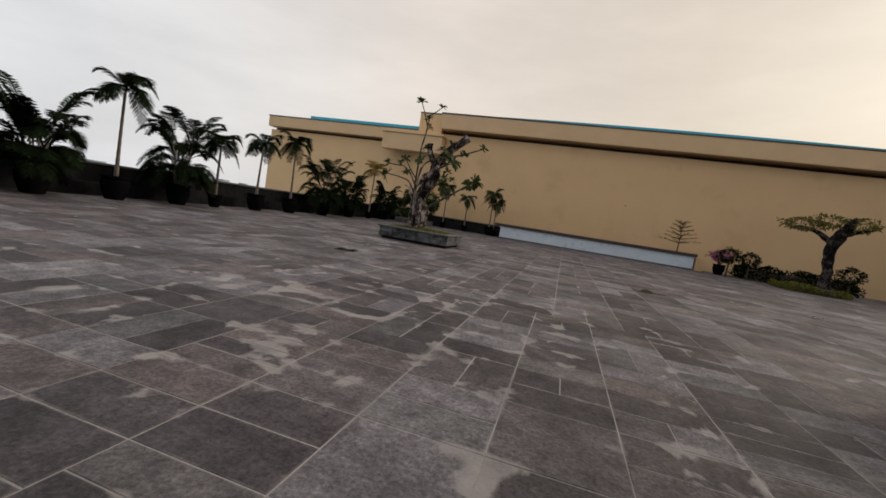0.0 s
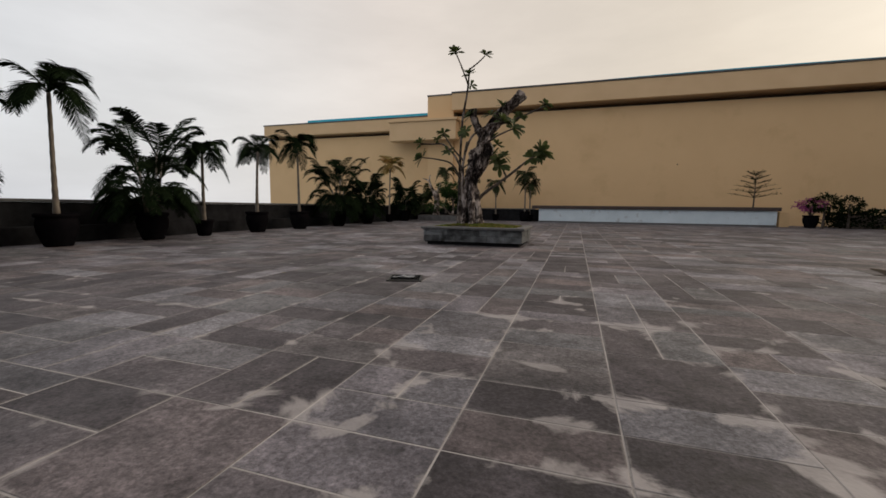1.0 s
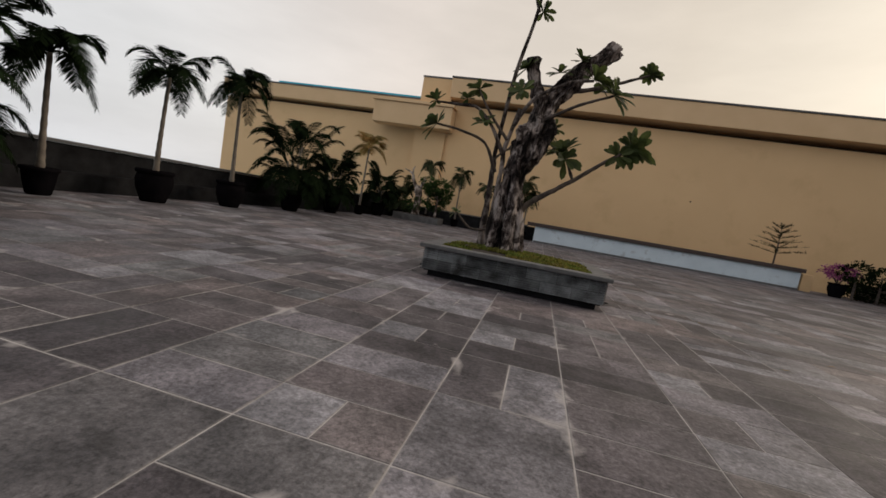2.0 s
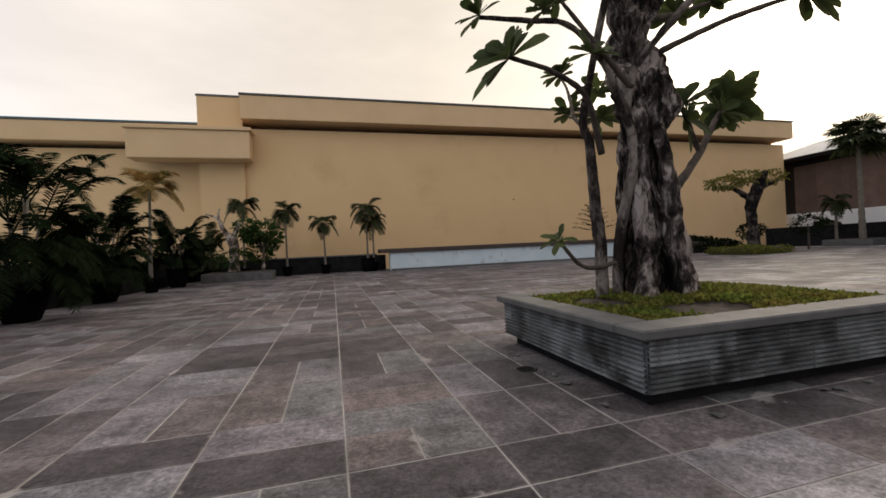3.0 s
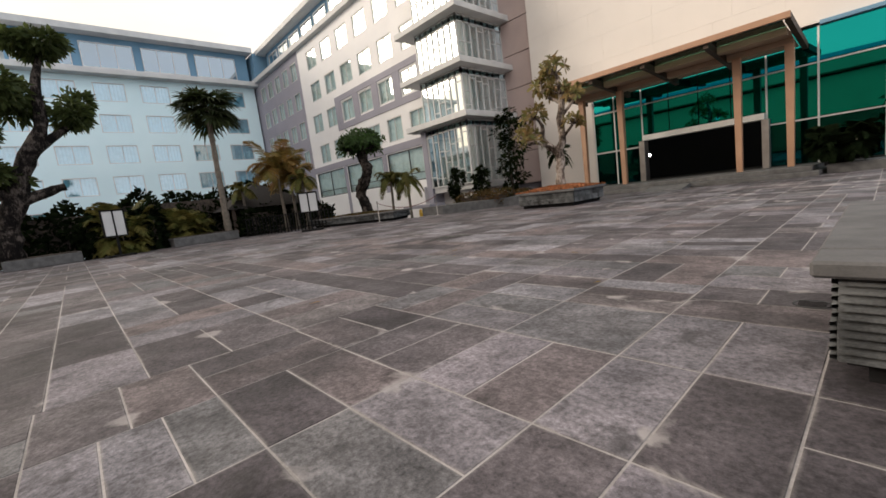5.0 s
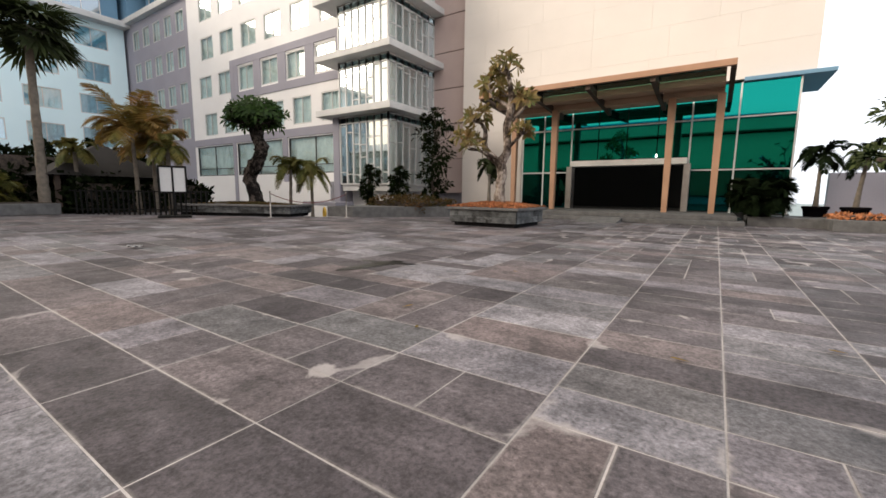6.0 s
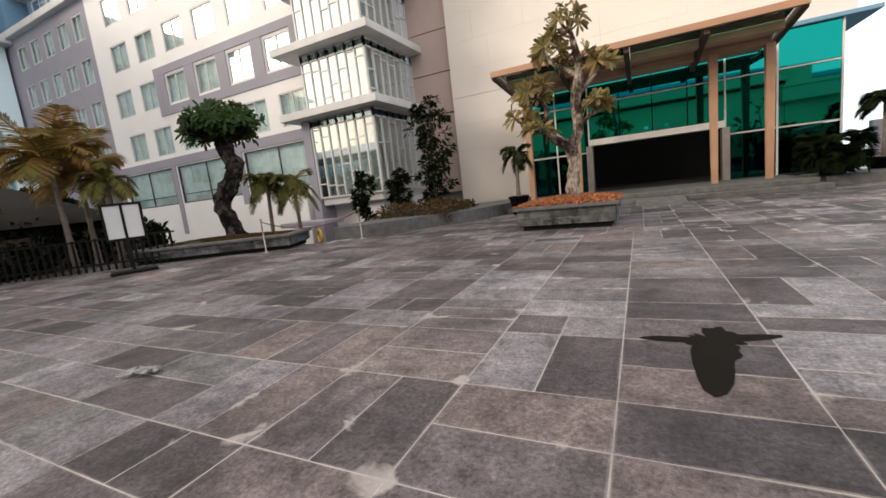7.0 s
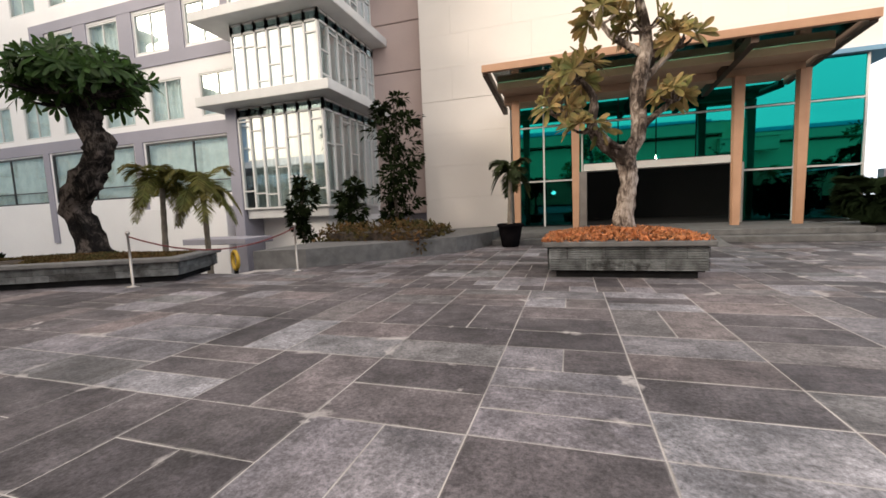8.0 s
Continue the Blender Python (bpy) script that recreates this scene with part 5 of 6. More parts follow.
    tufts = [((-0.42, 1.1, 3.08), (-0.8, -0.3, 0.5), 13, 0.46), ((-0.6, 1.4, 3.64), (-0.5, 0, 0.8), 9, 0.30), ((0.1, 1.3, 3.72), (-0.2, 0, 1), 8, 0.28), ((0.55, 1.2, 3.25), (-0.2, -0.6, 0.6), 8, 0.30),
             ((3.7, 2.3, 3.32), (0.6, 0.3, 0.7), 20, 0.56), ((2.27, 1.76, 2.97), (-0.3, -0.3, 0.7), 15, 0.46), ((2.32, 1.74, 2.8), (0.3, -0.5, 0.1), 9, 0.42), ((3.8, 2.6, 5.02), (0.5, 0.3, 0.8), 13, 0.38), ((3.45, 2.2, 3.1), (0.2, -0.5, 0.3), 10, 0.42),
             ((2.95, 0.75, 3.92), (0.5, -0.4, 0.6), 15, 0.46), ((0.25, 1.5, 1.32), (-0.6, -0.2, 0.8), 6, 0.24), ((0.8, 1.15, 6.67), (-0.3, 0, 1), 12, 0.34), ((1.84, 1.15, 6.47), (0.4, 0, 1), 12, 0.34), ((1.28, 1.15, 5.9), (0, -0.3, 1), 11, 0.34), ((1.36, 1.15, 5.5), (0.5, 0.2, 0.5), 9, 0.30),
             ((2.55, 0.8, 4.17), (0.5, -0.2, 0.8), 13, 0.42), ((0.3, 1.4, 3.97), (-0.3, 0.3, 0.9), 11, 0.34), ((1.9, 1.95, 4.65), (-0.1, -0.4, 1), 12, 0.36), ((2.3, 2.1, 5.0), (0.1, -0.3, 1), 10, 0.32), ((1.2, 1.7, 4.6), (-0.5, -0.5, 0.6), 12, 0.34), ((2.9, 2.4, 4.6), (0.3, 0.4, 0.7), 11, 0.36), ((3.62, 2.3, 3.2), (0.4, 0.4, 0.1), 10, 0.42), ((1.25, 0.95, 3.9), (-0.2, -0.8, 0.4), 10, 0.34),
             ((1.72, 3.46, 3.42), (0.0, 0.2, 0.9), 13, 0.38), ((2.17, 3.39, 3.35), (0.3, 0.1, 0.9), 13, 0.36), ((1.67, 3.58, 4.1), (-0.2, 0.2, 0.9), 13, 0.36), ((1.80, 2.75, 3.12), (0.2, -0.1, 0.9), 13, 0.34), ((1.95, 3.2, 3.75), (0.2, 0.2, 0.9), 11, 0.34), ((1.45, 2.3, 3.3), (0.0, 0.2, 0.9), 9, 0.3)]
    for pos, d, n, ln in tufts:
        bm = bmesh.new()
        rosette(bm, pos, d, n + 5, ln * 0.92, ln * 0.37, r)
        p("leaf_tuft", bm, M_LEAF)


frangipani_old()


def tuft_tree(name, label, at, trunk, limbs, tips, leaf_mat, bark, size, per, seed, wob=0.25):
    """A small tree: trunk and limbs as (x, y, z, r) from at, tufts at the tips ((x, y, z), spread, count)."""
    root = thing(name, label, "tree", "trees", at=at)
    r = random.Random(seed)
    bm = bmesh.new()
    limb(bm, trunk, 34, 16, wob, seed, 4.0)
    part("trunk", bm, bark, root, "", True)
    for pts in limbs:
        bm = bmesh.new()
        limb(bm, pts, 12, 9, wob * 0.7, seed + 1, 6)
        part("limb", bm, bark, root, "", True)
    bm = bmesh.new()
    tw = bmesh.new()
    for (x, y, z), sp, cnt in tips:
        for _ in range(cnt):
            v = Vector((r.gauss(0, 1), r.gauss(0, 1), abs(r.gauss(0, 0.8)) + 0.1)).normalized()
            q = Vector((x + v.x * sp[0] * r.uniform(0.55, 1), y + v.y * sp[1] * r.uniform(0.55, 1), z + v.z * sp[2] * r.uniform(0.5, 1)))
            rosette(bm, q, v, per, size, size * 0.3, r)
            ring_tube(tw, [Vector((x, y, z - 0.1 * sp[2])), q.lerp(Vector((x, y, z)), 0.45) - Vector((0, 0, 0.05)), q], [0.03, 0.022, 0.012], 5, cap=False)
    part("crown", bm, leaf_mat, root)
    part("twig", tw, bark, root)["kind"] = "stuff"
    return root


drive_side(tuft_tree("frangipani_tree", "frangipani with reddening leaves in the orange-covered planter", (11.3, -7.8, 0.5),
          [(0, 0, 0, 0.20), (0.03, 0, 0.45, 0.145), (-0.03, 0, 0.95, 0.14), (0.02, 0, 1.40, 0.155), (0.0, 0, 1.55, 0.13)],
          [[(0, 0, 1.30, 0.13), (0.30, 0.05, 1.58, 0.12), (0.52, 0.08, 1.85, 0.10), (0.50, 0.10, 2.35, 0.06), (0.80, 0.15, 2.75, 0.035)],
           [(0, 0, 1.35, 0.13), (-0.20, 0, 1.75, 0.12), (-0.16, 0, 2.40, 0.12), (-0.30, 0, 3.05, 0.10), (-0.20, 0, 3.7, 0.07), (-0.10, 0, 4.15, 0.03)],
           [(-0.16, 0, 2.45, 0.07), (-0.55, -0.1, 2.85, 0.05), (-0.85, -0.1, 3.15, 0.03)], [(-0.26, 0, 2.95, 0.07), (0.25, 0.1, 3.3, 0.05), (0.45, 0.1, 3.65, 0.03)],
           [(-0.2, 0, 1.8, 0.06), (-0.5, 0, 2.05, 0.045), (-0.72, 0.05, 2.25, 0.03)], [(0.5, 0.1, 2.0, 0.06), (0.85, 0.2, 2.1, 0.045), (1.10, 0.25, 2.2, 0.03)], [(0.1, 0.1, 1.5, 0.05), (0.45, 0.45, 1.7, 0.04), (0.7, 0.6, 1.8, 0.025)]],
          [((0.80, 0.15, 2.65), (0.50, 0.45, 0.45), 9), ((-0.10, 0, 4.0), (0.50, 0.5, 0.55), 11), ((-0.80, -0.1, 3.05), (0.35, 0.4, 0.40), 6), ((0.42, 0.1, 3.5), (0.45, 0.4, 0.45), 8), ((-0.68, 0.05, 2.2), (0.30, 0.3, 0.28), 5),
           ((1.08, 0.25, 2.1), (0.38, 0.4, 0.30), 6), ((0.65, 0.55, 1.75), (0.30, 0.3, 0.2), 4), ((-0.25, 0.1, 3.3), (0.35, 0.4, 0.35), 5)],
          M_LEAF_RED, M_BARK_PALE, 0.31, 13, 31, 0.32))

P3 = drive_side(grooved_planter("stone_planter", "long low grey stone planter holding a bonsai-like tree", 19.15, -6.68, 24.05, -4.88, 0.45, M_SHRUB_RED, "terrace planters", False, 25))
drive_side(tuft_tree("umbrella_tree", "dense umbrella-crowned tree with a contorted dark trunk", (21.75, -6.35, 0.4),
          [(0, 0, 0, 0.36), (0.10, 0, 0.35, 0.25), (0.28, 0, 0.75, 0.26), (0.34, 0.05, 1.15, 0.21), (0.05, 0, 1.55, 0.26), (-0.32, 0, 1.95, 0.20), (-0.50, 0, 2.25, 0.27), (-0.30, 0, 2.65, 0.19), (-0.20, 0, 3.0, 0.20), (-0.35, 0, 3.3, 0.15)],
          [[(-0.35, 0, 3.1, 0.14), (-0.8, 0.2, 3.5, 0.08), (-1.2, 0.2, 3.75, 0.05)], [(-0.3, 0, 3.1, 0.14), (0.3, -0.2, 3.55, 0.09), (0.8, -0.2, 3.8, 0.05)], [(-0.35, 0, 3.2, 0.12), (-0.2, 0.6, 3.7, 0.07)], [(-0.35, 0, 3.2, 0.12), (-0.4, -0.7, 3.7, 0.07)], [(-0.5, 0, 2.3, 0.12), (-0.75, 0.1, 2.4, 0.09), (-0.85, 0.1, 2.35, 0.05)]],
          [((-0.28, 0, 3.50), (1.22, 1.15, 0.78), 130), ((-0.85, 0.1, 3.25), (0.62, 0.7, 0.34), 24), ((0.40, 0, 3.20), (0.66, 0.7, 0.38), 26), ((-0.2, 0.6, 3.25), (0.7, 0.6, 0.34), 20), ((-0.2, -0.6, 3.25), (0.7, 0.6, 0.34), 16)],
          M_LEAF_BRIGHT, M_BARK_BLACK, 0.30, 8, 32, 0.62))


def clump_tree(name, label, at, trunk, limbs, crowns, leaf_mat, bark, size, seed):
    root = thing(name, label, "tree", "trees", at=at)
    r = random.Random(seed)
    bm = bmesh.new()
    limb(bm, trunk, 30, 12, 0.3, seed, 2.5)
    part("trunk", bm, bark, root, "", True)
    for pts in limbs:
        bm = bmesh.new()
        limb(bm, pts, 12, 8, 0.2, seed, 4)
        part("limb", bm, bark, root, "", True)
    bm = bmesh.new()
    for c, rad, n in crowns:
        clump(bm, c, rad, n, size, r)
    part("crown", bm, leaf_mat, root)
    return root


def ragged_pads(pads, seed):
    """Break each leaf pad into a few uneven smaller ones."""
    r = random.Random(seed)
    out = []
    for (x, y, z), (a, b, c), n in pads:
        for _ in range(6):
            k = r.uniform(0.35, 0.62)
            out.append(((x + r.uniform(-0.6, 0.6) * a, y + r.uniform(-0.62, 0.62) * b, z + r.uniform(-0.5, 0.6) * c), (a * k, b * k, c * k * 1.15), int(n / 5)))
    return out


drive_side(clump_tree("bonsai_tree", "tall cloud-pruned tree with leaf pads on a leaning trunk", (27.8, 7.2, 0.3),
           [(0, 0, 0, 0.55), (0.1, -0.20, 1.4, 0.40), (0, -0.7, 2.6, 0.40), (0, -1.0, 3.6, 0.30), (0.1, -1.5, 4.6, 0.34), (0, -2.0, 5.6, 0.22), (0, -2.1, 7.2, 0.18), (0, -2.5, 8.7, 0.08)],
           [[(0, -0.6, 2.6, 0.28), (0, 0.6, 3.4, 0.16), (0, 1.5, 4.2, 0.08)], [(0, -1.4, 4.4, 0.25), (0.2, -2.6, 5.4, 0.14), (0.2, -3.4, 6.0, 0.06)], [(0, -0.7, 2.4, 0.24), (0.1, -1.9, 2.9, 0.18), (0.1, -2.3, 3.0, 0.16)], [(0, 0.3, 3.2, 0.14), (0.3, 0.7, 4.4, 0.09), (0.3, 0.6, 5.2, 0.05)]],
           ragged_pads([((0, 1.2, 4.5), (1.3, 1.6, 1.0), 1300), ((0, 0.3, 5.4), (1.0, 1.0, 0.7), 700), ((0, -1.6, 6.7), (1.1, 1.4, 0.8), 1200), ((0.2, -3.3, 6.3), (0.9, 1.0, 0.8), 800), ((0, -2.5, 8.9), (1.0, 1.4, 0.6), 1000), ((0, -0.2, 3.6), (0.9, 1.0, 0.6), 500)], 3),
           M_LEAF, M_BARK_BLACK, 0.34, 41))
clump_tree("bonsai_tree", "flat-topped gnarled tree beside the ochre wall", (27.6, 20.3, 0.3),
           [(0, 0, 0, 0.40), (0.05, 0, 1.5, 0.32), (-0.1, 0, 2.8, 0.36), (0.1, -0.2, 4.0, 0.42), (0.5, -0.4, 5.0, 0.30), (0.8, -0.5, 5.6, 0.2)],
           [[(0, 0, 3.6, 0.25), (-1.0, 0.4, 4.4, 0.16), (-2.2, 0.6, 4.7, 0.08)], [(0.2, -0.2, 4.2, 0.22), (1.2, -0.5, 4.7, 0.12), (1.9, -0.6, 4.9, 0.06)]],
           [((-1.9, 0.5, 4.9), (1.5, 1.1, 0.4), 480), ((-0.4, 0.1, 5.3), (1.2, 1.0, 0.4), 300), ((1.3, -0.5, 5.2), (1.1, 0.9, 0.45), 330)],
           M_PALM_YELLOW, M_BARK_BLACK, 0.26, 42)
drive_side(clump_tree("bonsai_tree", "cloud-pruned tree in a planter beside the entrance", (1.3, -13.2, 0.35),
           [(0, 0, 0, 0.20), (0.1, 0, 0.7, 0.15), (0.3, 0, 1.4, 0.13), (-0.1, 0, 2.3, 0.11), (-0.2, 0, 3.2, 0.06)],
           [[(0.3, 0, 1.5, 0.09), (0.8, 0.1, 1.7, 0.05)], [(0, 0, 2.4, 0.08), (0.5, 0, 2.9, 0.04)]],
           [((0.9, 0.1, 1.8), (0.5, 0.5, 0.3), 160), ((0.5, 0, 3.0), (0.65, 0.6, 0.4), 260), ((-0.2, 0, 3.6), (0.7, 0.6, 0.4), 280), ((-0.6, 0, 2.7), (0.5, 0.5, 0.3), 160)],
           M_LEAF, M_BARK_DARK, 0.18, 43))


def pot_meshes():
    big, small = bmesh.new(), bmesh.new()
    lathe(big, [(0.30, 0.0), (0.34, 0.03), (0.36, 0.10), (0.47, 0.42), (0.50, 0.66), (0.47, 0.80), (0.45, 0.84), (0.51, 0.87), (0.52, 0.95), (0.49, 0.97), (0.43, 0.96), (0.42, 0.90)], 28)
    lathe(small, [(0.21, 0.0), (0.24, 0.03), (0.30, 0.34), (0.33, 0.56), (0.37, 0.58), (0.37, 0.65), (0.33, 0.66), (0.31, 0.60)], 24)
    return big, small


def potted_palm(x, y, kind, height, seed, pot="big", leaf_mat=None, z=0.0, label="", group="potted palms"):
    """A palm in a dark pot. kind: single (one stem), bush (many stems), fan."""
    r = random.Random(seed)
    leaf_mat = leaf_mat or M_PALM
    root = thing("potted_palm", label or ("bushy clumping palm in a dark glazed pot" if kind == "bush" else "slender palm with arching fronds in a dark glazed pot"), "palm", group, at=(x, y, z))
    big, small = pot_meshes()
    rim = 0.0
    if pot:
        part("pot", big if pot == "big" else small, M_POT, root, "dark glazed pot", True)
        rim = 0.90 if pot == "big" else 0.60
        bm = bmesh.new()
        rr = 0.43 if pot == "big" else 0.31
        lathe(bm, [(rr, 0), (rr * 0.6, 0.04), (0.05, 0.05)], 16, (0, 0, rim - 0.02))
        part("soil", bm, M_SOIL, root)
    if kind in ("single", "fan"):
        fl = 1.75 if leaf_mat is M_PALM_DRY and height > 2.7 else min(1.45, 0.38 * height)
        lean = r.uniform(-0.12, 0.12), r.uniform(-0.12, 0.12)
        th = height - rim
        bm = bmesh.new()
        q = smooth_path([(0, 0, rim, 0.085), (lean[0] * 0.3, lean[1] * 0.3, rim + th * 0.4, 0.06), (lean[0], lean[1], rim + th, 0.05)], 18)
        rad = [(p[3] if pot else p[3] * (2.3 if height > 5 else 1.25)) * (1.1 if i % 2 else 0.95) for i, p in enumerate(q)]
        ring_tube(bm, [p[:3] for p in q], rad, 10)
        part("trunk", bm, M_PALM_TRUNK, root, "", True)
        top = Vector((lean[0], lean[1], rim + th))
        bm = bmesh.new()
        n = (26 if leaf_mat is M_PALM_DRY and not pot else 15) if kind == "single" else 52
        for i in range(n):
            az = 2.4 * i + r.uniform(-0.3, 0.3)
            if kind == "single":
                up = r.uniform(1.0, 1.65) if i % 2 else r.uniform(0.35, 0.95)
                frond(bm, top + Vector((0, 0, r.uniform(-0.05, 0.12))), az, up, fl * r.uniform(0.82, 1.05), r, 48, 0.024, fl * 0.24, r.uniform(0.8, 1.15) if leaf_mat is M_PALM_DRY else r.uniform(1.15, 1.5))
            else:
                el = r.uniform(-0.9, 1.2)
                d = Vector((math.cos(az), math.sin(az), el)).normalized()
                ln = height * 0.12 * r.uniform(0.8, 1.2)
                q0 = top + d * ln
                ring_tube(bm, [top, top + d * ln * 0.5 + Vector((0, 0, 0.05)), q0], [0.025, 0.02, 0.015], 4, cap=False)
                fan_leaf(bm, q0, d + Vector((0, 0, -0.35)), height * 0.15 * r.uniform(0.85, 1.1), r)
        part("crown", bm, leaf_mat, root)
    else:
        stems = bmesh.new()
        bm = bmesh.new()
        for k in range(8):
            a = 0.8 * k
            d = Vector((math.cos(a), math.sin(a), 0)) * 0.18
            hh = rim + (height - rim) * r.uniform(0.22, 0.5)
            ring_tube(stems, [d + Vector((0, 0, rim - 0.05)), d * 1.5 + Vector((0, 0, (rim + hh) / 2)), d * 2.2 + Vector((0, 0, hh))], [0.035, 0.03, 0.025], 7)
            for i in range(9):
                low = i > 3
                foot = d * 2.2 + Vector((0, 0, rim + (hh - rim) * r.uniform(0.1, 0.6) if low else hh - r.uniform(0, 0.3)))
                frond(bm, foot, a + r.uniform(-1.6, 1.6), r.uniform(0.7, 1.3) if low else r.uniform(1.1, 2.2), (height - rim) * r.uniform(0.30, 0.46), r, 40, 0.030, 0.32, r.uniform(1.0, 1.5))
        part("stem", stems, M_PALM_TRUNK, root, "", True)["kind"] = "stuff"
        part("crown", bm, leaf_mat, root)
    return root


PX = -9.5
for k, (y, kind, h, pot) in enumerate(((-13.6, "bush", 4.6, "big"), (-10.6, "single", 4.6, "big"), (-7.9, "bush", 4.6, "big"), (-5.2, "single", 4.4, "big"), (-2.35, "bush", 5.4, "big"), (-0.2, "single", 3.3, "small"), (2.75, "single", 3.8, "big"), (5.9, "single", 4.5, "big"),
                                       (9.8, "bush", 6.0, "big"), (14.4, "bush", 4.4, "big"), (18.2, "single", 4.5, "small"), (21.4, "bush", 4.4, "big"))):
    potted_palm(PX - (0.4 if y > 12 else 0), y, kind, h, 100 + k, pot, M_PALM_DRY if y == 18.2 else None)
for k, (x, y, kind, h, pot, m) in enumerate(((-5.2, 27.6, "single", 4.3, "small", None), (-2.65, 27.7, "single", 3.5, "small", None), (0.3, 27.2, "single", 4.3, "big", None), (0.75, 27.4, "single", 3.5, "small", None), (-7.9, 27.6, "single", 4.8, "small", None), (-10.0, 26.4, "bush", 3.8, "small", None))):
    potted_palm(x, y, kind, h, 130 + k, pot, m or M_PALM_FAN)

# palms and shrubs along the drive side
for k, (x, y, kind, h, m, lab) in enumerate(((26.8, -0.95, "fan", 6.6, M_PALM_FAN, "tall fan palm with a slim grey trunk"), (31.8, 17.3, "fan", 6.9, M_PALM_FAN, "tall fan palm with a slim grey trunk"), (24.9, -3.3, "single", 3.1, M_PALM_DRY, "feather palm with browning orange fronds"),
                                             (25.9, -4.3, "single", 3.0, M_PALM_DRY, "feather palm with browning orange fronds"), (22.8, -8.7, "single", 3.1, M_PALM_YELLOW, "small palm with yellowing arching fronds"), (21.9, -9.3, "single", 3.0, M_PALM_YELLOW, "small palm with yellowing arching fronds"),
                                             (23.6, -3.9, "single", 2.5, M_PALM_YELLOW, "small palm with yellowing arching fronds"), (27.6, 3.4, "bush", 2.9, M_PALM_YELLOW, "bushy olive palm at the drive edge"), (28.4, 0.6, "bush", 2.7, M_PALM_YELLOW, "bushy olive palm at the drive edge"), (26.9, -2.0, "single", 2.4, M_PALM_YELLOW, "small palm with yellowing arching fronds"), (32.4, 14.6, "single", 3.0, M_PALM_FAN, "dark feather palm below the pavilion"), (32.0, 18.8, "single", 2.8, M_PALM_FAN, "dark feather palm below the pavilion"), (30.8, 11.0, "single", 3.4, M_LEAF_BRIGHT, "small bright green feather palm"), (13.8, -11.9, "single", 2.0, M_PALM_FAN, "small dark palm beside the entrance"),
                                             (4.6, -13.8, "bush", 1.9, None, "low bushy palm beside the entrance"), (3.0, -15.0, "single", 2.3, None, "small palm beside the glass"), (2.1, -14.6, "single", 2.2, None, "small palm beside the glass"), (33.5, 13.6, "bush", 3.6, None, "dense dark clumping palm beside the drive"), (28.6, 2.6, "bush", 3.2, None, "dense dark clumping palm beside the drive"))):
    drive_side(potted_palm(x, y, kind, h, 160 + k, "small" if y < -11 else "", m, -1.1 if 18.8 < x < 23 and y < -7 else 0.0, lab, "garden palms"))


def hedge(name, label, x0, x1, y0, y1, h, n, seed, m=None, size=0.2, z=0.0):
    """A clipped or loose hedge: a dark woody core under many small leaves."""
    r = random.Random(seed)
    root = thing(name, label, "hedge", at=((x0 + x1) / 2, (y0 + y1) / 2, z))
    hx, hy = (x1 - x0) / 2, (y1 - y0) / 2
    core = bmesh.new()
    box(core, -hx * 0.85, hx * 0.85, -hy * 0.85, hy * 0.85, 0, h * 0.8)
    part("core", core, M_BARK_DARK, root)
    bm = bmesh.new()
    for _ in range(n):
        x, y = r.uniform(-hx, hx), r.uniform(-hy, hy)
        top = h * (0.80 + 0.55 * noise.noise(Vector((x * 0.7 + seed, y * 0.7, 0))))
        zz = top * (1 - r.random() ** 2 * 1.0)
        if zz < top * 0.75:
            if r.random() < hx / (hx + hy):
                y = hy * r.choice((-1, 1)) * r.uniform(0.85, 1.05)
            else:
                x = hx * r.choice((-1, 1)) * r.uniform(0.85, 1.05)
        d = Vector((r.uniform(-1, 1), r.uniform(-1, 1), r.uniform(-0.2, 1.0))).normalized()
        s = size * r.uniform(0.6, 1.3)
        sd = d.cross(Vector((r.random(), r.random(), r.random() + 0.1)).normalized()).normalized() * s * 0.3
        p = Vector((x, y, max(zz, 0.02)))
        bm.faces.new([bm.verts.new(c) for c in (p, p + d * s * 0.5 + sd, p + d * s, p + d * s * 0.5 - sd)])
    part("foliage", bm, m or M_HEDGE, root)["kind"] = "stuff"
    return root


drive_side(hedge("hedge", "dense dark hedge screening the hotel's foot", 30.2, 33.0, 4.0, 10.4, 2.6, 6500, 1, size=0.3))
drive_side(hedge("hedge", "dense dark hedge screening the hotel's foot", 29.6, 32.2, -6.0, 3.8, 2.9, 8000, 2, size=0.3))
drive_side(tagged(part("garden_wall", boxed(34.0, 34.5, 9.6, 27.0, -0.05, 1.45, 0.02), M_DARKSTONE), "long low black stone wall below the pavilion", "wall", kind="structure"))
for y0 in (11.2, 13.4, 15.0, 20.6):
    drive_side(hedge("shrub", "dark fringe of shrubs spilling over the black wall", 34.6, 35.6, y0, y0 + 1.1, 2.0, 420, int(y0), M_PALM_FAN, 0.3))
hedge("box_hedge", "low clipped hedge bed beside the ochre wall", 24.6, 28.2, 18.0, 21.6, 0.55, 3500, 4, M_GRASS, 0.14)
hedge("shrub_bed", "mixed low dark shrubs along the ochre wall", 24.2, 33.0, 25.4, 28.0, 1.25, 4600, 5, size=0.22)
drive_side(hedge("flower_bed", "low reddish shrubs in the raised bed", 15.6, 18.6, -12.4, -9.6, 0.75, 3200, 6, M_SHRUB_RED, 0.13, 0.0))
drive_side(hedge("hedge", "dark mixed shrubs behind the drive fence", 26.6, 28.6, -7.0, -1.6, 1.5, 4200, 13, size=0.3))
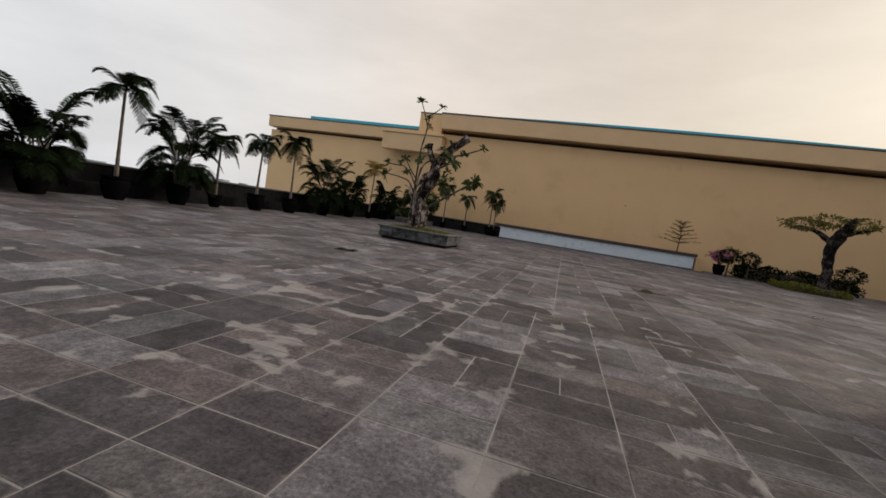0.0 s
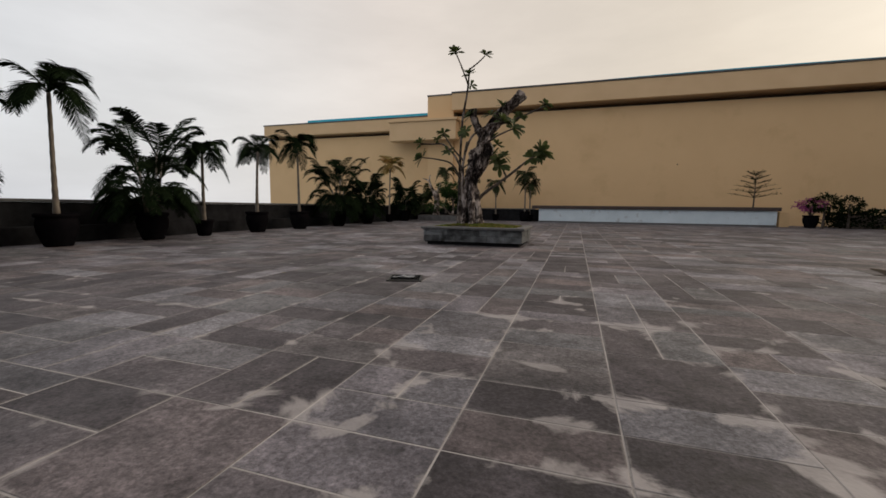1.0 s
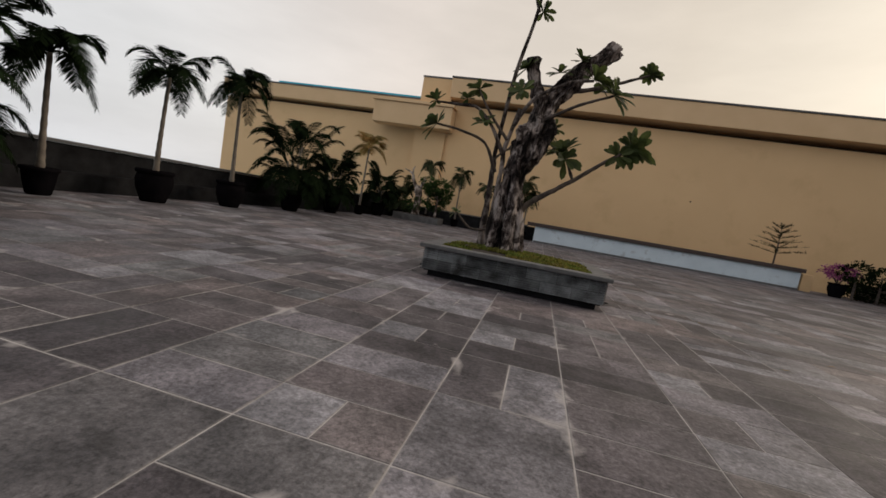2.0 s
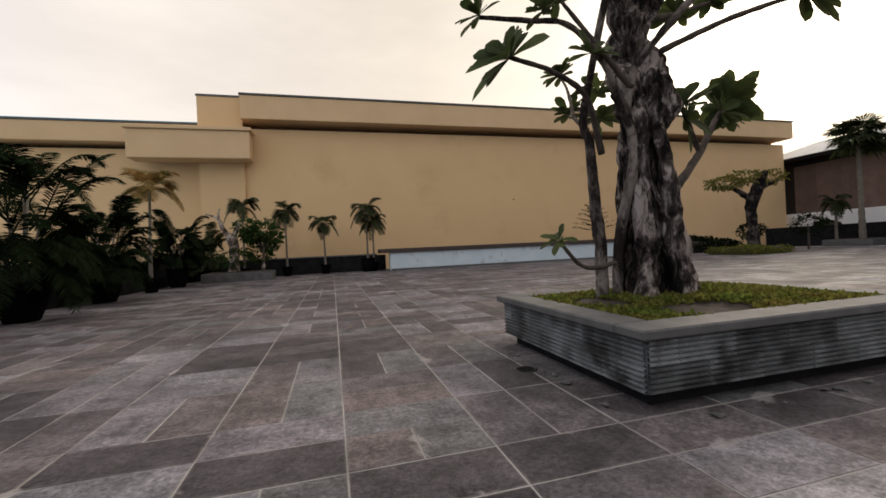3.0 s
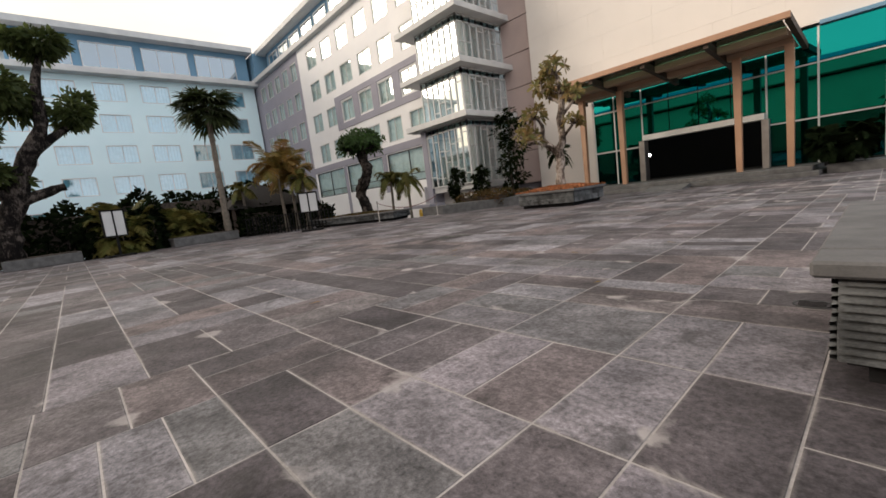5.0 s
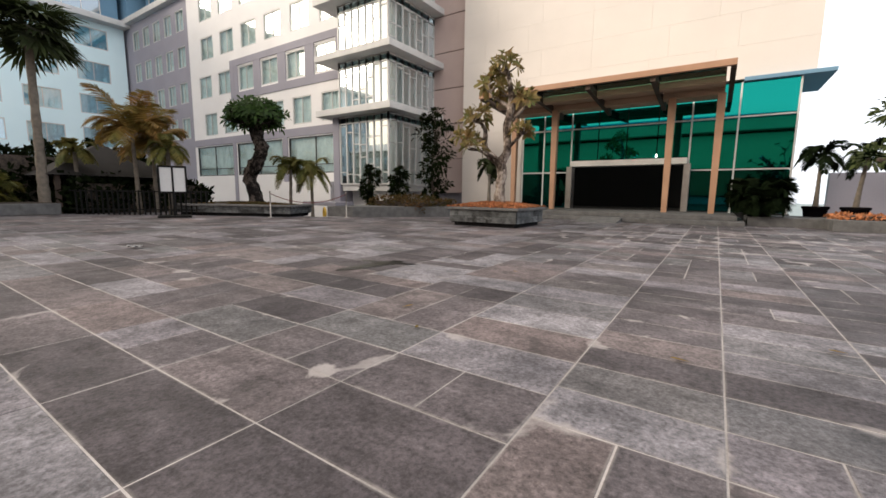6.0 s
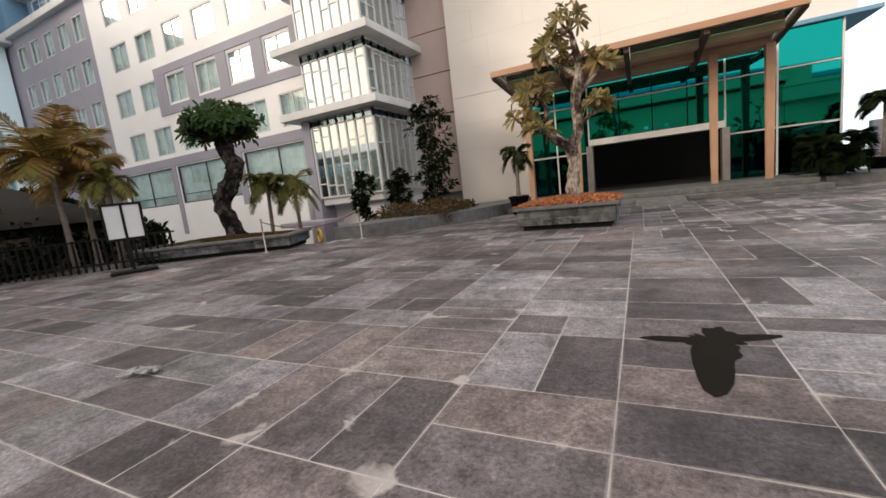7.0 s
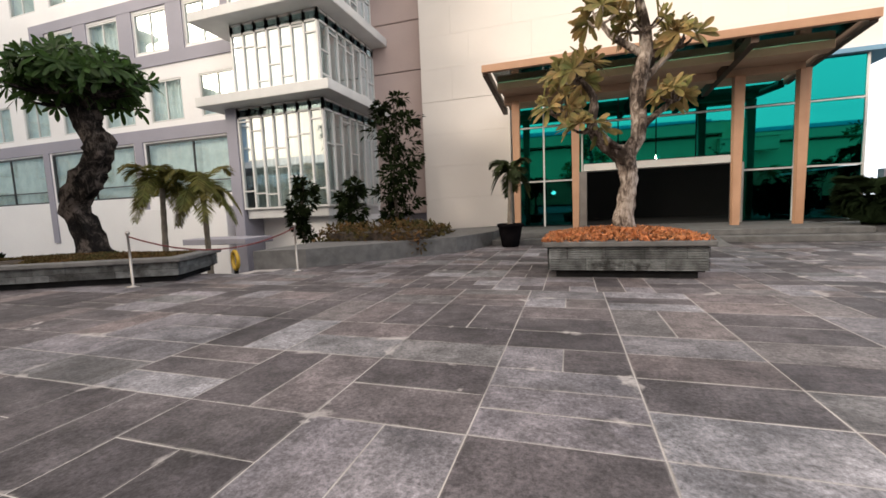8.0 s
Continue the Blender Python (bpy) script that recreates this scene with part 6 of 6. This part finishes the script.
drive_side(hedge("hedge", "dark mixed shrubs along the drive edge", 27.4, 29.4, 1.8, 4.8, 1.8, 3000, 14, size=0.3))


def loose_shrub(label, x, y, h, wide, seed):
    """An upright, irregular shrub: a bent stem carrying uneven leafy clumps up its height."""
    r = random.Random(seed)
    root = drive_side(thing("shrub", label, "shrub", "shrubs at the bay", at=(x, y, 0.3)))
    bm = bmesh.new()
    limb(bm, [(0, 0, 0, 0.07), (0.1, 0.05, h * 0.4, 0.05), (-0.08, 0, h * 0.75, 0.035), (0.05, 0, h, 0.015)], 14, 7, 0.15, seed, 4)
    part("stem", bm, M_BARK_DARK, root, "", True)
    bm = bmesh.new()
    for k in range(int(h * 5)):
        f = (k + 0.6) / (h * 5)
        w = wide * (0.45 + 0.55 * math.sin(math.pi * (0.25 + 0.7 * f))) * r.uniform(0.5, 1.1)
        clump(bm, (r.uniform(-0.5, 0.5) * wide, r.uniform(-0.5, 0.5) * wide, h * f), (w * 0.6, w * 0.6, w * 0.35), 110, 0.24, r)
    part("crown", bm, M_HEDGE, root)


loose_shrub("tall dark climbing shrub at the bay", 18.1, -14.0, 4.9, 1.05, 7)
loose_shrub("slim dark conifer shrub at the bay", 18.9, -12.2, 1.9, 0.5, 8)
loose_shrub("slim dark conifer shrub at the bay", 20.6, -11.9, 2.1, 0.5, 9)
for k, (x, y, rad, h) in enumerate(((22.6, 24.6, 0.9, 1.9), (24.4, 25.2, 0.8, 1.8), (30.4, 22.6, 0.9, 1.7), (33.6, 20.6, 1.1, 2.0))):
    root = thing("ball_shrub", "clipped dark round shrub", "shrub", "round shrubs", at=(x, y, 0))
    bm = bmesh.new()
    ring_tube(bm, [Vector((0, 0, 0)), Vector((0.04, 0, h * 0.5)), Vector((0, 0, h))], [0.09, 0.07, 0.05], 8)
    part("stem", bm, M_BARK_DARK, root)
    bm = bmesh.new()
    clump(bm, (0, 0, h), (rad, rad, rad * 0.75), 700, 0.2, random.Random(70 + k))
    part("crown", bm, M_HEDGE, root)

back_bed = thing("stone_bed", "low grey stone bed holding a bare old stump tree", "planter", at=(-7.6, 24.6, 0))
part("wall", boxed(-1.9, 1.9, -0.9, 0.9, -0.01, 0.52, 0.02), M_CAP, back_bed)
part("soil", boxed(-1.75, 1.75, -0.75, 0.75, 0.522, 0.56), M_SOIL, back_bed)
clump_tree("stump_tree", "pale old stump tree with bare antler-like limbs", (-7.9, 24.6, 0.5),
           [(0, 0, 0, 0.36), (0.02, 0, 0.6, 0.26), (0.05, 0, 1.3, 0.27), (-0.05, 0, 2.0, 0.30), (0.0, 0, 2.4, 0.20)],
           [[(-0.05, 0, 1.9, 0.18), (-0.55, 0, 2.7, 0.14), (-0.8, 0, 3.3, 0.09), (-1.5, 0.1, 3.6, 0.03)], [(0, 0, 2.1, 0.15), (0.3, 0, 2.7, 0.10), (0.35, 0, 3.1, 0.05)], [(-0.7, 0, 3.0, 0.08), (-0.75, 0, 3.6, 0.06), (-0.65, 0, 3.9, 0.03)]],
           [((0.7, 0.1, 2.8), (0.7, 0.6, 0.4), 260), ((0.1, -0.2, 0.9), (1.1, 0.5, 0.5), 300), ((1.1, 0.1, 2.2), (0.6, 0.5, 0.4), 200)], M_LEAF_BRIGHT, M_BARK_PALE, 0.26, 52)
clump_tree("stump_tree", "small leafy tree with a bright green crown in the stone bed", (-6.3, 24.7, 0.5), [(0, 0, 0, 0.10), (0.05, 0, 0.9, 0.08), (0.0, 0, 1.8, 0.06)], [[(0.03, 0, 1.3, 0.05), (0.5, 0.1, 2.0, 0.03)], [(0, 0, 1.4, 0.05), (-0.5, 0.1, 2.1, 0.03)]],
           [((0, 0, 2.5), (1.0, 0.9, 0.6), 700), ((0.6, 0.1, 2.0), (0.6, 0.6, 0.4), 300), ((-0.6, 0, 2.2), (0.6, 0.6, 0.4), 300)], M_LEAF_BRIGHT, M_BARK_PALE, 0.24, 53)
clump_tree("potted_shrub", "bushy bright green shrub in the back planting", (-6.6, 25.9, 0.0), [(0, 0, 0, 0.09), (0.05, 0, 0.6, 0.07), (0, 0, 1.3, 0.05)], [[(0, 0, 0.9, 0.05), (0.4, 0.1, 1.5, 0.03)]],
           [((0, 0, 1.7), (0.8, 0.8, 0.7), 700), ((0.5, 0.1, 2.2), (0.6, 0.6, 0.5), 400)], M_LEAF_BRIGHT, M_BARK_DARK, 0.22, 51)
# bougainvillea in a pot, young pine behind the upstand wall
b = thing("bougainvillea", "magenta bougainvillea in a dark pot", "plant", at=(22.3, 25.6, 0))
part("pot", pot_meshes()[0], M_POT, b, "dark glazed pot", True)
bm = bmesh.new()
for a in range(5):
    ring_tube(bm, [Vector((0, 0, 0.85)), Vector((0.2 * math.cos(a * 1.3), 0.2 * math.sin(a * 1.3), 1.2)), Vector((0.5 * math.cos(a * 1.3), 0.5 * math.sin(a * 1.3), 1.6))], [0.05, 0.04, 0.02], 7)
part("stem", bm, M_BARK_DARK, b)
bm = bmesh.new()
clump(bm, (0, 0, 1.75), (1.0, 0.9, 0.5), 1100, 0.15, random.Random(9))
part("blossom", bm, M_MAGENTA, b, "magenta bracts")
pine = thing("young_pine", "thin young pine with tiered branches", "tree", at=(19.0, 27.1, 1.55))
bm = bmesh.new()
ring_tube(bm, [Vector((0, 0, -0.05)), Vector((0.03, 0, 1.4)), Vector((0, 0, 2.9))], [0.06, 0.045, 0.012], 8)
part("trunk", bm, M_BARK_DARK, pine)
bm = bmesh.new()
rp = random.Random(4)
for t in range(6):
    z, ln = 0.8 + t * 0.36, 1.0 * (1 - t / 7.5)
    for k in range(6):
        a = k * 1.05 + t * 0.4
        e = Vector((math.cos(a) * ln, math.sin(a) * ln, z + 0.18))
        ring_tube(bm, [Vector((0, 0, z)), e], [0.02, 0.01], 4, cap=False)
        for j in range(34):
            q = Vector((0, 0, z)).lerp(e, 0.25 + 0.75 * j / 15)
            d = Vector((rp.uniform(-1, 1), rp.uniform(-1, 1), rp.uniform(-0.2, 0.8))).normalized() * 0.20
            s = Vector((-d.y, d.x, 0)) * 0.2
            bm.faces.new([bm.verts.new(c) for c in (q - s, q + s, q + d)])
part("branch", bm, M_HEDGE, pine)["kind"] = "stuff"

# ---- low beds and kerbs ----
for nm, lab, a in (("stone_bed", "low grey stone bed along the drive edge", (26.7, 29.2, 4.9, 7.3, 0.0, 0.42)), ("stone_bed", "low grey stone bed along the drive edge", (26.4, 28.4, -1.3, 1.6, 0.0, 0.42)),
                   ("stone_bed", "low grey stone bed by the dark hedge", (30.6, 33.0, 16.2, 18.8, 0.0, 0.42))):
    root = drive_side(thing(nm, lab, "planter", "edge beds"))
    part("wall", boxed(*a, 0.02), M_CAP, root)
    part("soil", boxed(a[0] + 0.15, a[1] - 0.15, a[2] + 0.15, a[3] - 0.15, 0.422, 0.45), M_SOIL, root)
bed = drive_side(thing("entrance_bed", "raised grey stone bed running from the bay to the entrance", "planter"))
bm = bmesh.new()
pts = [(18.65, -7.42), (17.57, -7.75), (15.0, -10.55), (14.4, -12.6), (14.4, -16.4), (18.7, -13.0)]
lo, hi = [bm.verts.new((x, y, -0.01)) for x, y in pts], [bm.verts.new((x, y, 0.40)) for x, y in pts]
for k in range(len(pts)):
    n = (k + 1) % len(pts)
    bm.faces.new((lo[k], lo[n], hi[n], hi[k]))
bm.faces.new(hi)
bmesh.ops.recalc_face_normals(bm, faces=bm.faces)
part("wall", bm, M_CAP, bed)
bed2 = drive_side(thing("entrance_bed", "low grey stone bed beside the glass front", "planter"))
part("wall", boxed(-6.0, 4.9, -15.6, -13.3, -0.01, 0.30, 0.015), M_CAP, bed2)
bed3 = drive_side(thing("low_stone_planter", "low stone planter with orange ground cover beside the entrance", "planter", at=(1.3, -13.0, 0)))
drive_side(hedge("ground_cover", "orange ground cover on the low bed", -0.2, 2.8, -14.2, -12.6, 0.16, 900, 12, M_GRASS_RED, 0.12, 0.30))
part("wall", boxed(-1.7, 1.7, -1.4, 0.8, -0.01, 0.32, 0.015), M_CAP, bed3)
drive_side(tagged(part("service_wall", boxed(0.2, 2.3, -18.0, -17.7, -0.3, 1.9, 0.01), M_HOTEL_GREY), "low grey service wall beside the glass front", "wall", kind="structure"))
tagged(part("wall_far", boxed(-11.2, 1.0, -26.6, -26.1, -0.4, 1.2, 0.01), M_DARKSTONE), "low dark boundary wall of the terrace", "wall", kind="structure")
drive_side(tagged(part("retaining_wall", boxed(18.3, 18.6, -8.9, -7.8, -1.1, 0.10, 0.01), M_CAP), "stone edge of the terrace above the drive", "wall", kind="structure"))


# ---- small things ----
def board_sign(x, y, rz, h, label):
    root = drive_side(thing("sign_board", label, "sign", "notice boards", at=(x, y, 0), rz=rz))
    w = 0.78
    part("foot", boxed(-0.5, 0.5, -0.3, 0.3, 0, 0.08, 0.02), M_BLACK, root)
    part("post", boxed(-0.04, 0.04, -0.03, 0.03, 0.08, 0.85), M_BLACK, root)
    bm = bmesh.new()
    for a in ((-w / 2 - 0.04, w / 2 + 0.04, 0.85, 0.91), (-w / 2 - 0.04, w / 2 + 0.04, h - 0.06, h), (-w / 2 - 0.04, -w / 2 + 0.02, 0.91, h - 0.06), (w / 2 - 0.02, w / 2 + 0.04, 0.91, h - 0.06), (-0.03, 0.03, 0.91, h - 0.06)):
        box(bm, a[0], a[1], -0.03, 0.03, a[2], a[3])
    part("frame", bm, M_BLACK, root)
    for a, b_ in ((-w / 2 + 0.02, -0.03), (0.03, w / 2 - 0.02)):
        part("sheet", boxed(a, b_, -0.012, 0.012, 0.912, h - 0.062), M_SLABWHITE, root, "blank-looking white sheet")


board_sign(25.6, 3.7, -75, 2.0, "black-framed notice board with white sheets")
board_sign(21.7, -3.2, 65, 1.8, "black-framed notice board with white sheets")

fence = drive_side(thing("drive_fence", "dark metal fence along the drive edge", "fence"))
for i in range(26):
    x, y = 22.3 + 0.16 * i, -4.6 + 0.115 * i
    part("post", boxed(x - 0.025, x + 0.025, y - 0.025, y + 0.025, -0.1, 0.95), M_BLACK, fence)
bm = bmesh.new()
for z in (0.2, 0.9):
    ring_tube(bm, [Vector((22.2, -4.68, z)), Vector((26.5, -1.6, z))], [0.025, 0.025], 6)
part("rail", bm, M_BLACK, fence)

hut = drive_side(thing("garden_hut", "dark tiled hipped roof of a small open hut", "hut"))
bm = bmesh.new()
c = (29.0, -3.4)
v = [bm.verts.new((c[0] + a, c[1] + b_, z)) for a, b_, z in ((-2.4, -2.4, 1.5), (2.4, -2.4, 1.5), (2.4, 2.4, 1.5), (-2.4, 2.4, 1.5), (0, 0, 3.0))]
for k in range(4):
    bm.faces.new((v[k], v[(k + 1) % 4], v[4]))
bm.faces.new(v[3::-1])
part("roof", bm, M_TILEROOF, hut)
for a, b_ in ((-2, -2), (2, -2), (2, 2), (-2, 2)):
    part("post", boxed(c[0] + a - 0.08, c[0] + a + 0.08, c[1] + b_ - 0.08, c[1] + b_ + 0.08, -1.1, 1.5), M_WOOD_DARK, hut)
bm = bmesh.new()
lathe(bm, [(0.12, 0), (0.16, 0.1), (0.06, 0.2), (0.09, 0.3), (0.01, 0.42)], 10, (c[0], c[1], 2.95))
part("finial", bm, M_TILEROOF, hut)

for k, (x, y) in enumerate(((19.45, -5.45), (17.5, -7.35))):
    post = drive_side(thing("rope_post", "slim steel post carrying a dark red rope", "post", "rope posts", at=(x, y, 0)))
    bm = bmesh.new()
    lathe(bm, [(0.11, 0), (0.11, 0.015), (0.022, 0.03), (0.018, 0.90), (0.034, 0.92), (0.034, 0.95), (0.01, 0.98)], 14)
    part("pole", bm, M_STEEL, post, "", True)
    if k < 1:
        dx, dy = (17.5 - 19.45, -7.35 + 5.45)
        bm = bmesh.new()
        ring_tube(bm, [Vector((dx * s, dy * s, 0.88 - 0.55 * 4 * s * (1 - s) * 0.6)) for s in [i / 12 for i in range(13)]], [0.014] * 13, 6)
        part("rope", bm, M_RED, post)
ring = drive_side(thing("life_ring", "yellow ring hung on the drive wall", "ring", at=(20.7, -9.0, -0.3), rz=-30))
bm = bmesh.new()
ring_tube(bm, [Vector((0.24 * math.cos(a), 0, 0.3 + 0.24 * math.sin(a))) for a in [2 * math.pi * i / 20 for i in range(21)]], [0.05] * 21, 8, cap=False)
part("tube", bm, M_YELLOW, ring, "", True)
part("bracket", boxed(-0.05, 0.05, -0.04, 0.04, -0.75, 0.1), M_BLACK, ring)

# floor drains, grate and puddle
for x, y in ((-0.28, 1.37), (3.62, 1.25)):
    d = thing("floor_drain", "round dark floor drain", "drain", "floor drains", at=(x, y, 0))
    bm = bmesh.new()
    lathe(bm, [(0.115, -0.005), (0.115, 0.004), (0.10, 0.006), (0.095, 0.001), (0.02, 0.001)], 24)
    part("dish", bm, M_GRATE, d, "", True)
    for k in range(5):
        part("bar", boxed(-0.08, 0.08, -0.064 + k * 0.03, -0.054 + k * 0.03, 0.001, 0.005), M_BLACK, d)
g = thing("drain_grate", "square dark drain grate lying open with crumpled white film", "grate", at=(2.18, -6.5, 0), rz=18)
part("pit", boxed(-0.27, 0.27, -0.27, 0.27, 0.0012, 0.006), M_GRATE, g)
bm = bmesh.new()
for a in ((-0.3, 0.3, -0.3, -0.26), (-0.3, 0.3, 0.26, 0.3), (-0.3, -0.26, -0.26, 0.26), (0.26, 0.3, -0.26, 0.26)):
    box(bm, *a, 0.002, 0.022)
part("rim", bm, M_GRATE, g)
for k in range(7):
    part("bar", boxed(-0.25, 0.25, -0.22 + k * 0.07, -0.20 + k * 0.07, 0.007, 0.018), M_BLACK, g)


def crumple(name, label, x, y, size, m, seed):
    r = random.Random(seed)
    bm = bmesh.new()
    n = 9
    vs = {}
    for i in range(n):
        for j in range(n):
            u, v_ = (i / (n - 1) - 0.5), (j / (n - 1) - 0.5)
            vs[i, j] = bm.verts.new((size * (u + r.uniform(-0.05, 0.05)), size * 0.45 * (v_ + r.uniform(-0.06, 0.06)), 0.024 + abs(r.gauss(0, 0.014))))
    for i in range(n - 1):
        for j in range(n - 1):
            if noise.noise(Vector((i * 0.5, j * 0.5, seed))) > -0.25:
                bm.faces.new((vs[i, j], vs[i + 1, j], vs[i + 1, j + 1], vs[i, j + 1]))
    ob = part(name, bm, m)
    ob.matrix_world = pose(x, y, 0, 0, 0, 25)
    if x > 8:
        drive_side(ob)
    tagged(ob, label, "litter")


crumple("plastic_film", "crumpled white plastic film on the drain grate", 2.15, -6.48, 0.42, M_PAPER, 3)
crumple("plastic_film", "scrap of dark and white film on the paving", 13.6, 0.9, 0.3, M_PAPER, 5)


def puddle(x, y, label, outline, rz=0):
    bm = bmesh.new()
    n = 90
    ring = []
    for i in range(n):
        a = 2 * math.pi * i / n
        rad = outline(a) * (1 + 0.22 * noise.noise(Vector((math.cos(a) * 3, math.sin(a) * 3, x))) + 0.05 * noise.noise(Vector((math.cos(a) * 11, math.sin(a) * 11, y))))
        ring.append(bm.verts.new((rad * math.cos(a), rad * math.sin(a), 0)))
    bm.faces.new(ring)
    ob = part("puddle", bm, M_WATER)
    ob.matrix_world = pose(x, y, 0.0042, 0, 0, rz)
    tagged(drive_side(ob), label, "puddle", kind="stuff")


def lobe(a, at, size, power):
    return size * max(0.0, math.cos(a - radians(at))) ** power


puddle(9.44, -0.52, "small dark puddle of water on the paving", lambda a: 0.11 + lobe(a, 2, 0.34, 40) + lobe(a, 198, 0.28, 26) + lobe(a, 86, 0.60, 22) + lobe(a, 130, 0.10, 8) + lobe(a, 45, 0.10, 8) + lobe(a, 250, 0.18, 9) + 0.035 * math.sin(7 * a) + 0.025 * math.sin(13 * a + 1))

# crumbs of stone along the near planter's foot
rr = random.Random(19)
for k in range(22):
    if k % 2:
        x, y = -0.10 - rr.random() * 0.10, rr.uniform(0.1, 2.5)
    else:
        x, y = rr.uniform(0.1, 3.3), -0.10 - rr.random() * 0.12
    bm = bmesh.new()
    bmesh.ops.create_icosphere(bm, subdivisions=1, radius=rr.uniform(0.015, 0.04))
    for v in bm.verts:
        v.co = Vector((v.co.x * 1.4, v.co.y, v.co.z * 0.45)) * (1 + 0.45 * noise.noise(v.co * 40 + Vector((k, 0, 0))))
    low = min(v.co.z for v in bm.verts)
    ob = part("stone_crumb", bm, M_CAP)
    ob.matrix_world = pose(x, y, -low - 0.001, 0, 0, rr.uniform(0, 180))
    tagged(ob, "broken grey stone crumb at the planter's foot", "stone", "stone crumbs")

# fallen leaves
rl = random.Random(77)
for k in range(12):
    x, y = rl.uniform(-3, 12), rl.uniform(-8, 7)
    if 0 < x < 3.5 and 0 < y < 2.7:
        continue
    bm = bmesh.new()
    leaf(bm, Vector((0, 0, 0.012)), Vector((math.cos(k * 2.1), math.sin(k * 2.1), 0.05)), Vector((0, 0, 1)), rl.uniform(0.08, 0.15), 0.04, 0.0)
    ob = part("fallen_leaf", bm, M_PALM_DRY)
    ob.matrix_world = pose(x, y, 0.002)
    tagged(ob, "dry brown fallen leaf on the paving", "leaf", "fallen leaves")

lay_paving()

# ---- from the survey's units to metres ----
for ob in list(scene.objects):
    if ob.parent is None and ob.type in ("MESH", "EMPTY"):
        ob.matrix_world = (TO_METRES @ SPREAD if ob in DRIVE_SIDE else TO_METRES) @ ob.matrix_basis
